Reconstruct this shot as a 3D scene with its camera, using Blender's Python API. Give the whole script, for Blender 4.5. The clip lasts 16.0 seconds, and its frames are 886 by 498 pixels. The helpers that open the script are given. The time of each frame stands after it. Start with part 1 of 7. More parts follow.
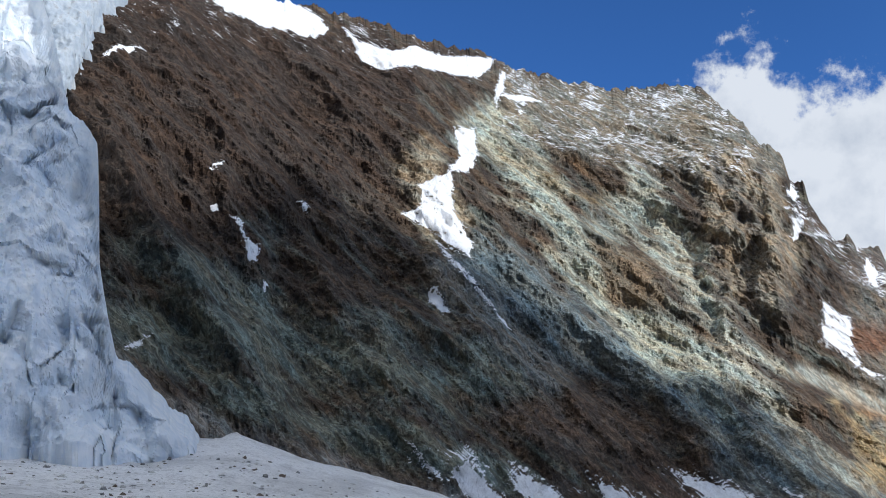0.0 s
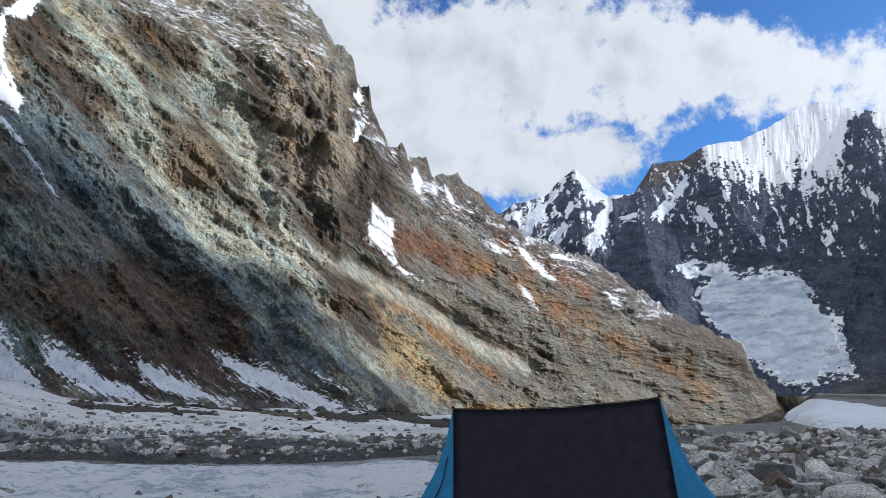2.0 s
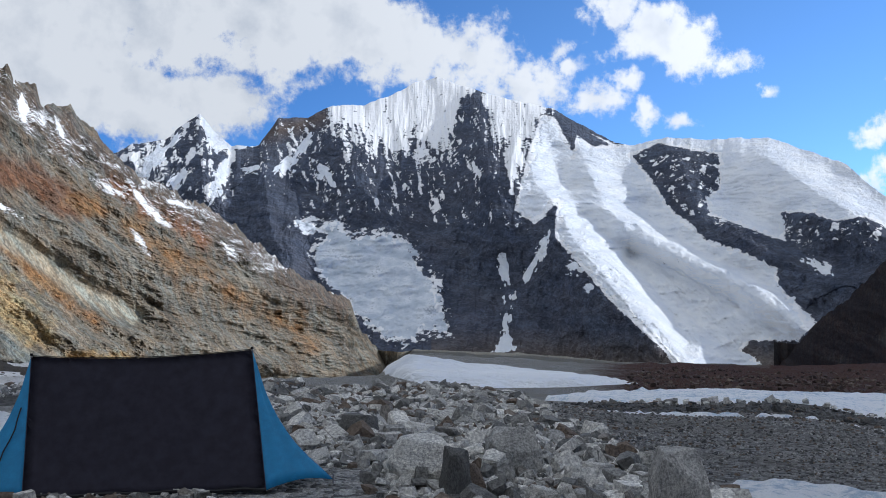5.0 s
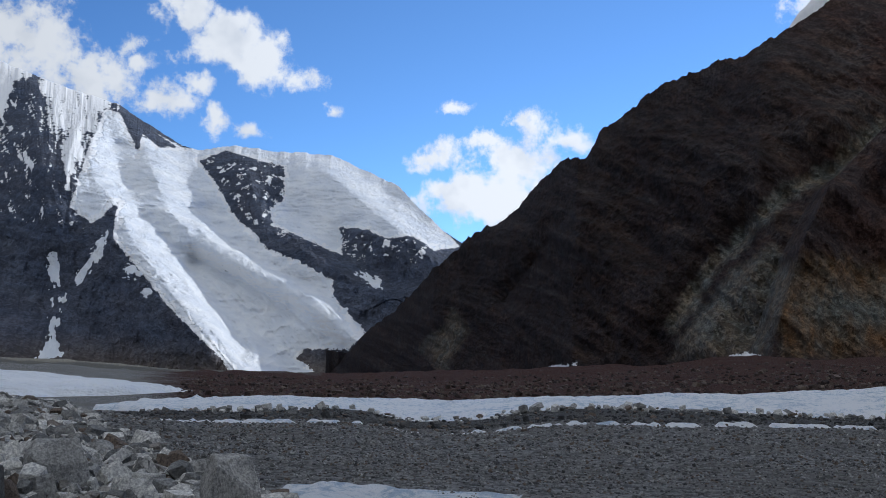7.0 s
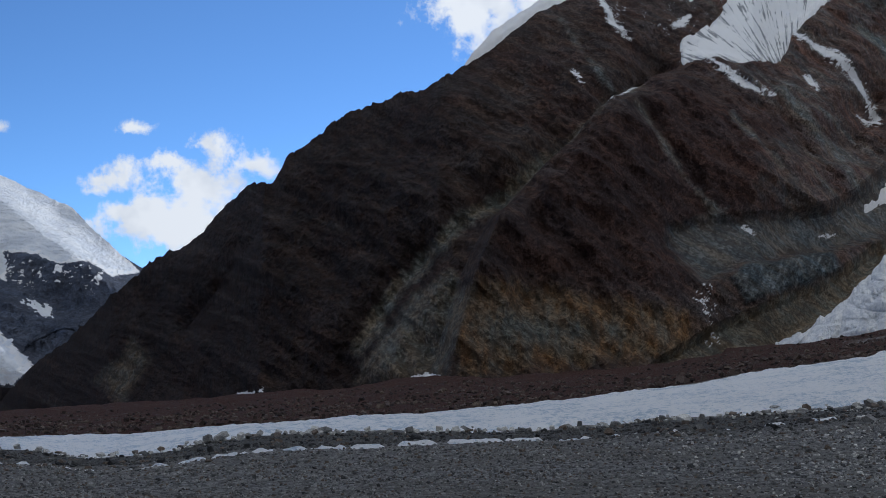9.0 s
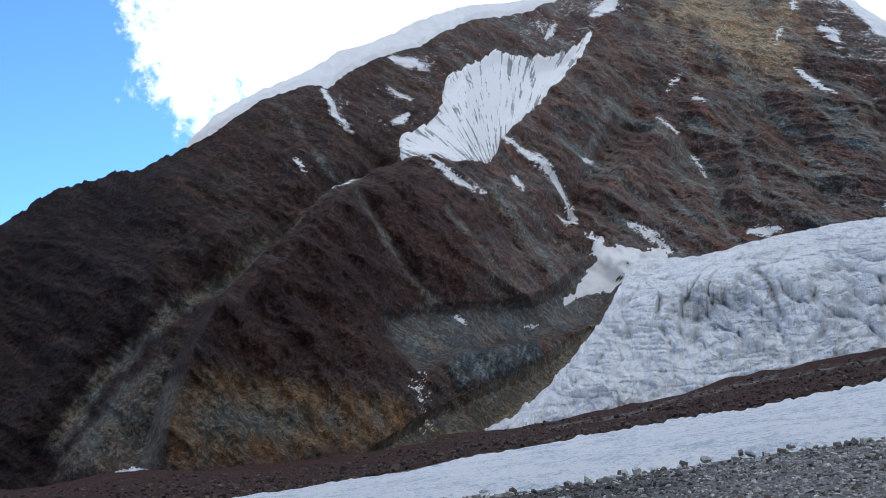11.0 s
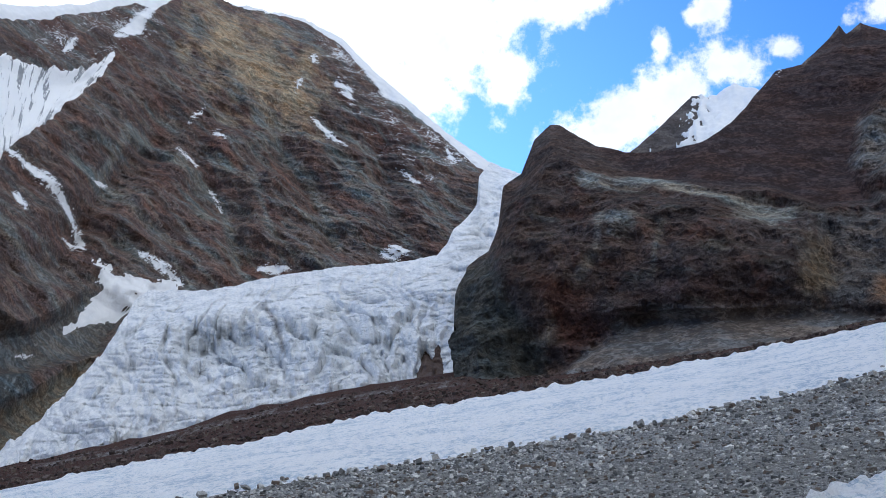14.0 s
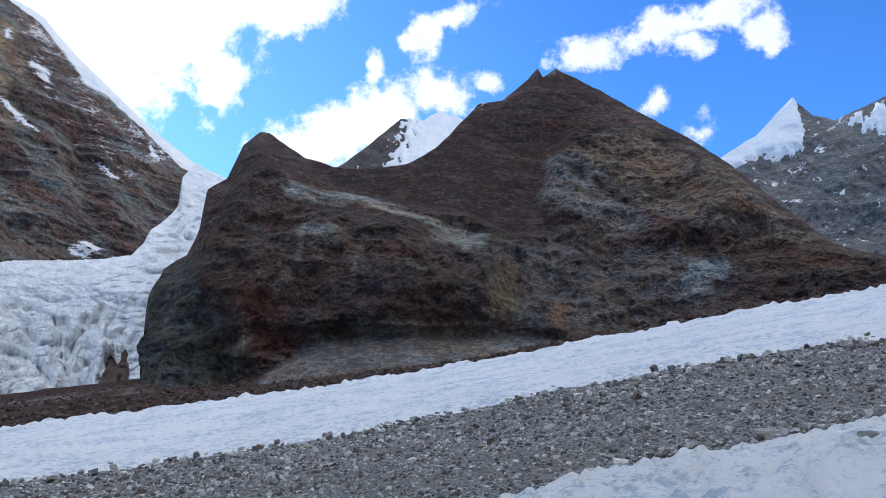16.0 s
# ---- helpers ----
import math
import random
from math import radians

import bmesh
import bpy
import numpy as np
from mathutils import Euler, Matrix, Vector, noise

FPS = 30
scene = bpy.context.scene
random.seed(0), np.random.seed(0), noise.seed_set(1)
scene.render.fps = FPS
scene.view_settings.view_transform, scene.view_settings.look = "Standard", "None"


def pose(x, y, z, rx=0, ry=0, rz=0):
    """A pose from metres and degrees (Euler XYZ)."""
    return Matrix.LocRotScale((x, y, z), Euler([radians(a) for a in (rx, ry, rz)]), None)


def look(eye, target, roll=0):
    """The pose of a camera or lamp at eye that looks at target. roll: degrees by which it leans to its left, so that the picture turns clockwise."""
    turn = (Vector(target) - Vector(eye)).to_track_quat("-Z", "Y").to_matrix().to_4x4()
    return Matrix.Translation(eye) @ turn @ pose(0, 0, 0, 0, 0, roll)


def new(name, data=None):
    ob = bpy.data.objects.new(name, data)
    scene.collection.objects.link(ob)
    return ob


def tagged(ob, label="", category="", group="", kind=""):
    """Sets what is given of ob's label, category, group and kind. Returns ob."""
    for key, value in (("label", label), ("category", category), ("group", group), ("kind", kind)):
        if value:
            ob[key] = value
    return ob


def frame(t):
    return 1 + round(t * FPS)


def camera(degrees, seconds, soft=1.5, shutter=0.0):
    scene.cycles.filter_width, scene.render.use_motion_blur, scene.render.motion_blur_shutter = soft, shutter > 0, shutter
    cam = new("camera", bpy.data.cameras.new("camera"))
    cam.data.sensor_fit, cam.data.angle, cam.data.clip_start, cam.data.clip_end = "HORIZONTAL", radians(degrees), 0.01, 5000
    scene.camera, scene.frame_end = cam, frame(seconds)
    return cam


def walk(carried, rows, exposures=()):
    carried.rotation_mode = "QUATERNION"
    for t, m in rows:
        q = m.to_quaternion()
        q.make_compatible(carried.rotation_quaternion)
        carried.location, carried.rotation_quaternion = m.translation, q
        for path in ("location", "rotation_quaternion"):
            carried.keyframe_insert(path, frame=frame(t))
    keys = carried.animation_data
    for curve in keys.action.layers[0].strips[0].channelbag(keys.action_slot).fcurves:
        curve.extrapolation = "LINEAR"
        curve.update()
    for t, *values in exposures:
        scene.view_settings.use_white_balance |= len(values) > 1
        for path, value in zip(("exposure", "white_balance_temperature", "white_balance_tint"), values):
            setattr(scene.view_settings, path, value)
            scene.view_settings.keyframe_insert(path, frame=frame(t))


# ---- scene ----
# Bearings ("az") run clockwise in degrees from the first view, seen from the camp;
# heights of ridges are given as degrees above the level of the eye ("el").
EYE = 1.6
cam = camera(48.0, 16.0, 0.9)
PATH = [
    (0.0, pose(0.008, -0.006, EYE, 104.01, 4.13, -0.00)),
    (0.5, pose(0.008, -0.006, EYE, 102.54, 3.05, -8.05)),
    (1.0, pose(0.008, -0.006, EYE, 100.27, 2.42, -14.36)),
    (1.5, pose(0.008, -0.006, EYE, 98.46, 1.92, -20.50)),
    (2.0, pose(0.008, -0.006, EYE, 95.95, 1.97, -25.68)),
    (2.5, pose(0.008, -0.006, EYE, 93.82, 1.36, -29.71)),
    (3.0, pose(0.008, -0.006, EYE, 93.33, 0.78, -33.83)),
    (3.2, pose(0.020, -0.015, EYE, 93.23, 0.89, -35.51)),
    (5.3, pose(0.150, -0.112, EYE, 93.37, -0.59, -51.34)),
    (5.5, pose(0.160, -0.120, EYE, 93.77, -0.37, -54.32)),
    (6.0, pose(0.128, -0.096, EYE, 93.63, 0.87, -61.20)),
    (6.5, pose(0.128, -0.096, EYE, 93.58, -1.06, -67.45)),
    (7.0, pose(0.112, -0.084, EYE, 93.93, -2.13, -72.58)),
    (7.5, pose(0.112, -0.084, EYE, 94.34, -1.73, -77.17)),
    (8.0, pose(0.112, -0.084, EYE, 94.89, -1.69, -81.73)),
    (8.5, pose(0.112, -0.084, EYE, 95.19, -1.20, -85.81)),
    (9.0, pose(0.112, -0.084, EYE, 95.81, -0.65, -90.42)),
    (9.2, pose(0.112, -0.084, EYE, 96.49, -0.15, -91.99)),
    (11.3, pose(0.112, -0.084, EYE, 101.28, 0.47, -108.69)),
    (11.5, pose(0.112, -0.084, EYE, 101.58, 0.49, -110.19)),
    (12.0, pose(0.112, -0.084, EYE, 103.22, 0.15, -114.92)),
    (12.5, pose(0.112, -0.084, EYE, 103.47, 0.15, -119.51)),
    (13.0, pose(0.112, -0.084, EYE, 102.82, 0.04, -124.36)),
    (13.5, pose(0.112, -0.084, EYE, 101.98, 2.09, -128.79)),
    (14.0, pose(0.112, -0.084, EYE, 102.15, 2.15, -134.22)),
    (14.5, pose(0.112, -0.084, EYE, 102.30, 1.89, -137.80)),
    (15.0, pose(0.112, -0.084, EYE, 102.51, 0.90, -143.14)),
    (15.5, pose(0.112, -0.084, EYE, 101.39, 1.83, -147.79)),
    (16.0, pose(0.112, -0.084, EYE, 102.18, 1.75, -151.73)),
]
EXPOSURES = [(0.0, -0.38, 5950, 10), (3.0, -0.38, 5950, 10), (5.5, -0.54, 5950, 10), (6.5, -0.66, 5950, 10), (9.0, -0.88, 5950, 10), (11.5, 0.0, 5750, 10), (13.0, 0.02, 5750, 10), (16.0, 0.12, 5750, 10)]
walk(cam, PATH, EXPOSURES)

# ---- light ----
SUN_AZ, SUN_EL = 128.0, 21.2
sun = new("sun", bpy.data.lights.new("sun", "SUN"))
sun.data.energy, sun.data.angle, sun.data.color = 4.6, radians(0.6), (1.0, 0.965, 0.905)
_sa, _se = radians(SUN_AZ), radians(SUN_EL)
sun.matrix_world = look((math.sin(_sa) * math.cos(_se) * 300, math.cos(_sa) * math.cos(_se) * 300, math.sin(_se) * 300), (0, 0, 0))


# ---- node helpers ----
class Net:
    """A small wrapper that adds and links shader nodes."""

    def __init__(self, tree):
        self.t = tree
        tree.nodes.clear()

    def add(self, kind, props=None, **ins):
        n = self.t.nodes.new(kind)
        for k, v in (props or {}).items():
            setattr(n, k, v)
        for k, v in ins.items():
            self.put(n, int(k[1:]) if k[0] == "i" and k[1:].isdigit() else k.replace("_", " "), v)
        return n

    def put(self, n, key, v):
        s = n.inputs[key]
        if isinstance(v, bpy.types.NodeSocket):
            self.t.links.new(v, s)
        elif isinstance(v, bpy.types.Node):
            self.t.links.new(v.outputs[0], s)
        else:
            s.default_value = v

    def math(self, op, a, b=0.0, c=0.0, clamp=False):
        return self.add("ShaderNodeMath", {"operation": op, "use_clamp": clamp}, i0=a, i1=b, i2=c).outputs[0]

    def vec(self, op, a, b=(0, 0, 0)):
        return self.add("ShaderNodeVectorMath", {"operation": op}, i0=a, i1=b).outputs[0]

    def noise(self, vec, scale, detail=5.0, rough=0.55, distort=0.0):
        return self.add("ShaderNodeTexNoise", None, Vector=vec, Scale=scale, Detail=detail, Roughness=rough, Distortion=distort).outputs[0]

    def step(self, v, lo, hi, out0=0.0, out1=1.0):
        return self.add("ShaderNodeMapRange", {"interpolation_type": "SMOOTHSTEP"}, i0=v, i1=lo, i2=hi, i3=out0, i4=out1).outputs[0]

    def mix(self, f, a, b, blend="MIX"):
        n = self.add("ShaderNodeMix", {"data_type": "RGBA", "blend_type": blend})
        for k, v in ((0, f), (6, a), (7, b)):
            self.put(n, k, (*v, 1.0) if isinstance(v, tuple) and len(v) == 3 else v)
        return n.outputs[2]


# ---- sky with its clouds ----
def make_world():
    w = bpy.data.worlds.new("sky")
    scene.world = w
    w.use_nodes = True
    n = Net(w.node_tree)
    sky = n.add("ShaderNodeTexSky", {"sky_type": "NISHITA", "sun_disc": False, "sun_elevation": radians(SUN_EL), "sun_rotation": radians(SUN_AZ), "altitude": 4600.0, "air_density": 1.0, "dust_density": 0.5, "ozone_density": 3.0})
    way = n.add("ShaderNodeTexCoord").outputs["Generated"]
    sep = n.add("ShaderNodeSeparateXYZ", None, i0=way)
    az = n.math("MULTIPLY", n.math("ARCTAN2", sep.outputs[0], sep.outputs[1]), 57.2958)
    el = n.math("MULTIPLY", n.math("ARCSINE", sep.outputs[2]), 57.2958)
    flat = n.add("ShaderNodeCombineXYZ", None, i0=az, i1=el, i2=0.0).outputs[0]
    warp = n.add("ShaderNodeTexNoise", None, Vector=way, Scale=11.0, Detail=5.0).outputs[1]
    warp = n.vec("MULTIPLY", n.vec("SUBTRACT", warp, (0.5, 0.5, 0.5)), (4.0, 2.6, 0.0))
    flat = n.vec("ADD", flat, warp)
    bank = [(19.5, 18.5, 3.4, 4.3), (24, 16, 4.2, 4.2), (28.5, 15.7, 4.5, 3.9), (33, 16.6, 4.2, 4.4), (37.5, 15.9, 4.5, 3.3), (41.5, 15.3, 4.0, 2.7), (45.5, 14.2, 3.6, 2.2), (49.5, 13.6, 3.2, 2.0), (52.8, 12.3, 2.4, 1.5), (56.3, 11.3, 1.7, 0.9), (26.5, 11.8, 4.0, 3.6), (30.5, 10.4, 3.0, 2.5), (34.5, 10.6, 2.8, 2.0), (23, 13.5, 3.5, 4.0)]
    small = [(57, 16.0, 1.5, 1.5), (59.5, 14.9, 2.4, 1.7), (61.8, 13.9, 1.7, 1.4), (64.2, 12.9, 1.4, 0.6), (54.4, 14.0, 1.0, 0.5), (55.5, 13.2, 0.8, 0.4), (58.4, 12.2, 0.9, 0.7), (57.2, 11.2, 1.2, 0.6), (59.4, 10.3, 0.7, 0.9), (61.2, 10.0, 1.3, 0.5), (65.8, 11.1, 0.6, 0.5)]
    mid = [(73.3, 12.0, 1.5, 0.55), (72.2, 9.4, 1.5, 0.9), (75.5, 10.0, 1.6, 0.8), (77.6, 11.2, 1.5, 0.9), (79.3, 10.4, 1.6, 0.8), (76.8, 9.0, 3.0, 1.5), (73.5, 7.0, 3.2, 1.2), (77.5, 7.0, 3.5, 1.8)]
    crown = [(92.0, 22.5, 4.0, 4.6), (98.2, 24.0, 9.0, 6.4), (106.2, 26.5, 11.5, 7.5), (116.6, 28.5, 11.8, 7.5), (127.2, 27.5, 10.5, 7.2), (134.0, 25.0, 6.6, 5.2), (138.6, 22.3, 2.0, 2.0), (141.5, 25.6, 4.0, 1.6)]
    late = [(142.5, 17.6, 2.4, 1.7), (145.5, 18.6, 2.6, 1.8), (149, 19.6, 2.8, 1.9), (152.5, 20.8, 2.6, 1.6), (155.3, 21.5, 1.2, 0.9), (147.8, 22.3, 0.8, 1.2), (151, 24.4, 1.6, 1.5), (153.5, 25.4, 2.2, 1.0), (161.5, 23.0, 2.2, 1.0), (165.5, 23.6, 2.6, 1.3), (169.5, 24.0, 2.6, 1.3), (172, 22.6, 1.2, 1.5), (167.5, 22.3, 1.6, 0.7), (164.9, 19.9, 0.5, 0.6), (167.3, 18.0, 1.6, 0.9)]
    dens = heap = None
    for a, e, ra, re in bank + small + mid + crown + late:
        d = n.add("ShaderNodeVectorMath", {"operation": "LENGTH"}, i0=n.vec("MULTIPLY", n.vec("SUBTRACT", flat, (a, e, 0)), (0.8 / ra, 0.8 / re, 0))).outputs[1]
        d = n.math("MULTIPLY", n.math("SUBTRACT", 1.0, d), min(1.0, 0.42 + 0.2 * re))
        dens = d if dens is None else n.math("MAXIMUM", dens, d)
        d = n.math("MAXIMUM", d, 0.0)
        heap = d if heap is None else n.math("ADD", heap, d)
    # unseen clouds added high overhead, for a whiter fill light
    high = n.math("MULTIPLY", n.step(el, 30.0, 42.0), n.math("MULTIPLY", n.math("SUBTRACT", n.noise(way, 2.6, 4.0, 0.55), 0.30), 6.0))
    # unseen clouds added behind the camp, to brighten and whiten the shade
    behind = n.add("ShaderNodeVectorMath", {"operation": "DOT_PRODUCT"}, i0=way, i1=(-0.974, -0.225, 0.0)).outputs[1]
    rear = n.math("SUBTRACT", n.math("MULTIPLY", n.math("SUBTRACT", n.noise(way, 3.4, 5.0, 0.55), 0.33), 6.0), n.step(behind, 0.5, 0.25, 0.0, 3.0))
    dens = n.math("MAXIMUM", dens, rear)
    dens = n.math("MAXIMUM", n.math("ADD", n.math("MAXIMUM", dens, -1.2), n.math("MULTIPLY", heap, 0.12)), n.math("SUBTRACT", high, n.step(el, 42.0, 30.0, 0.0, 2.0)))
    f1 = n.noise(way, 15.0, 10.0, 0.6)
    f2 = n.noise(way, 44.0, 9.0, 0.66)
    puffs = n.math("ABSOLUTE", n.math("SUBTRACT", n.noise(n.vec("ADD", way, (0.3, 0.1, 0.7)), 24.0, 6.0, 0.6), 0.5))
    body = n.math("MINIMUM", n.math("MULTIPLY", n.math("SUBTRACT", dens, 0.14), 2.7), 2.2)
    grain = n.math("ADD", n.math("MULTIPLY", n.math("SUBTRACT", f1, 0.5), 3.0), n.math("ADD", n.math("MULTIPLY", n.math("SUBTRACT", f2, 0.5), 3.5), n.math("MULTIPLY", n.math("SUBTRACT", 0.07, puffs), 3.2)))
    full = n.math("ADD", body, grain)
    cover = n.step(full, -0.2, 1.0)
    # the side of each puff that faces the sun is the brighter one
    ahead = n.vec("ADD", way, (math.sin(_sa) * 0.016, math.cos(_sa) * 0.016, 0.012))
    lean = n.math("SUBTRACT", n.noise(ahead, 15.0, 6.0, 0.55), n.noise(way, 15.0, 6.0, 0.55))
    soft = n.noise(n.vec("ADD", way, (0.2, -0.1, 0.3)), 6.5, 4.0, 0.5)
    thick = n.math("MULTIPLY", n.step(full, 0.9, 3.0), n.step(soft, 0.40, 0.60, 0.0, 1.0))
    shade = n.math("ADD", n.math("MULTIPLY", thick, -0.26), n.math("ADD", 0.98, n.math("MULTIPLY", lean, -2.0)), 0.0, True)
    cloud = n.mix(shade, (0.54, 0.60, 0.69), (0.97, 0.985, 1.0))
    # a pale halo painted into the sky around bearing 95, off the sun
    near_halo = n.add("ShaderNodeVectorMath", {"operation": "DOT_PRODUCT"}, i0=way, i1=(0.928, -0.081, 0.363)).outputs[1]
    pale = n.step(near_halo, 0.4, 1.0)
    tint = n.mix(pale, (0.44, 0.70, 0.96), (1.12, 1.34, 1.46))
    b1 = n.add("ShaderNodeBackground", None, Color=n.mix(1.0, sky.outputs[0], tint, "MULTIPLY"), Strength=0.215)
    # clouds inside the painted halo are brightened as well
    b2 = n.add("ShaderNodeBackground", None, Color=cloud, Strength=n.math("ADD", 1.02, n.math("MULTIPLY", n.math("POWER", pale, 2.0), 0.55)))
    m = n.add("ShaderNodeMixShader", None, i0=cover, i1=b1, i2=b2)
    n.add("ShaderNodeOutputWorld", None, Surface=m)


make_world()


# ---- materials ----
def material(name):
    m = bpy.data.materials.new(name)
    m.use_nodes = True
    return m, Net(m.node_tree)


def finish(n, color, rough, height=None, strength=0.5, dist=1.0, spec=0.3, **more):
    b = n.add("ShaderNodeBsdfPrincipled", None, Roughness=rough)
    n.put(b, "Base Color", (*color, 1.0) if isinstance(color, tuple) and len(color) == 3 else color)
    n.put(b, "Specular IOR Level", spec)
    for k, v in more.items():
        n.put(b, k.replace("_", " "), v)
    if height is not None:
        n.put(b, "Normal", n.add("ShaderNodeBump", None, Height=height, Strength=strength, Distance=dist))
    n.add("ShaderNodeOutputMaterial", None, Surface=b)


def rock_material(name, grain, along, dip, drift=(1.0, 1.0, 1.0), contrast=1.0, lean=0.5, ragged=2.2, deep=0.5, streaky=1.0, crags=0.16):
    """Layered mountain rock; its colour lies in the sheet. grain: metres of its coarse patches. along: the way the face runs. dip: the tilt of its layers. drift: the stretch of the snow on it. streaky: how much its layers show."""
    m, n = material(name)
    pos = n.add("ShaderNodeTexCoord").outputs["Object"]
    ca, sa = math.cos(radians(dip)), math.sin(radians(dip))
    p = n.add("ShaderNodeVectorMath", {"operation": "DOT_PRODUCT"}, i0=pos, i1=(along[0] * ca, along[1] * ca, sa)).outputs[1]
    q = n.add("ShaderNodeVectorMath", {"operation": "DOT_PRODUCT"}, i0=pos, i1=(-along[0] * sa, -along[1] * sa, ca)).outputs[1]
    s = n.add("ShaderNodeVectorMath", {"operation": "DOT_PRODUCT"}, i0=pos, i1=(along[1], -along[0], 0.0)).outputs[1]
    beds = n.add("ShaderNodeCombineXYZ", None, i0=p, i1=s, i2=q).outputs[0]
    streak = n.noise(n.vec("MULTIPLY", beds, (0.42, 0.6, 1.25)), 1.3 / grain, 8.0, 0.62, 0.15)
    thin = n.noise(n.vec("MULTIPLY", beds, (0.3, 0.6, 2.2)), 2.6 / grain, 6.0, 0.62)
    fine = n.noise(pos, 7.0 / grain, 9.0, 0.72)
    speck = n.noise(pos, 30.0 / grain, 6.0, 0.78)
    crag = n.add("ShaderNodeTexNoise", {"noise_type": "RIDGED_MULTIFRACTAL"}, Vector=n.vec("MULTIPLY", beds, (0.75, 0.8, 1.2)), Scale=1.6 / grain, Detail=8.0, Roughness=0.62, Lacunarity=2.1, Offset=0.9, Gain=1.6).outputs[0]
    geo = n.add("ShaderNodeAttribute", {"attribute_name": "geo"})
    shift = n.vec("MULTIPLY", n.vec("SUBTRACT", n.add("ShaderNodeTexNoise", None, Vector=pos, Scale=4.0 / grain, Detail=6.0).outputs[1], (0.5, 0.5, 0.5)), (grain * 0.35, grain * 0.35, grain * 0.35))
    bent = n.vec("MULTIPLY", n.vec("ADD", beds, shift), (0.6, 0.8, 1.3))
    block = n.add("ShaderNodeTexVoronoi", {"feature": "F1"}, Vector=bent, Scale=4.0 / grain)
    chip = n.add("ShaderNodeTexVoronoi", {"feature": "F1"}, Vector=bent, Scale=17.0 / grain)
    joint = n.add("ShaderNodeTexVoronoi", {"feature": "DISTANCE_TO_EDGE"}, Vector=bent, Scale=4.0 / grain).outputs[0]
    t1 = n.add("ShaderNodeSeparateColor", None, Color=block.outputs["Color"]).outputs[0]
    t2 = n.add("ShaderNodeSeparateColor", None, Color=chip.outputs["Color"]).outputs[1]
    tone = n.math("ADD", n.math("MULTIPLY", t1, 0.12), n.math("MULTIPLY", t2, 0.18))
    layers = n.math("ADD", n.math("MULTIPLY", streak, 0.34 * streaky), n.math("MULTIPLY", thin, 0.22 * streaky))
    grit = n.math("ADD", n.math("MULTIPLY", fine, 0.42 + 0.3 * (1 - streaky)), n.math("MULTIPLY", speck, 0.20 + 0.2 * (1 - streaky)))
    k = n.math("SUBTRACT", n.math("ADD", layers, n.math("ADD", tone, grit)), 0.27)
    tint = min(0.7, max(0.0, contrast * 2.0 - 1.0))
    lo, hi = 1 - 0.45 * contrast, 1 + 0.8 * contrast
    col = n.mix(1.0, geo.outputs["Color"], n.mix(n.step(k, 0.36, 0.64), (lo, lo * 0.97, lo * 0.95), (hi, hi, hi * 0.98)), "MULTIPLY")
    hue = n.noise(n.vec("ADD", n.vec("MULTIPLY", beds, (0.4, 0.7, 1.3)), (71.0, 13.0, 5.0)), 1.7 / grain, 7.0, 0.68)
    col = n.mix(1.0, col, n.mix(n.step(hue, 0.36, 0.64), (1 + 0.2 * tint, 1.0 - 0.02 * tint, 1 - 0.2 * tint), (1 - 0.14 * tint, 1.0, 1 + 0.12 * tint)), "MULTIPLY")
    seam = n.math("MULTIPLY", n.step(joint, 0.0, 0.05, 1.0, 0.0), n.step(fine, 0.5, 0.62))
    col = n.mix(n.math("MULTIPLY", seam, 0.5 * contrast), col, n.mix(1.0, col, (0.4, 0.38, 0.36), "MULTIPLY"))
    up = n.add("ShaderNodeSeparateXYZ", None, i0=n.add("ShaderNodeNewGeometry").outputs["Normal"]).outputs[2]
    sn = n.noise(n.vec("MULTIPLY", beds if drift[0] < 1 else pos, drift), 5.0 / grain, 8.0, 0.66, 0.2)
    snow = n.math("ADD", geo.outputs["Alpha"], n.math("ADD", n.math("MULTIPLY", n.math("SUBTRACT", sn, 0.5), ragged), n.math("MULTIPLY", n.math("SUBTRACT", up, 0.6), lean)))
    white = n.mix(fine, (0.76, 0.77, 0.78), (0.93, 0.92, 0.91))
    lies = n.math("MULTIPLY", n.step(snow, 0.46, 0.56), n.step(geo.outputs["Alpha"], 0.02, 0.1))
    col = n.mix(lies, col, white)
    h = n.math("ADD", n.math("ADD", n.math("MULTIPLY", streak, 0.35), n.math("MULTIPLY", crag, crags)), n.math("ADD", n.math("MULTIPLY", t1, 0.14), n.math("ADD", n.math("MULTIPLY", t2, 0.05), n.math("MULTIPLY", fine, 0.5))))
    h = n.math("MULTIPLY", h, n.math("SUBTRACT", 1.0, n.math("MULTIPLY", lies, 0.85)))
    finish(n, col, 0.9, h, 0.75, grain * deep, 0.15)
    return m


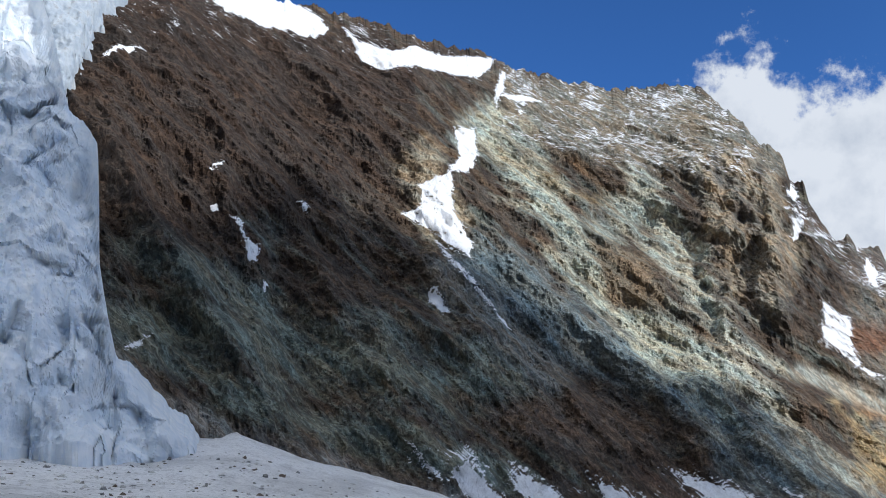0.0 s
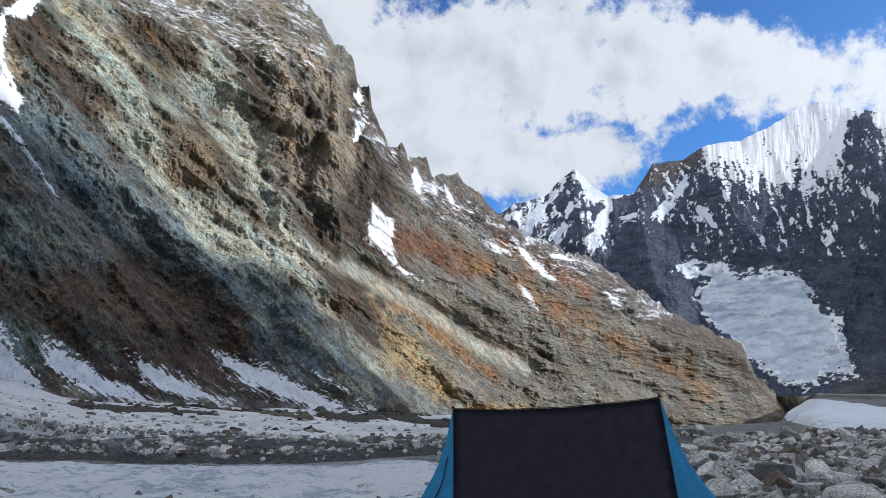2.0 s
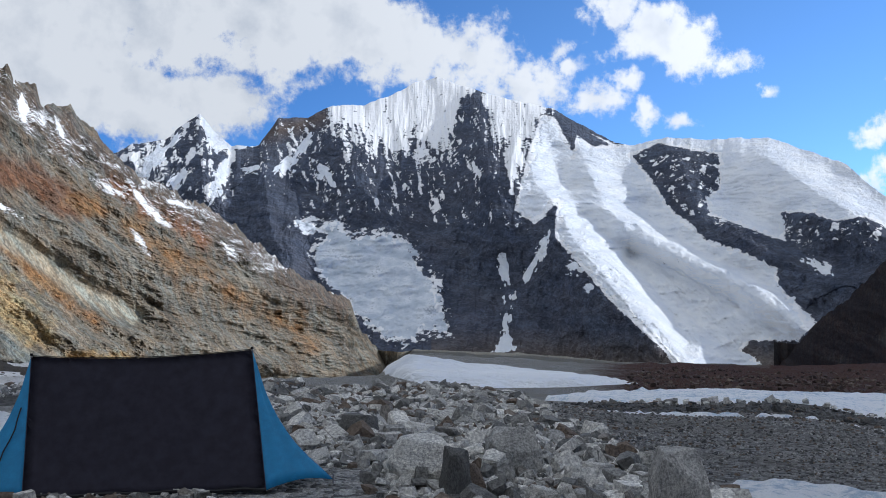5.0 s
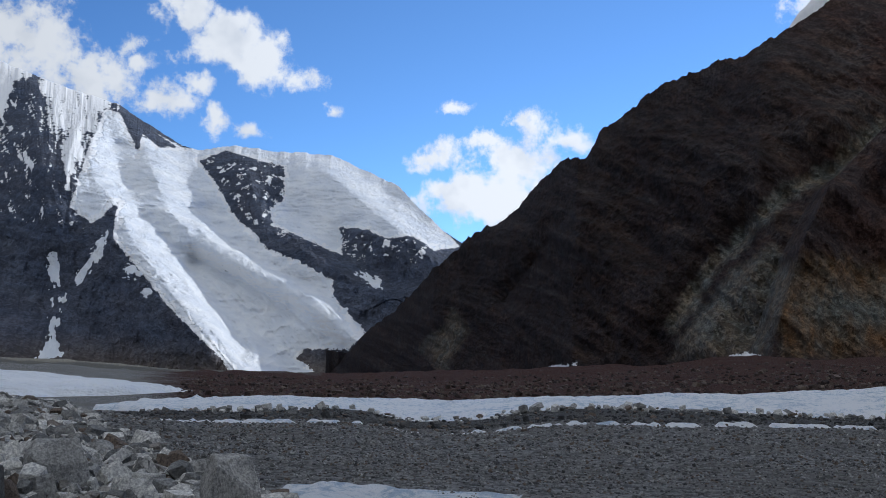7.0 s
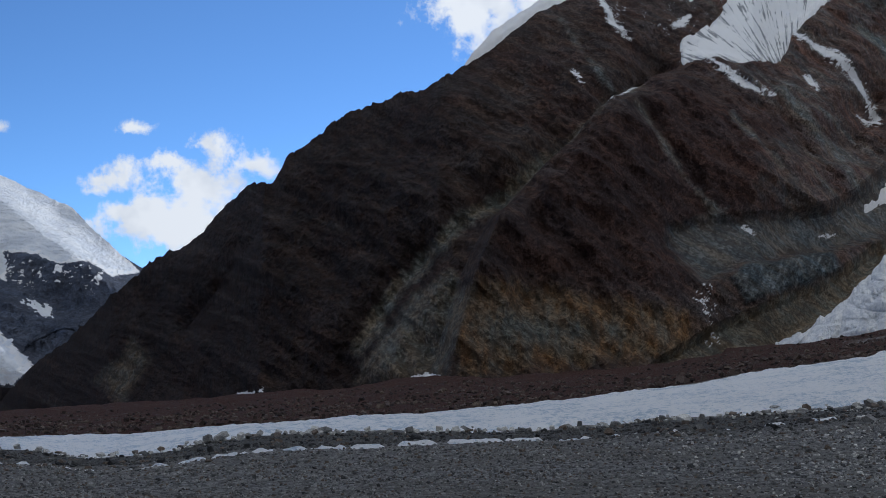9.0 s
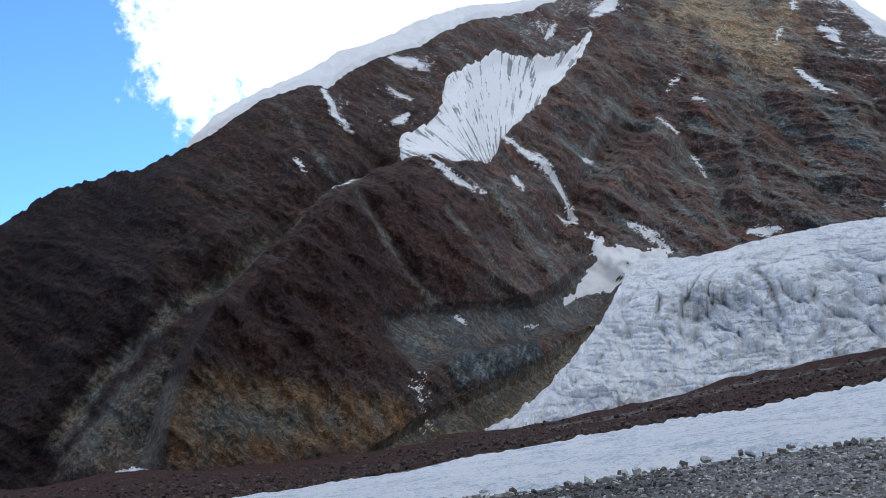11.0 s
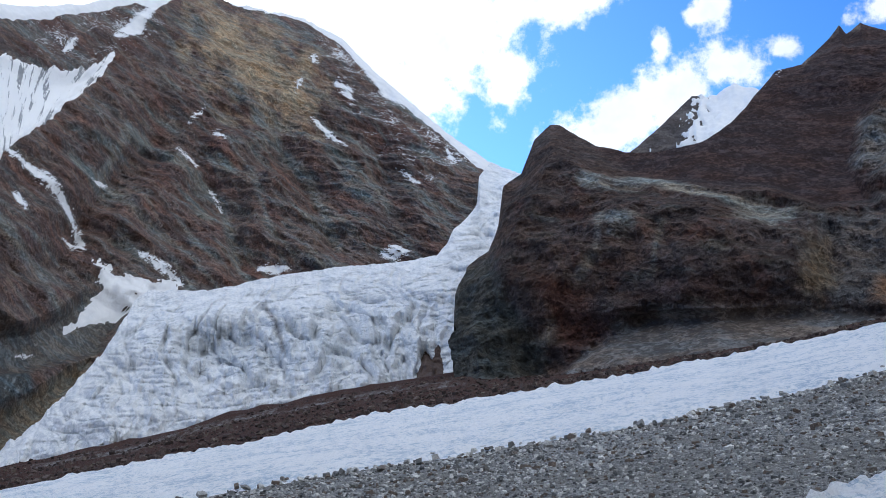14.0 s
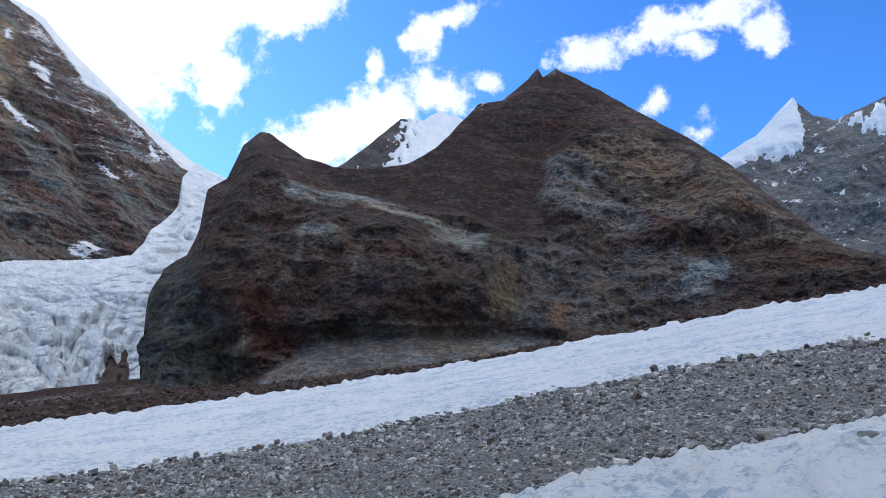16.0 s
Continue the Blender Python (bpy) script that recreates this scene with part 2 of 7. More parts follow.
def snow_material(name, clean, shade, grain, dirt=0.0, dirtcol=(0.22, 0.2, 0.18), rough=0.6):
    m, n = material(name)
    pos = n.add("ShaderNodeTexCoord").outputs["Object"]
    a = n.noise(pos, 1.0 / grain, 6.0, 0.6)
    b = n.noise(pos, 7.0 / grain, 6.0, 0.65)
    col = n.mix(n.step(a, 0.35, 0.7), shade, clean)
    if dirt:
        d = n.step(n.math("ADD", n.math("MULTIPLY", a, 0.5), n.math("MULTIPLY", b, 0.5)), 0.62 - dirt * 0.2, 0.75 - dirt * 0.2)
        col = n.mix(n.math("MULTIPLY", d, 0.8), col, dirtcol)
    c = n.noise(pos, 2.4 / grain, 6.0, 0.68, 0.8)
    h = n.math("ADD", a, n.math("ADD", n.math("MULTIPLY", c, 0.7), n.math("MULTIPLY", b, 0.4)))
    finish(n, col, rough, h, 0.6, grain * 0.3, 0.3)
    return m


def fluted_material(centre):
    """Hanging ice with flutes that run together towards one point below."""
    m, n = material("fluted_ice")
    pos = n.add("ShaderNodeTexCoord").outputs["Object"]
    a = radians(centre[0])
    away = n.add("ShaderNodeVectorMath", {"operation": "DOT_PRODUCT"}, i0=pos, i1=(math.sin(a), math.cos(a), 0.0)).outputs[1]
    side = n.add("ShaderNodeVectorMath", {"operation": "DOT_PRODUCT"}, i0=pos, i1=(math.cos(a), -math.sin(a), 0.0)).outputs[1]
    u = n.math("MULTIPLY", n.math("DIVIDE", side, away), 57.3)
    v = n.math("SUBTRACT", n.math("MULTIPLY", n.math("DIVIDE", n.add("ShaderNodeSeparateXYZ", None, i0=pos).outputs[2], away), 57.3), math.tan(radians(centre[1])) * 57.3)
    fan = n.math("ARCTAN2", u, v)
    reach = n.math("SQRT", n.math("ADD", n.math("MULTIPLY", u, u), n.math("MULTIPLY", v, v)))
    f = n.noise(n.add("ShaderNodeCombineXYZ", None, i0=n.math("MULTIPLY", fan, 24.0), i1=n.math("MULTIPLY", reach, 0.45), i2=0.0).outputs[0], 1.0, 5.0, 0.66, 0.25)
    g = n.noise(pos, 0.22, 6.0, 0.7)
    k = n.math("ADD", n.math("MULTIPLY", f, 0.8), n.math("MULTIPLY", g, 0.2))
    # grit gathers low in the bowl
    low = n.step(n.math("ADD", reach, n.math("MULTIPLY", g, 3.0)), 2.6, 6.4, 0.05, -0.01)
    k2 = n.math("SUBTRACT", k, low)
    col = n.mix(n.step(k2, 0.43, 0.455), n.mix(g, (0.20, 0.205, 0.21), (0.42, 0.43, 0.44)), (0.93, 0.925, 0.91))
    finish(n, col, 0.6, k, 0.8, 4.0, 0.3)
    return m


def rough_ice_material(name, clean, shade, dirt, smear=0.0):
    """Sun-cupped glacier ice with pits, crumbs and grit."""
    m, n = material(name)
    pos = n.add("ShaderNodeTexCoord").outputs["Object"]
    a = n.noise(pos, 0.22, 5.0, 0.6)
    b = n.noise(pos, 1.7, 7.0, 0.7, 0.4)
    c = n.noise(pos, 8.0, 6.0, 0.75)
    k = n.math("ADD", n.math("MULTIPLY", a, 0.25), n.math("ADD", n.math("MULTIPLY", b, 0.45), n.math("MULTIPLY", c, 0.3)))
    # pits take the darker tone: shading painted in, as the bump shows little
    col = n.mix(n.step(k, 0.43, 0.51), shade, clean)
    grit = n.step(n.math("ADD", n.math("MULTIPLY", c, 0.6), n.math("MULTIPLY", a, 0.4)), 0.66 - 0.22 * dirt, 0.74 - 0.2 * dirt)
    col = n.mix(n.math("MULTIPLY", grit, 0.75), col, (0.26, 0.255, 0.245))
    if smear:
        w = n.noise(n.vec("MULTIPLY", pos, (1.0, 0.35, 1.5)), 0.045, 7.0, 0.68, 0.6)
        col = n.mix(n.math("MULTIPLY", n.step(w, 0.46, 0.60), smear), col, n.mix(c, (0.15, 0.145, 0.135), (0.36, 0.35, 0.33)))
    h = n.math("ADD", n.math("MULTIPLY", b, 1.0), n.math("MULTIPLY", c, 0.35))
    finish(n, col, 0.5, h, 0.8, 0.6, 0.3)
    return m


def tinted_ice_material():
    """Broken glacier ice; dirt, blue and the pit's painted shading lie in the sheet."""
    m, n = material("icefall_ice")
    pos = n.add("ShaderNodeTexCoord").outputs["Object"]
    a = n.noise(pos, 0.12, 7.0, 0.65)
    b = n.noise(pos, 0.7, 9.0, 0.78, 0.3)
    geo = n.add("ShaderNodeAttribute", {"attribute_name": "geo"})
    k = n.math("ADD", n.math("MULTIPLY", a, 0.4), n.math("MULTIPLY", b, 0.6))
    col = n.mix(n.step(k, 0.40, 0.56), (0.66, 0.69, 0.72), (0.95, 0.95, 0.94))
    col = n.mix(1.0, col, geo.outputs["Color"], "MULTIPLY")
    finish(n, col, 0.5, k, 0.8, 2.2, 0.3)
    return m


def ground_material():
    m, n = material("gravel")
    pos = n.add("ShaderNodeTexCoord").outputs["Object"]
    big = n.noise(pos, 0.09, 5.0, 0.6)
    mid = n.noise(pos, 1.3, 6.0, 0.65)
    cell = n.add("ShaderNodeTexVoronoi", {"feature": "F1"}, Vector=pos, Scale=8.0)
    cell2 = n.add("ShaderNodeTexVoronoi", {"feature": "F1"}, Vector=pos, Scale=27.0)
    tone = n.add("ShaderNodeSeparateColor", None, Color=cell.outputs["Color"]).outputs[0]
    tone2 = n.add("ShaderNodeSeparateColor", None, Color=cell2.outputs["Color"]).outputs[0]
    v = n.math("ADD", n.math("MULTIPLY", tone, 0.6), n.math("MULTIPLY", tone2, 0.4))
    col = n.mix(n.step(v, 0.1, 0.95), (0.085, 0.085, 0.083), (0.58, 0.575, 0.56))
    col = n.mix(n.step(big, 0.4, 0.65), col, n.mix(v, (0.10, 0.095, 0.085), (0.46, 0.445, 0.41)))
    geo = n.add("ShaderNodeAttribute", {"attribute_name": "geo"})
    sep = n.add("ShaderNodeSeparateColor", None, Color=geo.outputs["Color"])
    wob = n.math("MULTIPLY", n.math("SUBTRACT", n.math("ADD", n.math("MULTIPLY", mid, 0.5), n.math("MULTIPLY", big, 0.5)), 0.5), 1.6)
    for sock, c0, c1 in ((sep.outputs[0], (0.035, 0.016, 0.011), (0.115, 0.055, 0.040)), (sep.outputs[1], (0.50, 0.50, 0.51), (0.86, 0.87, 0.88)), (sep.outputs[2], (0.11, 0.105, 0.085), (0.22, 0.21, 0.18))):
        f = n.step(n.math("ADD", sock, n.math("MULTIPLY", wob, n.math("MULTIPLY", sock, 2.0))), 0.15, 0.8)
        col = n.mix(f, col, n.mix(v, c0, c1))
    col = n.mix(n.math("MULTIPLY", geo.outputs["Alpha"], 0.8), col, n.mix(v, (0.035, 0.036, 0.038), (0.13, 0.128, 0.125)))
    h = n.math("ADD", n.math("MULTIPLY", cell.outputs[0], -0.5), n.math("ADD", n.math("MULTIPLY", cell2.outputs[0], -0.25), mid))
    finish(n, col, 0.92, h, 1.0, 0.45, 0.2)
    return m


def stone_material(name, dark, light):
    m, n = material(name)
    pos = n.add("ShaderNodeTexCoord").outputs["Object"]
    rnd = n.add("ShaderNodeObjectInfo").outputs["Random"]
    isl = n.add("ShaderNodeNewGeometry").outputs["Random Per Island"]
    p2 = n.vec("ADD", pos, n.add("ShaderNodeCombineXYZ", None, i0=n.math("MULTIPLY", rnd, 40.0), i1=isl, i2=0.0).outputs[0])
    a = n.noise(p2, 3.0, 6.0, 0.65)
    b = n.noise(p2, 26.0, 6.0, 0.7)
    t = n.math("ADD", n.math("MULTIPLY", n.math("FRACT", n.math("ADD", rnd, isl)), 0.55), n.math("MULTIPLY", a, 0.5))
    col = n.mix(n.step(t, 0.2, 0.85), dark, light)
    col = n.mix(n.step(n.math("FRACT", n.math("MULTIPLY", n.math("ADD", rnd, isl), 7.31)), 0.84, 0.9), col, (0.16, 0.125, 0.10))
    col = n.mix(1.0, col, n.mix(n.step(b, 0.3, 0.7), (0.5, 0.5, 0.51), (1.5, 1.5, 1.47)), "MULTIPLY")
    finish(n, col, 0.85, n.math("ADD", a, n.math("MULTIPLY", b, 0.6)), 0.8, 0.09, 0.25)
    return m


def plain_material(name, color, rough, grain=40.0, amount=0.25, bump=0.2, **more):
    m, n = material(name)
    pos = n.add("ShaderNodeTexCoord").outputs["Object"]
    a = n.noise(pos, grain, 4.0, 0.6)
    b = n.noise(pos, grain * 0.06, 4.0, 0.6)
    k = n.math("ADD", n.math("MULTIPLY", a, 0.5), n.math("MULTIPLY", b, 0.5))
    col = n.mix(n.step(k, 0.3, 0.7), tuple(c * (1 - amount) for c in color), tuple(min(1, c * (1 + amount)) for c in color))
    finish(n, col, rough, a, bump, 0.01, 0.3, **more)
    return m


WALL_ROCK = rock_material("wall_rock", 14.0, (0.83, 0.56), -42.0, (0.45, 0.8, 1.7), 0.95, deep=0.32, streaky=0.8, crags=0.1)
PEAK_ROCK = rock_material("far_rock", 110.0, (0.6, -0.8), -12.0, (1.1, 1.1, 0.4), 0.6, 0.15, 1.9, 0.24)
DARK_ROCK = rock_material("dark_rock", 22.0, (-0.2, -0.98), -30.0, (1.0, 1.0, 1.3), 0.9, deep=0.34, streaky=0.6, crags=0.07)
HILL_ROCK = rock_material("red_rock", 17.0, (-0.9, -0.42), -12.0, (1.0, 1.0, 1.0), 0.9, deep=0.32, streaky=0.5, crags=0.06)
SNOW = snow_material("snow", (0.94, 0.93, 0.91), (0.87, 0.865, 0.855), 12.0)
BOWL = fluted_material((109.9, 14.2))
FAR_SNOW = snow_material("far_snow", (0.86, 0.88, 0.90), (0.72, 0.76, 0.82), 90.0)
ICE = snow_material("glacier_ice", (0.56, 0.60, 0.62), (0.38, 0.43, 0.48), 5.0, 0.55, (0.33, 0.325, 0.32), 0.45)
FRONT_ICE = snow_material("glacier_front_ice", (0.92, 0.94, 0.95), (0.72, 0.79, 0.85), 4.0, 0.0, (0.5, 0.52, 0.54), 0.4)
STRIP_ICE = rough_ice_material("rough_ice", (0.92, 0.93, 0.94), (0.50, 0.60, 0.70), 0.05)
DIRTY_ICE = rough_ice_material("dirty_ice", (0.92, 0.94, 0.96), (0.44, 0.52, 0.60), 0.28)
APRON = rough_ice_material("dusty_snow", (0.90, 0.895, 0.885), (0.58, 0.57, 0.56), 0.5, 0.35)
FAR_ICE = snow_material("far_ice", (0.78, 0.81, 0.85), (0.48, 0.54, 0.61), 60.0, 0.4, (0.34, 0.38, 0.43))
FALL_ICE = tinted_ice_material()
GRAVEL = ground_material()
DEBRIS = stone_material("debris", (0.04, 0.034, 0.028), (0.11, 0.095, 0.078))
STONE = stone_material("stone", (0.125, 0.125, 0.122), (0.70, 0.685, 0.65))


# ---- noise on arrays ----
_rng = np.random.RandomState(11)
_perm = np.tile(_rng.permutation(256), 3)
_grad = _rng.randn(256, 3)
_grad /= np.linalg.norm(_grad, axis=1)[:, None]


def perlin(x, y, z):
    xi, yi, zi = np.floor(x).astype(int), np.floor(y).astype(int), np.floor(z).astype(int)
    fx, fy, fz = x - xi, y - yi, z - zi
    xi, yi, zi = xi & 255, yi & 255, zi & 255
    u, v, w = (f * f * f * (f * (f * 6 - 15) + 10) for f in (fx, fy, fz))

    def g(a, b, c):
        k = _grad[_perm[_perm[_perm[xi + a] + yi + b] + zi + c]]
        return k[..., 0] * (fx - a) + k[..., 1] * (fy - b) + k[..., 2] * (fz - c)

    x00 = g(0, 0, 0) * (1 - u) + g(1, 0, 0) * u
    x10 = g(0, 1, 0) * (1 - u) + g(1, 1, 0) * u
    x01 = g(0, 0, 1) * (1 - u) + g(1, 0, 1) * u
    x11 = g(0, 1, 1) * (1 - u) + g(1, 1, 1) * u
    return ((x00 * (1 - v) + x10 * v) * (1 - w) + (x01 * (1 - v) + x11 * v) * w) * 1.6


def fbm(x, y, z=0.0, octaves=5, gain=0.5, ridged=False):
    z = np.zeros_like(x) + z
    total, amp, norm = np.zeros_like(x), 1.0, 0.0
    for k in range(octaves):
        p = perlin(x * 2.03 ** k + 17.3 * k, y * 2.03 ** k - 9.1 * k, z * 2.03 ** k + 3.7 * k)
        total += amp * ((1 - 2 * np.abs(p)) if ridged else p)
        norm += amp
        amp *= gain
    return total / norm


_cell = _rng.rand(256, 5)


def facets(x, y, seed=0, warp=0.45):
    """Broken planes of rock: each cell of a warped mosaic is a low skewed pyramid."""
    z = np.zeros_like(x) + seed * 1.7
    wx, wy = perlin(x * 1.4, y * 1.4, z), perlin(x * 1.4 + 31, y * 1.4 - 12, z)
    x, y = x + warp * wx, y + warp * wy
    xi, yi = np.floor(x).astype(int), np.floor(y).astype(int)
    val, best, plate = np.full(x.shape, -9.0), np.full(x.shape, 9.0), np.zeros(x.shape)
    for dx in (-1, 0, 1):
        for dy in (-1, 0, 1):
            cx, cy = xi + dx, yi + dy
            c = _cell[_perm[_perm[(cx + seed * 37) & 255] + (cy & 255)]]
            ox, oy = x - cx - c[..., 0], y - cy - c[..., 1]
            ct, st = np.cos(c[..., 2] * 6.28), np.sin(c[..., 2] * 6.28)
            u, w = ox * ct + oy * st, oy * ct - ox * st
            h = 0.75 * c[..., 3] - np.maximum(np.maximum(u * (0.5 + c[..., 4]), -0.8 * u), np.abs(w) * 1.05)
            val = np.maximum(val, h)
            d = ox * ox + oy * oy
            near = d < best
            best, plate = np.where(near, d, best), np.where(near, c[..., 4] - 0.5, plate)
    return 1.15 * val - 0.1 + 0.34 * plate


def rugged(x, y, seed=0.0, octaves=7, gain=0.6):
    """Broken rock with sharp crests at every scale, each finer one riding on the coarser."""
    z = np.zeros_like(x) + seed * 1.3
    total, amp, norm, w = np.zeros_like(x), 1.0, 0.0, 1.0
    for k in range(octaves):
        f = 2.07 ** k
        p = 1 - np.abs(perlin(x * f + 11.7 * k, y * f - 5.3 * k, z + 2.9 * k))
        p = p * p * w
        w = np.clip(0.35 + p * 1.3, 0, 1)
        total, norm, amp = total + amp * (p - 0.5), norm + amp, amp * gain
    return total / norm


# ---- sheets of land ----
def line(pts):
    a = np.array(sorted(pts), float)
    return lambda az: np.interp(az, a[:, 0], a[:, 1])


def coat(A, E, c0, c1, seed, su=0.25, sw=1.0, dip=-42.0):
    """A sheet's base colour: two tones in tilted bands, and no snow."""
    b = bands(A, E, seed, su, sw, dip)
    g = np.zeros(A.shape + (4,))
    g[..., :3] = np.array(c0) + (np.array(c1) - np.array(c0)) * np.clip(0.5 + 1.6 * b, 0, 1)[..., None]
    return g


def bands(A, E, seed, su=0.25, sw=1.0, dip=-42.0):
    ca, sa = math.cos(radians(dip)), math.sin(radians(dip))
    return fbm((A * ca + E * sa) * su, (E * ca - A * sa) * sw, seed, 6, 0.62)


def lay(g, mask, c):
    """Lays one more colour over a sheet where mask is near 1."""
    m = np.clip(mask, 0, 1)[..., None]
    g[..., :3] = g[..., :3] * (1 - m) + m * np.array(c)


def soft_line(pts, width=1.2):
    f = line(pts)
    return lambda az: sum(f(az + d * width) for d in (-1, -0.6, -0.2, 0.2, 0.6, 1)) / 6


class Sheet:
    def __init__(self, P, A, E, free):
        self.P, self.A, self.E, self.free = P, A, E, free


def mesh_object(name, verts, faces, mat, geo=None, smooth=False):
    me = bpy.data.meshes.new(name)
    me.vertices.add(len(verts))
    me.vertices.foreach_set("co", np.ascontiguousarray(verts, np.float32).ravel())
    k = faces.shape[1]
    me.loops.add(faces.size)
    me.loops.foreach_set("vertex_index", np.ascontiguousarray(faces, np.int32).ravel())
    me.polygons.add(len(faces))
    me.polygons.foreach_set("loop_start", np.arange(0, faces.size, k, dtype=np.int32))
    me.polygons.foreach_set("loop_total", np.full(len(faces), k, np.int32))
    me.polygons.foreach_set("use_smooth", np.full(len(faces), smooth))
    if geo is not None:
        at = me.attributes.new("geo", "FLOAT_COLOR", "POINT")
        at.data.foreach_set("color", np.ascontiguousarray(geo, np.float32).ravel())
    me.update(calc_edges=True)
    me.materials.append(mat)
    return new(name, me)


def grid_faces(nv, na, wrap=False):
    i = np.arange(nv * na).reshape(nv, na)
    a, b = (i, np.roll(i, -1, 1)) if wrap else (i[:, :-1], i[:, 1:])
    return np.stack([a[:-1], b[:-1], b[1:], a[1:]], -1).reshape(-1, 4)


def polar(az, r, z):
    a = np.radians(az)
    return np.stack([np.sin(a) * r, np.cos(a) * r, z], -1)


def angles(P):
    """Bearing and elevation of places, seen from the camp."""
    az = np.degrees(np.arctan2(P[..., 0], P[..., 1]))
    az = np.where(az < -100, az + 360, az)
    return az, np.degrees(np.arctan2(P[..., 2] - EYE, np.hypot(P[..., 0], P[..., 1])))


def area(A, E, pts):
    """Signed distance in degrees to a closed outline, positive within."""
    p = np.array(pts, float)
    q = np.roll(p, -1, 0)
    d, odd = np.full(A.shape, 1e9), np.zeros(A.shape, bool)
    for (x0, y0), (x1, y1) in zip(p, q):
        vx, vy = x1 - x0, y1 - y0
        t = np.clip(((A - x0) * vx + (E - y0) * vy) / (vx * vx + vy * vy + 1e-9), 0, 1)
        d = np.minimum(d, np.hypot(A - x0 - t * vx, E - y0 - t * vy))
        if vy != 0:
            odd ^= ((y0 > E) != (y1 > E)) & (A < x0 + (E - y0) * vx / vy)
    return np.where(odd, d, -d)


def stroke(A, E, pts, width, taper=0.0):
    """width less the distance in degrees to an open line."""
    d, along, run = np.full(A.shape, 1e9), np.zeros(A.shape), 0.0
    for (x0, y0), (x1, y1) in zip(pts[:-1], pts[1:]):
        vx, vy = x1 - x0, y1 - y0
        t = np.clip(((A - x0) * vx + (E - y0) * vy) / (vx * vx + vy * vy + 1e-9), 0, 1)
        e = np.hypot(A - x0 - t * vx, E - y0 - t * vy)
        along = np.where(e < d, run + t * math.hypot(vx, vy), along)
        d = np.minimum(d, e)
        run += math.hypot(vx, vy)
    return width * (1 - taper * np.abs(2 * along / max(run, 1e-6) - 1) ** 1.5) - d


def relief(d, k=9):
    """How far a surface stands out from its surroundings, in spreads."""
    s = d.copy()
    for ax in (0, 1):
        c = np.cumsum(np.pad(s, [(k + 1, k) if a == ax else (0, 0) for a in (0, 1)], mode="edge"), ax)
        n = s.shape[ax]
        hi, lo = (c[2 * k + 1: 2 * k + 1 + n], c[:n]) if ax == 0 else (c[:, 2 * k + 1: 2 * k + 1 + n], c[:, :n])
        s = (hi - lo) / (2 * k + 1)
    r = d - s
    return np.clip(r / (r.std() + 1e-6), -2.5, 2.5)


def slope_sheet(az, foot, foot_r, top, steep, rows, rough, rag=0.25, bend=1.15, back=0.8, seed=0.0, sway=None, cling=0.7):
    """A mountain side from its foot line to its crest, with a back slope. rough(X, Z, V, A, E) gives metres towards the camp."""
    ef, rf = np.radians(foot(az)), foot_r(az)
    et = np.radians(np.maximum(top(az) + rag * fbm(az * 0.9 + seed, az * 0 + seed, octaves=6, gain=0.68), foot(az) + 0.05))
    s = steep(az)
    k = max(3, int(1.4 / abs(az[1] - az[0])))
    es = np.convolve(np.pad(et, k, mode="edge"), np.hanning(2 * k + 3)[1:-1] / np.hanning(2 * k + 3).sum(), "valid")
    rt = rf * (s - np.tan(ef)) / np.maximum(s - np.tan(es), 0.12)
    v = np.linspace(0, 1, rows)[:, None]
    R = rf + (rt - rf) * v
    Z = rf * np.tan(ef) + (rt * np.tan(es) - rf * np.tan(ef)) * v ** bend + rt * (np.tan(et) - np.tan(es)) * v ** 9
    E = np.degrees(np.arctan2(Z, R))
    A = np.broadcast_to(az, E.shape)
    X = np.radians(A) * np.mean(rf)
    d = rough(X, Z, v + 0 * A, A, E) * np.clip((1 - v ** 5), 0, 1) * (rf / np.mean(rf)) ** 0.8
    R1 = R - d
    R1 = cling * np.maximum.accumulate(R1, 0) + (1 - cling) * R1
    Z1 = Z * (1 - 0.0 * d) + EYE
    nb = 7
    w = np.linspace(0, 1, nb + 1)[1:, None]
    Rb = rt + w * (rt * np.tan(et) + 60) * 1.2
    Zb = EYE + rt * np.tan(et) - back * (Rb - rt) * (0.6 + 0.4 * w) + (rt - rf) * 0.02 * perlin(np.radians(A[:nb]) * 30, w * 4 + 0 * A[:nb], 0 * A[:nb]) * w
    Z1[0] -= 0.03 * rf
    P = np.concatenate([polar(A if sway is None else A + sway(A, E), R1, Z1), polar(np.broadcast_to(az, Rb.shape), Rb, Zb)])
    sh = Sheet(P, A, E, rows)
    sh.X, sh.Z, sh.d = X, Z, d
    sh.rel = relief(d)
    return sh


def fold(A, E, crest, left, right):
    """A long rib: 1 along its crest (bearing and elevation, downwards), falling off over so many degrees to both sides."""
    c = np.array(crest, float)
    o = np.argsort(c[:, 1])
    side = A - np.interp(E, c[o, 1], c[o, 0])
    f = np.clip(np.where(side > 0, 1 - side / right, 1 + side / left), 0, 1)
    return 0.4 * f + 0.6 * f * f * (3 - 2 * f)


def land(name, sh, mat, geo=None, smooth=False, wrap=False):
    nv, na = sh.P.shape[:2]
    g = None
    if geo is not None:
        g = np.zeros((nv, na, 4))
        g[: sh.free] = np.clip(geo, 0, 1)
        g[sh.free:] = g[sh.free - 1]
        g = g.reshape(-1, 4)
    return mesh_object(name, sh.P.reshape(-1, 3), grid_faces(nv, na, wrap), mat, g, smooth)


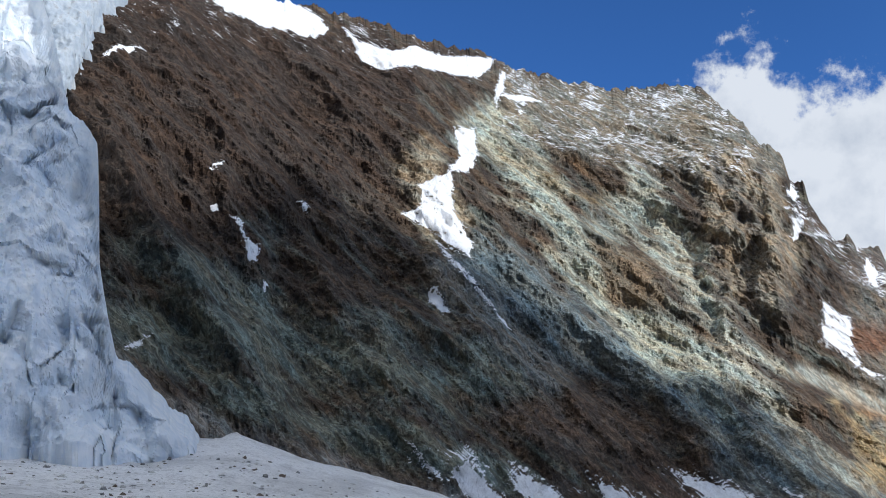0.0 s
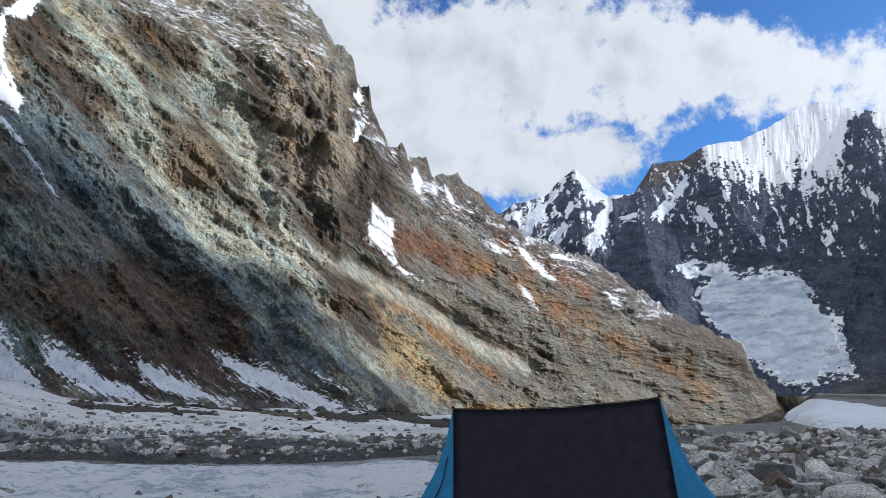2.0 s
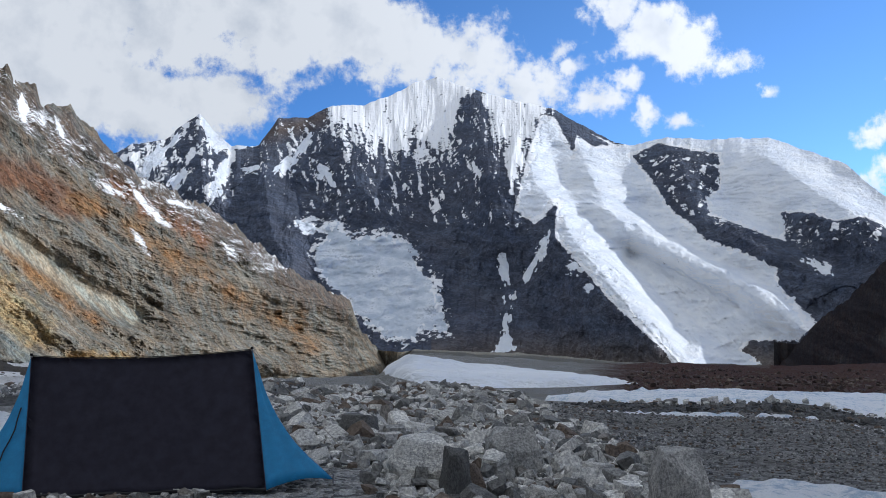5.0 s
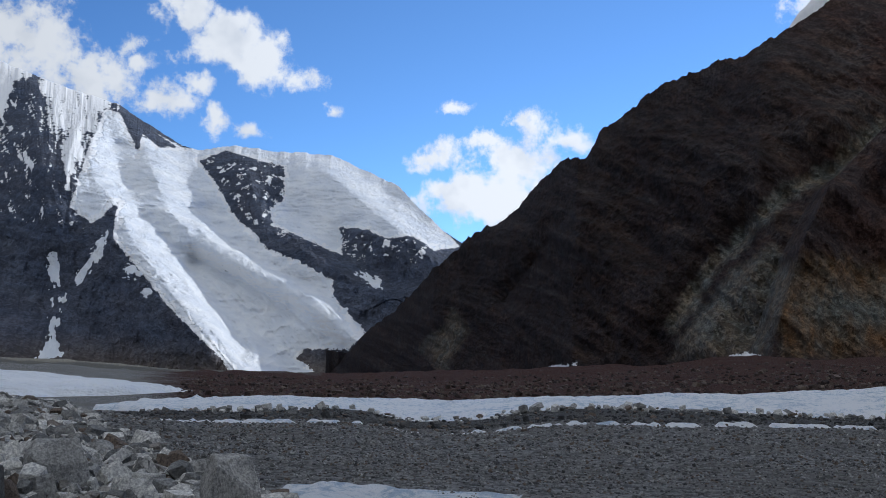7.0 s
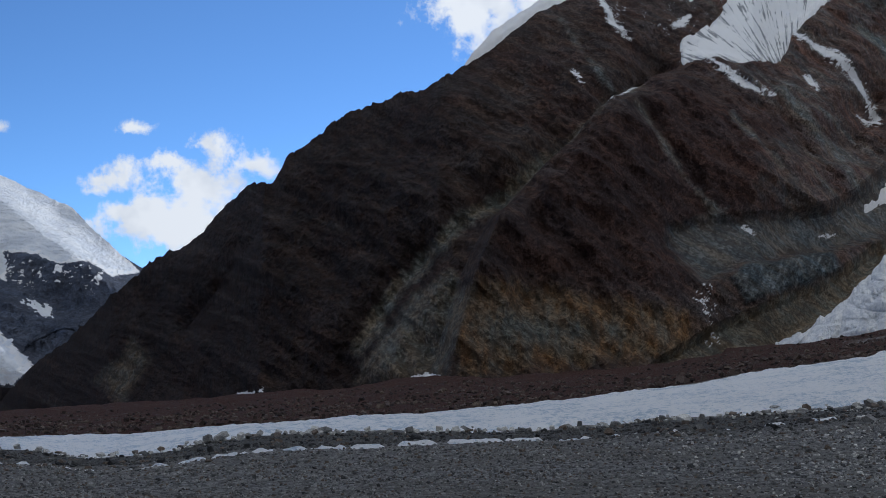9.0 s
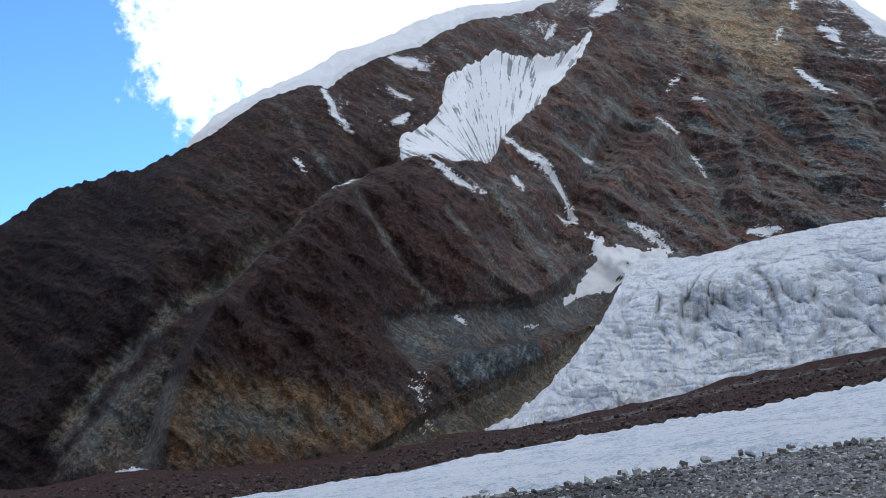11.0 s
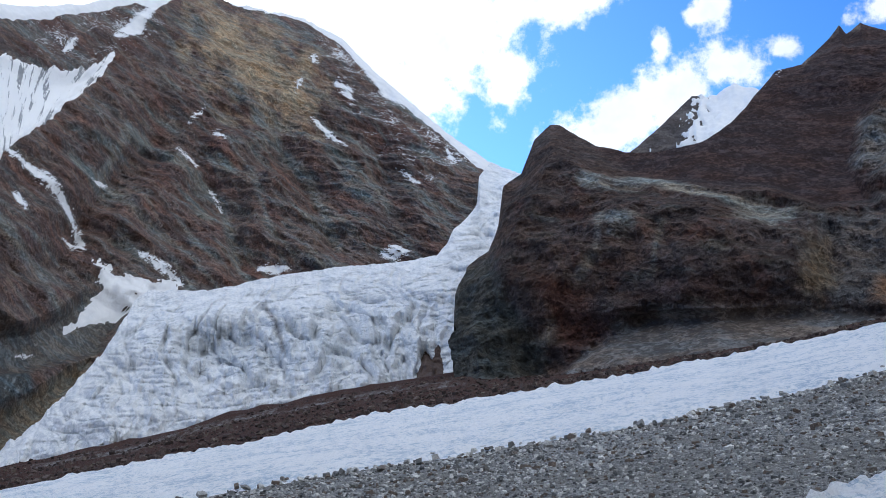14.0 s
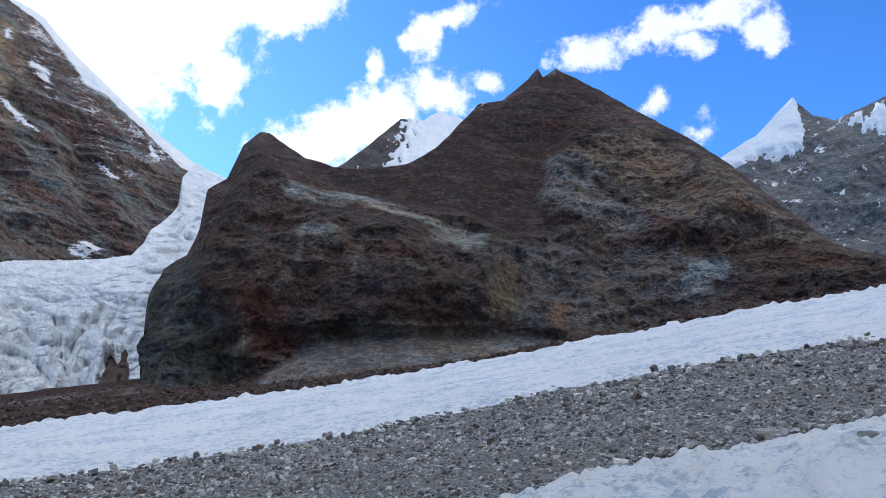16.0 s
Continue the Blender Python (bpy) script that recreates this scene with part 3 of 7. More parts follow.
def cover(name, sh, mask, h, mat, label, category, group="", kind="", soft=0.25, up=0.5, smooth=True, bumps=None):
    """Snow or ice that lies on a sheet where mask is positive, thinning out at its edge."""
    n = sh.free
    m = np.clip(mask / soft, -1.0, 1.0)
    keep = mask > -soft * 1.2
    f = grid_faces(n, sh.P.shape[1])
    f = f[keep.ravel()[f].any(1)]
    if len(f) < 4:
        return None
    P = sh.P[:n].copy()
    flat = np.hypot(P[..., 0], P[..., 1])
    off = h * m * (1 if bumps is None else (1 + bumps * (m > 0)))
    P[..., 0] -= P[..., 0] / flat * off * (1 - up)
    P[..., 1] -= P[..., 1] / flat * off * (1 - up)
    P[..., 2] += off * up
    used, inv = np.unique(f, return_inverse=True)
    ob = mesh_object(name, P.reshape(-1, 3)[used], inv.reshape(-1, 4), mat, None, smooth)
    return tagged(ob, label, category, group, kind)


def patch(sh, pts, width=None, h=1.2, wob=0.25, freq=3.0, stretch=(1.0, 1.0), name="snow_patch", mat=None, label="small white snow patch lying in a gully of the rock face", category="snow patch", group="snow patches", soft=0.13, grow=0.0, hollow=0.13):
    """One patch of snow on a sheet, from an outline or from a line with a width."""
    p = np.array(pts, float)
    lo, hi = p.min(0) - 1.2, p.max(0) + 1.2
    cols = np.where((sh.A[0] > lo[0]) & (sh.A[0] < hi[0]))[0]
    A, E = sh.A[:, cols], sh.E[:, cols]
    m = area(A, E, pts) if width is None else stroke(A, E, pts, width, 0.75)
    lean = math.atan2(p[-1, 1] - p[0, 1], p[-1, 0] - p[0, 0]) if width is not None else 0.0
    u, w = A * math.cos(lean) + E * math.sin(lean), -A * math.sin(lean) + E * math.cos(lean)
    if width is not None:
        stretch, wob = (0.6, 1.6), wob * 1.1
    m = m + grow + wob * 1.9 * fbm(u * freq * stretch[0], w * freq * stretch[1], 5.5 + p[0, 0], 6, 0.68)
    m = m - hollow * sh.rel[:, cols]
    sub = Sheet(sh.P[: sh.free, cols], A, E, sh.free)
    return cover(name, sub, m, h, mat or SNOW, label, category, group, "", soft)


# ---- the lie of the land ----
STRIP_TOP = soft_line([(53.2, -5.6), (58.4, -5.3), (61.6, -5.1), (68.0, -4.9), (74.5, -4.7), (82.4, -4.2), (88.8, -3.7), (95.0, -3.1), (100.8, -2.3), (107.5, -1.0), (112.3, -0.3), (117.1, 0.5), (123.3, 1.5), (130, 2.7), (137.3, 3.6), (143.7, 4.4), (150.2, 5.1), (156.2, 5.85), (162.1, 6.7), (168.4, 7.7), (176.3, 8.4), (180, 8.7)], 1.0)
STRIP_LOW = soft_line([(53.2, -5.95), (56.9, -5.9), (61.6, -5.6), (66.4, -5.3), (68.7, -5.5), (71.3, -6.0), (73.8, -5.95), (76.1, -5.5), (79.2, -4.9), (85.6, -4.6), (91.9, -4.5), (98, -4.3), (107, -3.5), (115.7, -2.3), (120.1, -1.4), (126.2, -0.7), (134, 0.0), (140.5, 1.0), (146.4, 1.85), (153.2, 2.8), (165.1, 4.6), (171.2, 5.3), (176, 5.7), (180, 6.0)], 0.8)
WALL_FOOT = line([(-34, 10.5), (-26.3, 9.7), (-17.9, 8.1), (-15.8, 6.2), (-11.9, 4.2), (-8.2, 2.7), (4.6, -2.0), (7.4, -2.4), (13.4, -3.2), (19.7, -3.6), (25.7, -4.2), (32.4, -4.7), (38.6, -5.0), (46, -4.7)])
WALL_R = line([(-34, 210), (-15, 230), (0, 280), (20, 420), (32, 650), (40, 950), (46, 1250)])
DARK_FOOT = line([(64, -3.7), (71.2, -3.35), (77.6, -3.0), (83, -2.6), (88.7, -1.9), (95.0, -1.65), (100.9, -1.3), (104.4, -0.8), (108.2, 0.0), (115, 1.0), (125, 4.0), (142, 6.0)])
DARK_R = line([(64, 2100), (68, 1350), (72, 950), (80, 640), (90, 520), (100, 540), (108, 620), (116, 820), (125, 1000), (142, 1250)])
FALL_FOOT = soft_line([(106, -0.2), (108.1, 0.05), (110.6, 0.4), (116.8, 1.3), (121.6, 2.6), (126.4, 3.5), (129.6, 3.9), (133.1, 4.4), (135.1, 4.5), (142, 4.6)], 0.5)
HILL_FOOT = line([(132, 4.0), (135.1, 4.35), (142.1, 4.4), (153.4, 5.5), (159.6, 6.4), (162.1, 6.6), (168.4, 7.6), (176.3, 8.3), (186, 8.9)])

RINGS = (
    (line([(-180, 3.0), (180, 3.0)]), None, 0.0),
    (line([(-180, 12.0), (180, 12.0)]), soft_line([(-180, -7), (-60, -7), (-24, -7.4), (0, -8.2), (25, -8.6), (45, -8.4), (62, -9.3), (80, -9.6), (115, -8.2), (145, -6.8), (165, -5.6), (180, -5.0)], 4.0), None),
    (line([(-180, 28.0), (180, 28.0)]), soft_line([(-180, 1), (-60, 1), (-24, -1.2), (-8, -3.6), (10, -5.4), (20, -5.9), (40, -5.3), (45, -5.0), (53, -5.4), (58, -6.9), (75, -7.2), (95, -6.6), (115, -5.2), (135, -3.2), (150, -2.0), (165, -0.3), (180, 1.6)], 3.0), None),
    (line([(-180, 75.0), (180, 75.0)]), lambda az: np.where(az < 53.2, soft_line([(-180, 5), (-60, 5), (-24, 1.6), (-14, 0.2), (-4, -2.0), (5, -3.8), (20, -4.9), (40, -5.6), (53.2, -5.95)], 2.0)(az), STRIP_LOW(az)), None),
    (line([(-180, 140.0), (180, 140.0)]), lambda az: np.where(az < 53.2, soft_line([(-180, 7), (-60, 7), (-24, 3.2), (-14, 1.5), (-4, -0.6), (5, -3.0), (20, -4.3), (40, -5.2), (53.2, -5.6)], 2.0)(az), STRIP_TOP(az)), None),
    (line([(-180, 300), (-34, 210), (-15, 230), (0, 290), (20, 440), (32, 680), (40, 980), (44, 1350), (50, 2900), (59, 2900), (64, 2150), (68, 1400), (72, 980), (80, 670), (90, 550), (100, 570), (108, 480), (116, 420), (132, 420), (140, 340), (150, 320), (165, 330), (180, 300)]), None, None),
    (line([(-180, 4700), (180, 4700)]), None, None),
)


def foot_line(az):
    e = np.where(az < 45, WALL_FOOT(az), DARK_FOOT(az))
    e = np.where((az > 44) & (az < 66), np.interp(az, [44, 46, 52, 58, 66], [-4.7, -2.9, -3.0, -3.45, -3.55]), e)
    e = np.where(az > 106, FALL_FOOT(az), e)
    e = np.where(az > 136, HILL_FOOT(az), e)
    e = np.where(az < -11, np.interp(az, [-40, -24, -16, -11], [5.0, 4.6, 3.6, 4.0]), e)
    return np.where(az < -40, 8.0, np.where(az > 182, 8.0, e))


def ground_height(az, r):
    rs, zs = [], []
    for k, (fr, fe, z) in enumerate(RINGS):
        R = fr(az)
        if z is not None:
            Z = np.zeros_like(az)
        elif k == 5:
            Z = EYE + R * np.tan(np.radians(foot_line(az)))
        elif k == 6:
            Z = np.minimum(zs[5] - 20.0, -285.0)
        else:
            Z = EYE + R * np.tan(np.radians(fe(az)))
        rs.append(R), zs.append(Z)
    out = np.where(r <= rs[0], 0.0, zs[-1])
    for k in range(len(rs) - 1):
        t = (r - rs[k]) / (rs[k + 1] - rs[k])
        t2 = t if k < 5 else np.clip(t, 0, None) ** 0.5
        out = np.where((t >= 0) & (t <= 1), zs[k] + (zs[k + 1] - zs[k]) * t2, out)
    return out


def make_ground():
    az = np.concatenate([np.arange(-31, 182, 0.25), np.arange(182, 329, 3.0)])
    az = np.where(az > 180, az - 360, az)
    r = np.concatenate([[0.0002], np.geomspace(0.02, 1.2, 9, endpoint=False), np.geomspace(1.2, 20, 90, endpoint=False), np.geomspace(20, 210, 190, endpoint=False), np.geomspace(210, 4700, 70)])[:, None]
    A, R = np.broadcast_arrays(az, r)
    Z = ground_height(A, R)
    x, y = np.sin(np.radians(A)) * R, np.cos(np.radians(A)) * R
    near = np.clip((R - 4) / 14, 0, 1)
    Z = Z + 0.05 * fbm(x * 0.9, y * 0.9, 0, 4) + near * 0.28 * fbm(x * 0.16, y * 0.16, 3, 5) + np.clip(R / 60 - 0.4, 0, 1) * 0.9 * fbm(x * 0.035, y * 0.035, 8, 5)
    Z = Z + np.clip((R - 150) / 250, 0, 1) * 5.0 * fbm(x * 0.011, y * 0.011, 1, 5, ridged=True) * (R < 1500)
    P = np.stack([x, y, Z], -1)
    E = angles(P)[1]
    sh = Sheet(P, A, E, P.shape[0])
    sh.R = R
    geo = np.zeros(P.shape[:2] + (4,))
    top_r = RINGS[4][0](A)
    redness = np.clip((R - top_r * 0.97) / 6, 0, 1) * np.clip((A - 54) / 6, 0, 1) * (R < 2500)
    grey = 0.7 * np.clip(1 - np.abs(E - FALL_FOOT(A) + 0.05 - 0.2 * fbm(A * 2, A * 0, 3, 4)) / 0.3 + 0.8 * fbm(A * 3, E * 6, 12, 4), 0, 1) * (R > 200) * (A > 112) * (A < 136)
    geo[..., 0] = redness * (1 - 0.85 * grey)
    left = np.clip((30 - A) / 8, 0, 1) * (A > -120)
    geo[..., 1] = left * np.clip((R - 30 + np.clip(A + 4, 0, 30)) / 20, 0, 1) * np.clip(0.9 - np.clip(A, 0, 40) / 60, 0, 1) * (0.85 + 0.6 * fbm(x * 0.03, y * 0.03, 2, 4))
    geo[..., 3] = np.clip((R - 44 - 3 * fbm(x * 0.05, y * 0.05, 6, 3)) / 5, 0, 1) * np.clip((78 - R) / 4, 0, 1) * np.clip((A - 52) / 4, 0, 1) * np.clip((128 - A) / 20, 0, 1)
    # near gravel at bearings 50 to 125 is painted dimmer, for lower light
    geo[..., 3] = np.maximum(geo[..., 3], 0.45 * np.clip((A - 50) / 8, 0, 1) * np.clip((125 - A) / 16, 0, 1) * (R < 60))
    geo[..., 2] = np.clip((R - 400) / 200, 0, 1) * (A > 44) * (A < 66)
    tagged(land("ground", sh, GRAVEL, geo, False, True), kind="structure")
    return sh


GROUND = make_ground()


# lines of debris below the wall: bearing and elevation, and half width
RIDGES = (([(10.4, -1.9), (12.3, -2.3), (15.1, -2.9), (18.1, -3.6)], 0.36), ([(5.3, -2.2), (7.3, -2.6), (9.6, -2.7), (13.1, -3.1)], 0.30), ([(18.6, -3.3), (20.6, -3.7), (22.5, -3.4), (25.4, -4.3), (28, -4.7)], 0.42), ([(12.5, -4.2), (16, -4.3), (20, -4.6)], 0.16))


# the outer edge of the near ice: bearings and distances
EDGE_AZ = (150, 153.2, 157.4, 161.4, 164.7, 167.7, 171.5, 175.5, 181)
EDGE_R = (17, 21.1, 26.3, 28.5, 28.8, 28.9, 29.3, 31, 33)


def ice_on_ground():
    A, E, R = GROUND.A, GROUND.E, GROUND.R
    x, y = GROUND.P[..., 0], GROUND.P[..., 1]
    low, top = RINGS[3][0](A), RINGS[4][0](A)
    rag = fbm(x * 0.12, y * 0.12, 5, 4, 0.6)
    m = np.minimum(R - low, top - 9 * np.clip((113 - A) / 8, 0, 1) * np.clip((A - 66) / 8, 0, 1) - R) + 4.0 * rag
    m = m + 2.2 * fbm(x * 0.5, y * 0.5, 15, 4, 0.65)
    m = np.where((A > 53.5) & (A < 181), m, -9) - np.clip(56.5 - A, 0, 3) * 6
    lumps = 0.9 * fbm(x * 0.45, y * 0.45, 1, 4, 0.6, True) + 4.5 * np.clip((R - top + 11) / 6, 0, 1) * fbm(x * 0.55, y * 0.55, 9, 4, 0.6)
    cover("ice_strip", GROUND, m - 1.5, 0.32, STRIP_ICE, "long white band of rough glacier ice across the gravel", "glacier ice", kind="structure", soft=2.5, up=0.95, bumps=lumps, smooth=True)
    # near ice beside the camp
    hum = -fbm(x * 0.8, y * 0.8, 1, 4, 0.55, True) + 0.5 * fbm(x * 0.35, y * 0.35, 6, 3)
    edge = np.interp(A, EDGE_AZ, EDGE_R)
    m = np.minimum((edge - R) * 0.5, (R - 13) * 0.4) + 0.5 * rag + 0.3 * hum
    m = np.where((A > 148) & (A < 181), m, -9)
    cover("ice_patch", GROUND, m, 0.20, STRIP_ICE, "low white hummocks of bare ice beside the gravel", "glacier ice", kind="structure", soft=0.8, up=0.95, bumps=1.6 * np.abs(fbm(x * 1.3, y * 1.3, 22, 3, 0.5)) * 2.0 - 0.4 + 0.5 * hum)
    m = np.minimum((11.9 - R) * 0.8, (R - 7.4) * 0.5) + 0.9 * rag + 0.35 * hum
    m = np.where((A > 60) & (A < 84), m, -9) - np.clip(65 - A, 0, 6) * 0.3 - np.clip(A - 78, 0, 8) * 0.3
    cover("ice_patch", GROUND, m, 0.10, STRIP_ICE, "small crust of white ice between grey stones", "glacier ice", kind="structure", soft=0.5, up=0.95, bumps=1.3 * hum)
    m = np.where((A > 57) & (A < 112), 0.05 - np.abs(R - np.interp(A, [57, 70, 85, 100, 112], [40, 43, 45, 48, 54])), -9) + 0.3 + 0.7 * rag + 1.7 * fbm(A * 1.1, A * 0, 4, 5)
    cover("ice_seam", GROUND, m, 0.16, STRIP_ICE, "thin broken seam of white ice in the gravel", "glacier ice", kind="structure", soft=0.4, up=0.95)
    m = np.minimum((R - 12.2) * 0.5, (25.0 - R) * 0.4) + 1.5 * rag
    m = np.where((A > -30) & (A < 31), m, -9) - np.clip(A - 24, 0, 8) * 0.7
    cover("ice_flat", GROUND, m, 0.12, DIRTY_ICE, "flat grey-white dirty ice strewn with grit", "glacier ice", kind="structure", soft=1.5, up=0.95, bumps=1.8 * fbm(x * 1.5, y * 1.5, 1, 4, 0.65))
    far = (R > 60) & (R < 0.86 * RINGS[5][0](A))
    near_foot = (R > 57) & (R < 1.05 * RINGS[5][0](A))
    low = line([(-31, -0.5), (-22, -0.2), (-12, -0.6), (-4, -1.6), (1.8, -2.6), (9.2, -4.0), (17.1, -4.9), (24.9, -5.2), (30, -5.3)])(A)
    m = np.minimum((E - low) * 3.0, (27.5 - A) * 0.7) + 1.4 * fbm(A * 0.5, E * 3.0, 41, 4)
    m = np.where((A > -31) & (A < 28) & near_foot, m, -9)
    cover("snow_apron", GROUND, m, 0.6, APRON, "dusty grey-white snow apron below the rock wall", "snow", kind="structure", soft=0.8, up=0.95, bumps=0.8 * fbm(x * 0.12, y * 0.12, 3, 4))
    for pts, w in RIDGES:
        m = stroke(A, E, pts, w * 1.15, 0.4) + 0.2 * fbm(A * 1.6, E * 4, 31, 5, 0.65)
        m = np.where(far, m, -9)
        cover("debris_ridge", GROUND, m - 0.06, 0.7, DEBRIS, "dark brown ridge of debris below the rock wall", "debris", "debris ridges", kind="structure", soft=0.22, up=0.9, bumps=1.6 * fbm(x * 0.5, y * 0.5, 3, 6, 0.7, True), smooth=False)
    m = np.where((A > -30) & (A < 40), 9 - np.abs(R - 36) + 4 * rag, -9) - np.clip(2 - A, 0, 30) * 0.8
    cover("gravel_bank", GROUND, m, 0.4, GRAVEL, "grey gravel bank between dirty ice and snow", "gravel", kind="structure", soft=3.0, up=0.95)
    f = np.minimum(line([(40, -2.6), (44.0, -2.9), (48.4, -3.5), (58.4, -4.55), (60, -4.7)])(A) - E, E - line([(40, -2.9), (43.3, -3.5), (44.6, -4.35), (46.5, -4.8), (51, -5.0), (54.5, -4.9), (58.4, -4.62), (60, -4.6)])(A))
    f = np.where((R > 150) & (A > 40) & (A < 59) & (R < 2850), f, -1)
    cover("valley_glacier", GROUND, f, 1.2, FAR_SNOW, "smooth white valley glacier in front of the far peak", "glacier", kind="structure", soft=0.12, up=0.95)


ice_on_ground()


# ---- the rock wall ----
def rough_wall(X, Z, V, A, E):
    a = radians(-42)
    p, q = X * math.cos(a) + Z * math.sin(a), -X * math.sin(a) + Z * math.cos(a)
    d = 17 * fbm(p / 170, q / 60, 1.0, 4, 0.5, True) + 34 * rugged(p / 150, q / 60, 1, 4, 0.5) + 5 * facets(p / 26, q / 15, 2)
    d += 22 * rugged(p / 60, q / 30, 2) + 9 * rugged(X / 16, Z / 18, 5, 6, 0.68)
    crag = np.clip(1.2 - np.hypot((A - 18.8) / 5, (E - 13) / 7), 0, 1)
    d += crag * (22 * fbm(X / 26, Z / 70, 6.0, 3, 0.5, True) + 17 * facets(X / 18, Z / 44, 5) + 22 * rugged(X / 16, Z / 34, 6))
    teeth = np.clip(stroke(A, E, [(21, 14), (25, 9.5), (30, 6), (36, 2.8), (42, -0.6)], 2.6) / 2.0, 0, 1)
    d += teeth * (12 * facets(X / 16, Z / 34, 7) + 16 * rugged(X / 12, Z / 20, 8))
    d += np.clip((A - 25) / 7, 0, 1) * (9 * rugged(p / 24, q / 13, 9, 6, 0.66) + 9 * rugged(X / 9, Z / 10, 10, 5, 0.68)) * np.clip((44.5 - A) / 3, 0.2, 1)
    scree = np.clip(stroke(A, E, [(20.2, 5.2), (22.4, 3.8), (25.0, 2.4), (27.8, 0.2), (30.4, -1.0)], 0.9) / 0.6, 0, 1)
    low = np.clip((2.0 - E) / 3, 0, 1) * np.clip((22 - A) / 4, 0, 1)
    return d * (1 - 0.85 * scree) * (1 - 0.75 * low) * np.clip((46.5 - A) / 5, 0.05, 1)


WALL_TOP = line([(-34, 30.5), (-18.8, 29.6), (-13.1, 29.1), (-8.7, 28.3), (-5.9, 28.0), (-2.7, 27.2), (0.4, 26.1), (4.9, 24.7), (5.9, 24.0), (9.2, 22.9), (11.9, 22.0), (16.5, 21.6), (18.5, 20.0), (19.5, 18.4), (20.2, 17.5), (21.0, 16.9), (21.2, 15.5), (21.9, 15.3), (22.0, 14.0), (23.0, 11.9), (23.7, 12.1), (24.0, 11.1), (25.1, 11.3), (25.4, 10.2), (26.6, 10.3), (28.2, 9.0), (29.7, 7.3), (31.3, 6.4), (34.8, 4.8), (36.3, 3.6), (39.0, 1.6), (42.3, -0.1), (43.0, -1.7), (44.1, -3.2), (45.0, -4.5), (46, -4.9)])
_az = np.arange(-34, 46, 0.08)
WALL = slope_sheet(_az, lambda a: WALL_FOOT(a) - 0.4, WALL_R, WALL_TOP, line([(-34, 1.25), (46, 1.0)]), 350, rough_wall, 0.8, 1.12, cling=0.25)


# snow on the wall: outlines, and lines with a half width
WALL_SNOW = (
    ([(-13.5, 29.4), (-8.3, 28.9), (-5.9, 27.6), (-4.9, 26.5), (-5.9, 26.2), (-8.7, 26.6), (-11.4, 27.4)], None),
    ([(-4.3, 26.8), (-3.2, 25.9), (-1.1, 25.2), (0.4, 25.5), (1.7, 24.9), (4.2, 24.6), (5.2, 24.6), (4.8, 23.7), (4.0, 23.2), (2.3, 23.5), (0.2, 24.1), (-1.5, 24.0), (-3.2, 24.7)], None),
    ([(2.2, 20.6), (3.6, 20.6), (3.6, 18.7), (2.8, 17.6), (2.0, 17.5), (1.9, 15.7), (2.9, 13.6), (2.6, 12.9), (1.4, 13.6), (0.3, 15.0), (-1.3, 16.1), (-0.1, 16.4), (-0.1, 17.5), (1.5, 17.7), (2.4, 18.8)], None),
    ([(0.0, 11.6), (0.5, 11.7), (1.2, 10.1), (0.7, 10.0), (0.0, 10.8)], None),
    ([(-11.5, 16.0), (-10.7, 15.6), (-10.4, 14.7), (-9.6, 14.5), (-9.9, 13.6), (-10.5, 13.5), (-10.7, 14.7)], None),
    ([(21.8, 8.6), (22.6, 7.9), (23.2, 7.5), (23.0, 6.1), (23.3, 5.1), (23.0, 4.9), (22.2, 5.8), (21.5, 6.4)], None),
    ([(20.9, 13.1), (21.7, 13.4), (21.7, 12.6), (20.9, 11.8)], None),
    ([(5.6, 23.6), (5.3, 22.6), (4.9, 21.5)], 0.3), ([(5.3, 22.0), (7.6, 21.6)], 0.3),
    ([(0.6, 14.3), (1.6, 12.6), (3.0, 10.9), (4.6, 8.8)], 0.22),
    ([(-18.5, 24.3), (-17.6, 24.8), (-16.2, 25.0)], 0.25), ([(-12.6, 18.0), (-11.8, 18.6)], 0.2), ([(-12.5, 16.7), (-12.0, 16.5)], 0.25), ([(-7.4, 16.5), (-6.7, 16.2)], 0.25), ([(-9.5, 12.6), (-9.5, 12.1)], 0.2),
    ([(28.1, 6.4), (29.7, 5.6)], 0.28), ([(29.9, 6.5), (31.0, 5.0), (32.2, 3.9)], 0.3), ([(31.9, 5.4), (33.5, 4.9)], 0.25), ([(35.2, 3.0), (35.9, 2.2)], 0.3), ([(30.2, 3.7), (31.2, 2.2)], 0.2),
    ([(26.1, 9.6), (26.7, 8.1)], 0.22), ([(24.4, 10.6), (24.6, 9.0)], 0.35), ([(21.2, 15.2), (21.3, 14.3)], 0.3), ([(-17.3, 8.6), (-15.8, 9.6)], 0.2), ([(22.9, 5.0), (24.6, 4.0)], 0.16),
)


WALL_FANS = (
    [(8.0, 0.9), (9.0, 0.4), (10.8, -0.6), (13.5, -2.3), (11.1, -2.2), (8.8, -0.9)],
    [(12.2, 0.7), (14.7, 0.1), (18.2, -1.7), (21.0, -3.4), (18.8, -3.3), (14.3, -1.3)],
    [(4.0, 1.6), (5.6, 0.6), (7.3, -0.7), (10.7, -2.6), (7.3, -1.9), (3.6, -0.1)],
    [(1.4, 2.6), (2.9, 0.6), (4.7, -1.5), (1.6, -0.9), (0.2, 1.0)],
    [(-2.0, 3.1), (-1.0, 2.6), (0.4, 0.6), (-0.6, 1.0)],
    [(17.5, -0.2), (18.3, -0.6), (22.6, -3.4), (21.9, -3.4)],
)


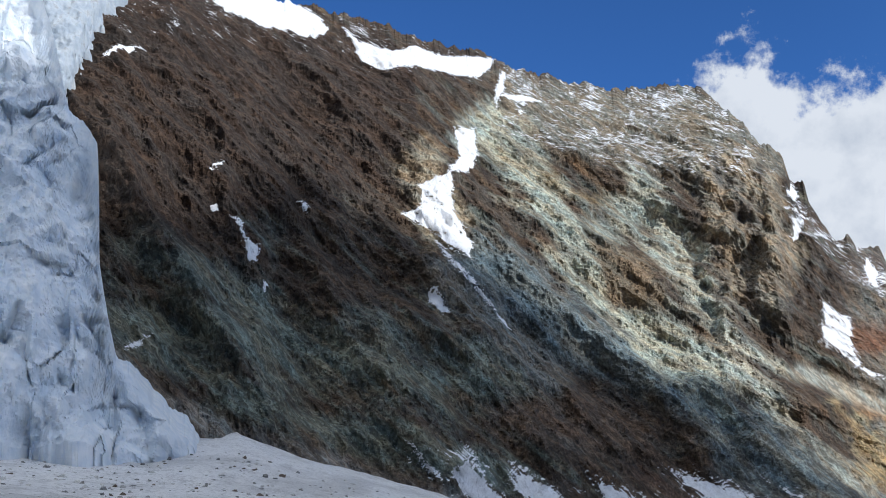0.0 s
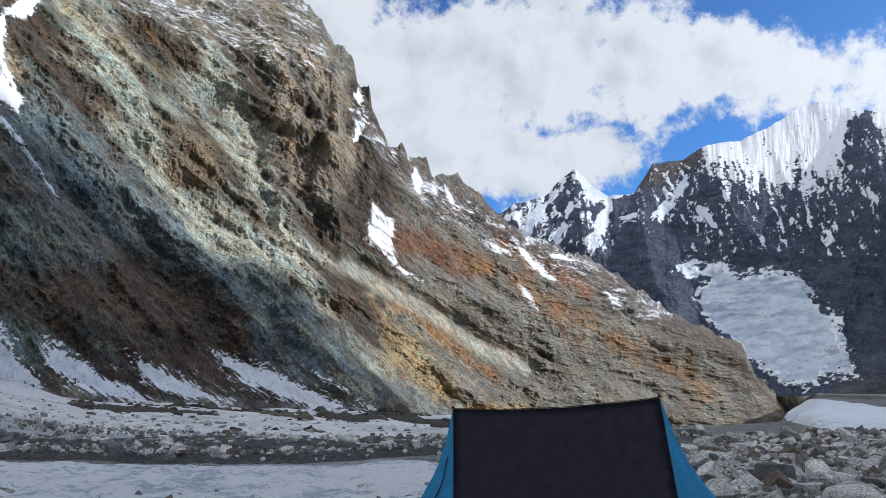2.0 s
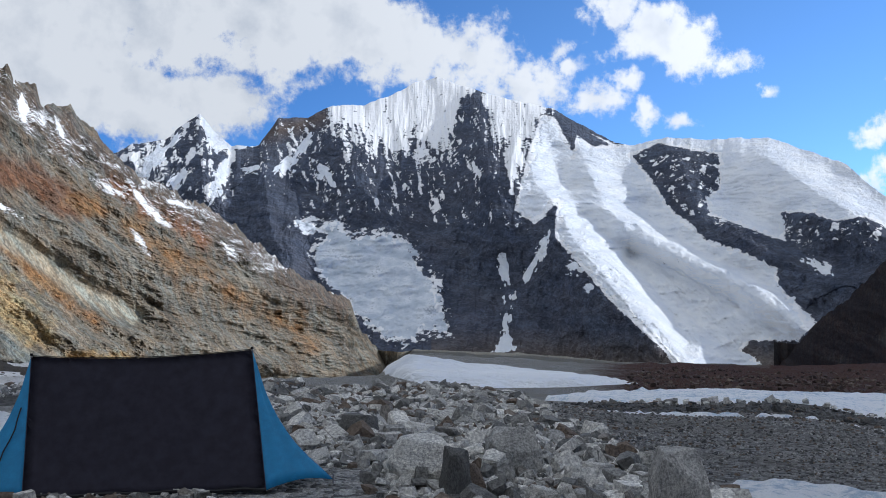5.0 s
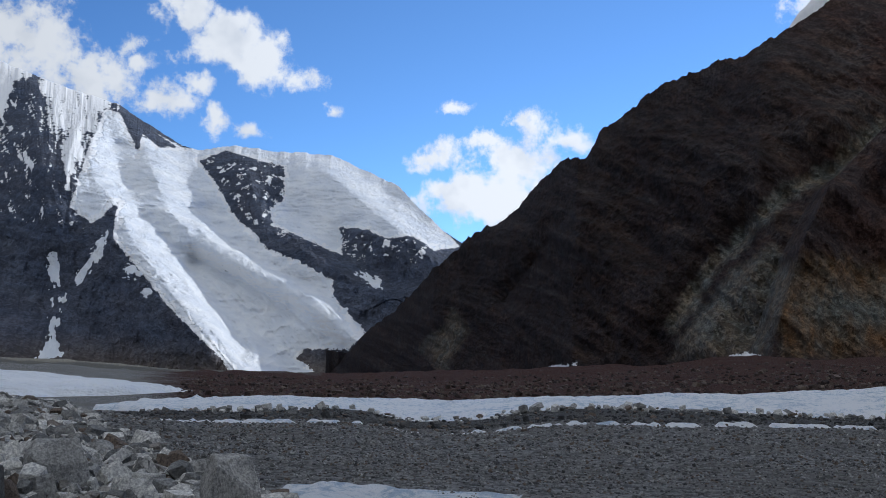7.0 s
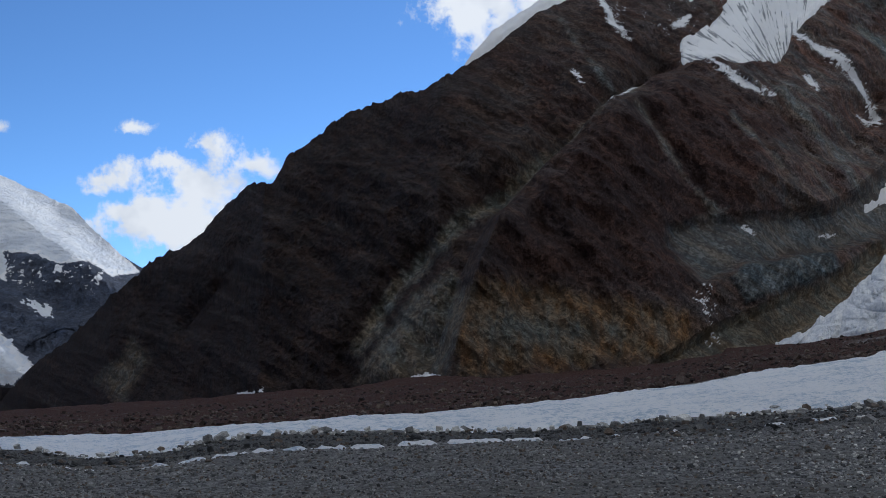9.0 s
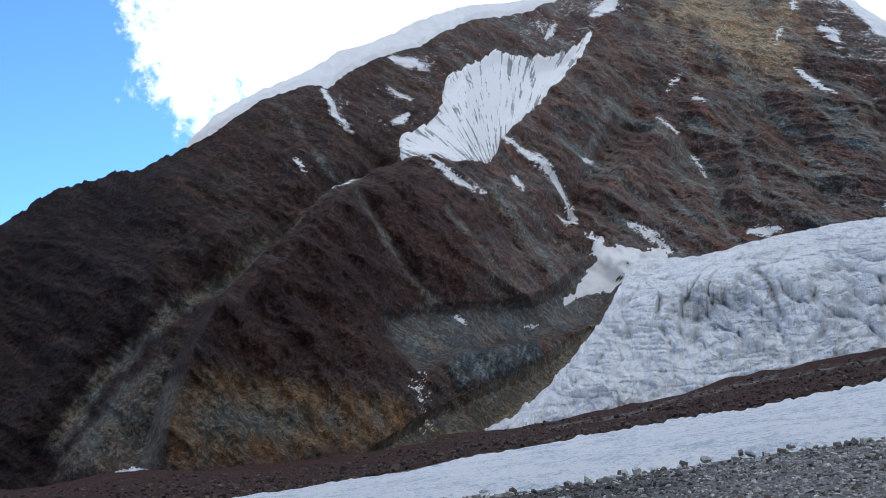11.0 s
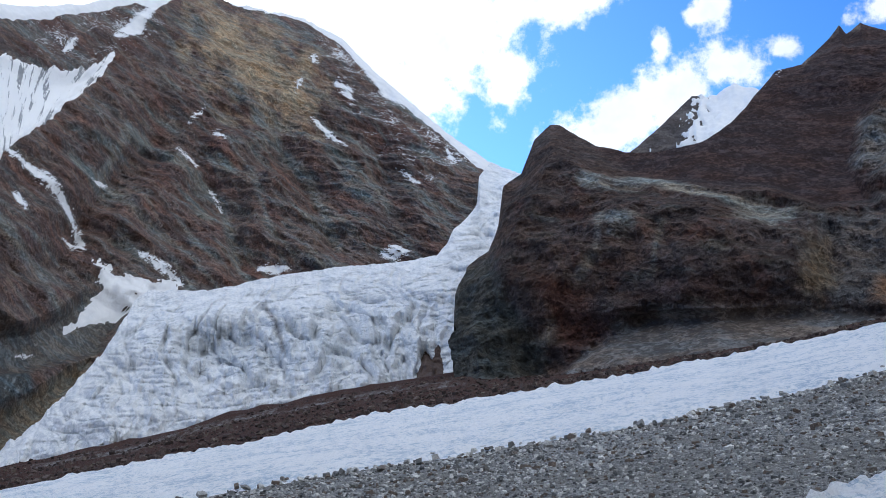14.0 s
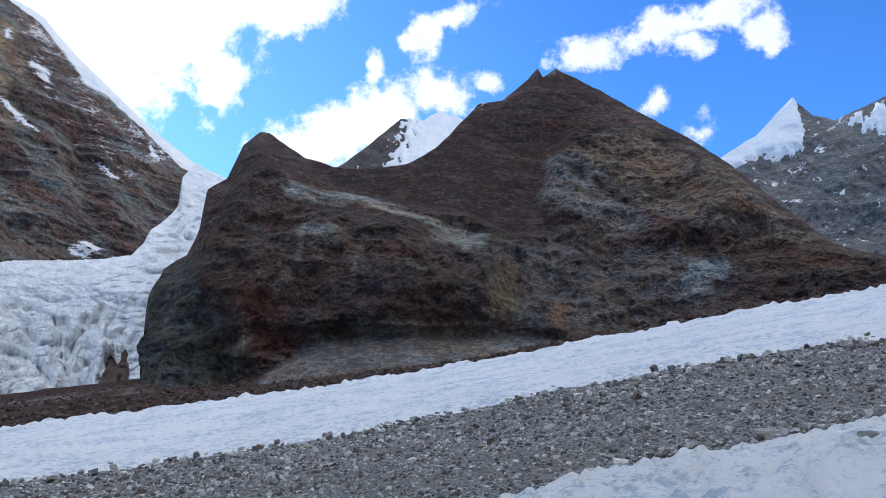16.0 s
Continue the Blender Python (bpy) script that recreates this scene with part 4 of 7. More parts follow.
def paint_wall():
    A, E = WALL.A, WALL.E
    green, slate = (0.215, 0.235, 0.195), (0.185, 0.215, 0.215)
    pale, ochre, rust, tan = (0.50, 0.49, 0.40), (0.40, 0.27, 0.12), (0.27, 0.125, 0.062), (0.40, 0.33, 0.23)
    n1, n2, n3 = bands(A, E, 3, 0.3, 0.9), bands(A, E, 7, 0.2, 1.4), fbm(A * 0.7, E * 0.7, 47, 6, 0.65)
    g = coat(A, E, (0.068, 0.05, 0.039), (0.125, 0.094, 0.069), 1)
    for pts, w in (([(-11.6, 21.2), (-10.6, 18.0), (-9, 16)], 1.0), ([(-17, 15), (-13.5, 13), (-10, 11.6)], 1.8), ([(-17.0, 9.6), (-8, 9), (-2.3, 7), (4.2, 6.2)], 3.2), ([(-16, 19), (-13, 17.5)], 1.0), ([(-12, 6), (-4, 3.5), (3, 1.0)], 1.6)):
        lay(g, (stroke(A, E, pts, w) / w * 1.3 + 1.6 * n1 + 0.8 * n3) * 0.85, green)
    lay(g, 2.2 * n2 - 0.15, green)
    lay(g, 2.2 * bands(A, E, 27, 0.2, 1.2) - 0.3, (0.20, 0.13, 0.075))
    lay(g, stroke(A, E, [(-6.5, 23.3), (-2.7, 21.3), (0.5, 17.8), (1.2, 15)], 1.8) / 1.6 + 1.5 * n3, tan)
    lay(g, stroke(A, E, [(0.7, 11.8), (4.2, 8.8), (6.7, 5.8)], 1.5) / 1.0 + 1.2 * n1, (0.235, 0.215, 0.18))
    # the blue-grey of the wall's shaded zone, painted into the rock
    lay(g, stroke(A, E, [(3.1, 12.5), (9.2, 8.1), (15.0, 3.8), (18.5, 0)], 2.3) / 1.6 + 1.4 * n1, slate)
    lay(g, area(A, E, [(5.0, 23.5), (18.8, 20.5), (21.5, 16), (15, 16.5), (5.5, 20)]) / 1.2 + 0.6 + n3, (0.25, 0.22, 0.17))
    lay(g, stroke(A, E, [(4.3, 20.5), (7.1, 16.4), (8.6, 13.4), (12.4, 8.0), (16, 4)], 2.0) / 1.6 + 2.0 * n1, (0.44, 0.445, 0.36))
    lay(g, (stroke(A, E, [(5, 19.0), (9, 16.0), (12, 15)], 0.6) / 0.8 + 1.5 * n3) * 0.45, ochre)
    lay(g, (stroke(A, E, [(13, 15.5), (15.5, 9.5), (17.8, 4.8), (19.3, 0.8), (21.4, -1.6)], 1.7) / 1.5 + 2.0 * n2) * 0.9, pale)
    lay(g, (stroke(A, E, [(9.5, 13), (13, 15)], 1.6) / 1.5 + 2.0 * n2) * 0.8, (0.36, 0.37, 0.31))
    lay(g, area(A, E, [(15.5, 18), (19.8, 17.5), (21.3, 11), (19.5, 8), (17, 9.5)]) / 1.0 + 0.4 + 1.6 * n3, (0.39, 0.315, 0.22))
    lay(g, (area(A, E, [(15, 18), (20, 18), (22, 9), (17, 6)]) / 2 + 0.2 + 3.0 * fbm(A * 1.4, E * 0.7, 61, 5, 0.6)) * 0.45, (0.15, 0.13, 0.11))
    lay(g, area(A, E, [(9.6, 13.4), (12.9, 11.9), (13.7, 8.8), (10.5, 9.7)]) / 0.6 + 0.5 + n3, (0.21, 0.165, 0.115))
    lay(g, (area(A, E, [(2.5, 4.8), (8.9, 5.6), (14.8, 2.6), (13.2, 1.3), (3.9, 2.6)]) / 0.8 + 0.3 + 1.6 * n1) * 0.85, (0.155, 0.112, 0.082))
    # upper left painted darker umber, to tone down the sun that falls there
    lay(g, area(A, E, [(-22, 32), (-22, 15), (-12, 13.5), (-1, 17.5), (1.5, 21), (7, 25)]) / 3.0 + 0.35 + 1.5 * n1 - 0.4 * (A > 0), (0.070, 0.050, 0.039))
    # the long ridge towards the valley
    far = np.clip((A - 21.5 - 0.15 * E) / 2.5, 0, 1)
    lay(g, far * (0.75 + 1.2 * n1), (0.28, 0.255, 0.21))
    lay(g, far * (3.0 * n2 - 0.1), (0.19, 0.17, 0.145))
    lay(g, stroke(A, E, [(24.5, 10.2), (29.1, 7.1), (35.2, 3.7), (41.7, -0.2)], 1.5) / 1.0 + 1.4 * n3, (0.165, 0.135, 0.115))
    lay(g, stroke(A, E, [(22.6, 6.6), (25, 6.2), (27.1, 4.8)], 1.1) / 0.7 + 1.3 * n3, (0.20, 0.11, 0.07))
    lay(g, (stroke(A, E, [(27.5, 5.2), (31.6, 3.0), (33.5, 1.3), (38.2, -0.9), (40.4, -2.7)], 0.9) / 0.9 + 2.2 * n3 - 0.05) * 0.85, (0.31, 0.185, 0.095))
    lay(g, (stroke(A, E, [(29, 6.2), (34, 3.2)], 0.7) / 0.6 + 1.8 * n3) * 0.8, rust)
    lay(g, area(A, E, [(21.4, 3.6), (24, 1.8), (26, -0.4), (27.6, -2.8), (24.4, -2.9), (22, -0.5)]) / 0.9 + 2.2 * n3, (0.39, 0.30, 0.17))
    lay(g, (stroke(A, E, [(23, 3.2), (26.5, 0.2), (28.5, -1.4)], 0.5) / 0.4 + 2.0 * n3) * 0.8, (0.34, 0.19, 0.09))
    lay(g, (stroke(A, E, [(27.5, -3.4), (30, -3.6)], 0.9) / 0.7 + 2.0 * n3) * 0.9, (0.42, 0.28, 0.12))
    lay(g, (stroke(A, E, [(20, -0.6), (25.5, -3.2)], 0.6) / 0.5 + 2.0 * n1) * 0.7, slate)
    lay(g, stroke(A, E, [(20.2, 5.2), (22.4, 3.8), (25.0, 2.4), (27.8, 0.2), (30.4, -1.0)], 0.6) / 0.4 + 0.6 * n3, (0.42, 0.385, 0.31))
    # foot of the wall
    lay(g, np.clip(WALL_FOOT(A) + 1.3 - E, -1, 1) * np.clip((22 - A) / 3, 0, 1) + 1.2 * n1 - 0.1, (0.27, 0.245, 0.215))
    lay(g, stroke(A, E, [(10.9, 0.6), (12.6, -0.7), (14.6, -2.0)], 0.5) / 0.35 + n3, (0.13, 0.09, 0.068))
    # thin snow between the rocks
    snow = (0.36 + 0.6 * n3) * np.clip(area(A, E, [(4.8, 25), (19, 21.5), (21, 15.0), (13.5, 16.2), (5.2, 19.6)]) / 1.2 + 0.5, 0, 1)
    snow = np.maximum(snow, (0.22 + 0.6 * n3) * np.clip(area(A, E, [(-21, 32), (-21, 25.3), (-9, 25.2), (5, 22.6), (6, 26)]) / 1.0 + 0.5, 0, 1))
    snow = np.maximum(snow, (0.44 + 0.6 * n3) * np.clip(stroke(A, E, [(21.5, 13.5), (24.5, 9.6), (29.5, 6.4), (34.5, 4.0), (38, 1.8)], 1.3) / 0.8 + 0.1, 0, 1))
    snow = np.maximum(snow, (0.30 + 0.5 * n3) * np.clip(stroke(A, E, [(-2, 2.6), (4, 0.6), (10, -0.5), (20, -2.9)], 1.0) / 0.8, 0, 1))
    for pts, w in WALL_SNOW:
        m = area(A, E, pts) if w is None else stroke(A, E, pts, w, 0.6)
        snow = np.maximum(snow, np.clip(0.42 + 2.2 * m, 0, 1.4) * (m > -0.5))
    for pts in WALL_FANS:
        m = area(A, E, pts)
        snow = np.maximum(snow, np.clip(0.42 + 0.75 * m + 0.25 * n1, 0, 1.2) * (m > -0.9))
    g[..., 3] = snow
    g[..., :3] *= (0.90, 0.93, 0.93)
    tagged(land("mountain_wall", WALL, WALL_ROCK, g), "steep layered rock wall with ochre and grey-green bands", "mountain", kind="structure")


paint_wall()


def snow_on_wall():
    patch(WALL, [(-36, 36), (-16, 36), (-16.6, 29.0), (-17.2, 27.6), (-19.0, 25.8), (-20.5, 21.5), (-20.6, 17), (-36, 17)], name="hanging_ice", mat=ICE, label="white hanging ice above the glacier front", category="glacier ice", group="", h=9.0, wob=0.3, hollow=0.3, soft=0.4)
    for pts, w in WALL_SNOW:
        big = len(pts) > 6
        patch(WALL, pts, w, grow=-0.12, wob=0.16, h=0.8, freq=2.2, soft=0.1, hollow=0.05, label="white snowfield lying in a couloir of the rock wall" if big else "small white snow patch lying in a gully of the rock face")
    for pts in WALL_FANS:
        patch(WALL, pts, label="grey-white avalanche snow fan at the foot of the rock wall", mat=APRON, wob=0.3, h=0.6, freq=2.2, stretch=(1.5, 1.5), hollow=0.1, grow=-0.3)


snow_on_wall()


# ---- the glacier front beside the wall ----
def rough_ice(X, Z, V, A, E):
    crack = np.clip(0.10 - np.abs(fbm(X / 10, Z / 30, 3.0, 3, 0.5)), 0, 1) / 0.10
    shelf = np.interp(E + 0.8 * fbm(A * 0.5, E * 0.3, 4.0, 3), [2, 5, 9, 12.5, 20, 22, 34], [0, 2, 4, 0, -9, -13, -22])
    lower = np.clip((12 - E) / 2, 0, 1)
    upper = np.clip((E - 19) / 2, 0, 1)
    d = 0.7 * shelf + 4 * fbm(X / 34, Z / 40, 1.0, 3) + (6.0 + 6 * lower + 6 * upper) * facets(X / 11, Z / 19, 1) + (3.5 + 2.6 * lower + 3 * upper) * facets(X / 4.5, Z / 8, 2) + 5 * rugged(X / 9, Z / 16, 3, 6, 0.66)
    toe = np.clip(1 - np.hypot((A + 15.2) / 1.6, (E - 4.0) / 2.2), 0, 1)
    return d - 2.0 * crack * (0.25 + lower + upper) + 9 * toe


def left_glacier():
    az = np.arange(-34, -13.2, 0.07)
    top = line([(-34, 33), (-25, 31), (-22.3, 28.5), (-21.2, 25.5), (-20.3, 22.0), (-19.2, 20.9), (-18.8, 20.3), (-18.7, 18.9), (-18.6, 13.4), (-18.0, 10.0), (-17.7, 8.5), (-16.1, 6.9), (-14.9, 4.9), (-13.6, 3.6), (-13.2, 2.6)])
    foot = line([(-34, 4.2), (-23.4, 4.0), (-20.6, 4.0), (-19.2, 3.9), (-17.4, 2.7), (-15, 2.1), (-13, 1.9)])
    r = line([(-34, 140), (-22, 148), (-17.5, 165), (-13, 190)])
    sh = slope_sheet(az, foot, r, top, line([(-34, 1.6), (-13, 1.6)]), 330, rough_ice, 0.7, 0.95, back=-0.25, cling=0.15)
    tagged(land("glacier_front", sh, FRONT_ICE, None, False), "tall white glacier front with cracked blue-grey ice", "glacier", kind="structure")


left_glacier()


# ---- the far white peaks ----
RIGHT_SNOW = [(53.3, 10.4), (57.6, 8.8), (60.7, 9.4), (64.7, 9.3), (67.8, 8.8), (70.7, 6.8), (71.9, 5.5), (73.3, 4.1), (71.9, 3.7), (70.7, 4.4), (69.2, 4.2), (67.9, 4.7), (66.4, 4.9), (66.6, 3.3), (64.7, 4.0), (62.7, 4.7), (62.5, 5.6), (63.2, 6.2), (63.2, 8.1), (61.4, 8.5), (59.8, 8.9), (58.3, 8.2), (59.2, 7.1), (60.5, 5.1), (61.6, 4.2), (62.5, 3.3), (64.3, 2.7), (66.2, 1.8), (66.2, 0.9), (67.3, -0.2), (68.1, -1.0), (67.3, -1.9), (64.7, -2.0), (64.3, -2.6), (65.8, -3.7), (61.4, -3.7), (59.9, -2.2), (57.6, -0.3), (55.6, 1.7), (54.1, 3.3), (54.2, 5.2), (53.6, 4.6), (52.9, 4.0), (51.8, 4.8), (52.5, 7.8)]
ROCK_TRI = [(53.6, 11.0), (57.3, 8.8), (56.2, 8.6), (55.3, 9.1), (55.1, 8.0), (54.4, 9.3)]
HANG = [(39.1, 4.2), (40.0, 4.5), (40.4, 4.1), (41.8, 4.6), (42.1, 3.5), (44.4, 3.9), (45.7, 3.3), (46.4, 1.7), (47.4, 1.1), (47.7, -0.5), (48.1, -1.9), (46.7, -1.8), (45.4, -2.5), (43.7, -1.9), (42.4, -0.6), (41.2, 0.7), (40.3, 1.6), (40.2, 2.9), (40.7, 3.6), (40.0, 3.8)]
FACE = [(41.3, 11.2), (43.9, 12.2), (46.5, 13.2), (49.3, 13), (49.0, 11.4), (48.5, 10.1), (48.2, 8.4), (47.2, 8.2), (45.9, 7.4), (44.6, 8.1), (43.0, 7.9), (42.2, 8.7), (41.1, 8.6)]
FLUTES = [(49.6, 12.6), (51.8, 12), (53.8, 11.2), (53.2, 9.7), (52.5, 8.3), (52.3, 7.3), (51.6, 6.2), (51.0, 7.6), (50.4, 9.5)]
FACE_RIB = [(48.6, 11.5), (49.6, 11.8), (50.0, 10.2), (50.5, 8.2), (49.8, 6.9), (48.5, 7.9), (48.1, 9.5)]


def rough_peak(X, Z, V, A, E):
    flute = fbm(X / 70, Z / 900, 3.0, 4, 0.6, True)
    ice = np.clip(np.maximum(area(A, E, RIGHT_SNOW), area(A, E, HANG)) / 0.5 + 0.4, 0, 1)
    face = np.clip(area(A, E, [(41, 12), (53.5, 12), (52, 5.5), (42, 7.5)]) / 0.8 + 0.5, 0, 1) * (1 - ice)
    rock = 50 * facets(X / 200, Z / 300, 1) + 80 * rugged(X / 170, Z / 320, 2) + 22 * rugged(X / 55, Z / 90, 5, 5, 0.66)
    steps = 40 * fbm(X / 230, Z / 120, 5.0, 3) + 30 * facets(X / 110, Z / 50, 6) * np.clip((E + 1) / 3, 0.5, 1) + 30 * rugged(X / 90, Z / 30, 9, 6, 0.64)
    grooves = 18 * fbm((X + Z) / 22, (Z - X) / 220, 9.0, 3, 0.6, True) * np.clip((3.5 - E) / 2, 0, 1) * (A > 50)
    ribs = np.zeros_like(A)
    for pts, w, k in (([(49.3, 12.0), (50.2, 7.0), (51.0, 3.0)], 2.2, 90), ([(41.0, 11.0), (42.5, 6.5), (44.5, 4.6)], 2.0, 100), ([(33.8, 10.8), (34.0, 6.0)], 1.6, 110), ([(60.8, 8.4), (62.2, 4.5), (66.0, 2.5), (70, 0.5)], 1.6, 80), ([(37.0, 8.5), (37.8, 4), (39, 0)], 1.8, 110), ):
        ribs = np.maximum(ribs, k * np.sqrt(np.clip(stroke(A, E, pts, w) / w, 0, 1)) if k > 120 else k * np.clip(stroke(A, E, pts, w) / w, 0, 1))
    trough = np.clip(stroke(A, E, [(58.3, 2.2), (59.9, 0.0), (61.4, -2.2)], 0.7) / 0.6, 0, 1)
    ribs = ribs + 290 * fold(A, E, [(53.8, 11), (53.2, 9.7), (52.6, 8.2), (52.6, 6.6), (53.5, 5.5), (54.1, 5.0), (55.1, 3.1), (57.8, 0.1), (60.9, -2.9), (62, -4)], 6.0, 3.2)
    ribs = ribs + 190 * fold(A, E, [(55.2, 9.2), (55.9, 7), (56.9, 5), (58.6, 3.5), (60.6, 2.5), (63.5, 1.2), (65.6, 0), (68, -1.6), (69, -3)], 1.8, 2.4)
    ribs = ribs + 230 * fold(A, E, [(64.0, 9.5), (65.8, 7.6), (68.5, 5.5), (71, 3.8), (73, 2)], 4.5, 3.5)
    return 110 * fbm(X / 700, Z / 900, 1.0, 3, 0.5, True) + (rock * (1 - 0.75 * face) + (16 + 26 * face) * flute) * (1 - ice) + ice * (steps + grooves) + ribs - 60 * trough


PEAK_TOP = line([(24, 6.5), (29.4, 7.9), (30.1, 8.4), (31.9, 8.7), (32.9, 9.7), (33.7, 10.2), (34.5, 9.3), (35.5, 8.5), (37.0, 8.6), (38.1, 10.2), (39.8, 10.3), (41.1, 11.0), (43.0, 11.1), (44.6, 11.7), (45.9, 12.4), (47.2, 12.7), (49.5, 12.0), (51.7, 11.4), (53.8, 11.0), (55.4, 10.1), (57.4, 9.0), (58.3, 8.8), (60.3, 9.2), (62.5, 9.0), (65.8, 9.0), (67.8, 8.2), (69.8, 7.4), (71.1, 6.1), (72.4, 5.0), (73.4, 4.4), (75.7, 2.5), (80, 1.0)])
PEAK = slope_sheet(np.arange(24, 80, 0.07), line([(24, -3.2), (38, -3.0), (52, -3.1), (58.4, -3.6), (66, -3.6), (80, -3.5)]), line([(24, 3000), (45, 2900), (60, 2800), (80, 2800)]), PEAK_TOP, line([(24, 0.62), (80, 0.62)]), 320, rough_peak, 0.18, 1.1, back=0.6, cling=0.5)


def far_peaks():
    A, E = PEAK.A, PEAK.E
    # distance haze is painted into the rock as a bluish base colour
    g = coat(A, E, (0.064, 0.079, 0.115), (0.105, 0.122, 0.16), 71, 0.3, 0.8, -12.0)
    # the painted haze grows paler lower down
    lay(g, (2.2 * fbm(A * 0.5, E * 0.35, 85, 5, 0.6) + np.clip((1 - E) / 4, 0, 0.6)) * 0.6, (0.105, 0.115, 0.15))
    lay(g, np.clip(1 - (E + 3.5) / 2.0, 0, 1) * (A > 47) * 0.8, (0.17, 0.135, 0.10))
    lay(g, stroke(A, E, [(37.5, 9.3), (40.5, 10.2)], 0.9) / 0.9, (0.155, 0.125, 0.11))
    right = np.minimum(area(A, E, RIGHT_SNOW), -area(A, E, ROCK_TRI))
    lines = fbm((A + 0.5 * fbm(A * 0.9, E * 0.7, 34, 3)) * 3.1 + 0.15 * E, E * 0.3, 33, 5, 0.62) + 0.35 * fbm(A * 9.0, E * 0.9, 35, 4, 0.6) + 0.45 * fbm(A * 0.9, E * 1.1, 36, 4, 0.6)
    s = np.maximum(np.clip(right / 0.4 + 0.5, 0, 1) * 1.3, np.clip(0.45 + 0.9 * area(A, E, HANG) + 1.2 * fbm(A * 2.2, E * 3.2, 97, 5, 0.65), 0, 1.2) * (area(A, E, HANG) > -0.5))
    n4 = fbm(A * 2.3 + 0.7 * E, E * 0.7, 73, 6, 0.65)
    left, flutes, rib = area(A, E, FACE), area(A, E, FLUTES), area(A, E, FACE_RIB)
    s = np.maximum(s, np.clip(0.46 + 0.6 * np.clip(left, -1, 0.5) + 0.16 * np.clip(E - 9.5, -2, 1.5) + 0.8 * lines + 0.9 * n4, 0, 1.2) * (left > -0.9))
    s = np.maximum(s, np.clip(0.46 + 0.8 * np.clip(flutes, -1, 0.5) + 1.1 * lines + 0.5 * n4, 0, 1.2) * (flutes > -0.8))
    s = s - np.clip(rib / 0.35 + 0.4, 0, 1) * np.clip(0.75 - 0.9 * lines, 0, 1) * (right < 0.1)
    cliff = np.clip(area(A, E, [(36, 9.8), (41, 10.8), (53, 11), (52.4, 3.6), (46, 4.3), (40, 5), (37, 6)]) / 1.0 + 0.4, 0, 1)
    s = np.maximum(s, cliff * np.clip(1.3 * lines + 1.5 * fbm(A * 3.6 + 1.9 * E, E * 0.9, 75, 6, 0.68) + 0.16, 0, 1.1))
    s = np.maximum(s, np.clip(area(A, E, [(29, 9), (33.8, 11), (37, 9), (35.5, 5), (30, 5)]) / 0.8 + 0.4, 0, 1) * np.clip(0.35 + 1.4 * lines + 1.4 * fbm(A * 1.4 - 0.8 * E, E * 1.0, 79, 5, 0.62), 0, 1.2))
    s = np.maximum(s, np.clip(area(A, E, [(58, 8.6), (63.5, 8.6), (66.5, 5), (73.5, 4), (71, 2.5), (66, 3), (61, 4.5)]) / 0.8 + 0.3, 0, 1) * np.clip(0.2 + 1.8 * fbm(A * 2, E * 2.5, 39, 5, 0.65), 0, 1.1))
    g[..., 3] = s
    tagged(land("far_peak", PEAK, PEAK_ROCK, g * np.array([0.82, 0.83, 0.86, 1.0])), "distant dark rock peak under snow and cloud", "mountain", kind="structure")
    kw = dict(mat=FAR_SNOW, category="snow", group="far snowfields", name="snowfield", h=4.0)
    patch(PEAK, HANG, label="broken hanging glacier below dark cliffs", wob=0.6, freq=1.5, hollow=0.06, grow=-0.22, **{**kw, "mat": FAR_ICE})
    m = right - 0.12 + 0.6 * fbm(A * 2.6, E * 2.6, 77, 6, 0.68) - 0.10 * PEAK.rel
    cover("glacier_tongue", PEAK, m, 5.0, FAR_SNOW, "bright white glacier and snow dome on the far peak", "glacier", kind="structure", soft=0.15)
    patch(PEAK, [(51.3, -1.9), (51.8, -2.5), (52.5, -2.9), (50.4, -2.9), (51.0, -2.5)], label="small white snow cone below a gully", wob=0.15, soft=0.12, **kw)
    patch(PEAK, [(33.4, 10.6), (33.9, 10.4), (34.5, 9.5), (36.9, 8.7), (35.7, 8.3), (35.1, 8.4), (34.6, 7.6)], label="pointed snow summit below cloud", wob=0.3, **kw)
    for pts, w in (([(50.9, 2.8), (51.2, 1.5), (51.5, 0.8)], 0.25), ([(53.7, 3.5), (53.0, 2.2), (52.5, 1.2)], 0.25), ([(51.5, 0.8), (51.4, -0.4), (51.2, -1.4), (51.4, -2.2)], 0.13), ([(30.2, 5.9), (31.7, 8.1), (32.5, 8.8)], 0.4), ([(32.1, 6.0), (32.9, 6.8)], 0.35), ([(34.5, 5.2), (34.8, 6.8), (35.2, 7.6)], 0.3), ([(38.0, 7.3), (38.8, 7.6), (39.9, 9.2)], 0.2), ([(40.3, 7.7), (41.3, 6.4)], 0.25), ([(36.4, 7.2), (37.6, 7.2)], 0.2), ([(54.8, 1.7), (55.6, 1.5)], 0.25), ([(55.8, 0.7), (56.4, 0.6)], 0.15), ([(39.2, 4.0), (40.1, 4.0)], 0.2), ([(67.5, 2.2), (69.0, 1.6)], 0.15)):
        patch(PEAK, pts, w, wob=0.35, label="narrow streak of snow in a far gully", soft=0.15, **{k: v for k, v in kw.items()})


far_peaks()


# ---- the dark mountain in shade ----
SPUR = [(104.3, 16.0), (101.2, 14.4), (99.1, 12.5), (96.8, 10.2), (95.1, 8.6), (93.8, 7.1), (92.2, 3.8), (90.8, -1.0)]

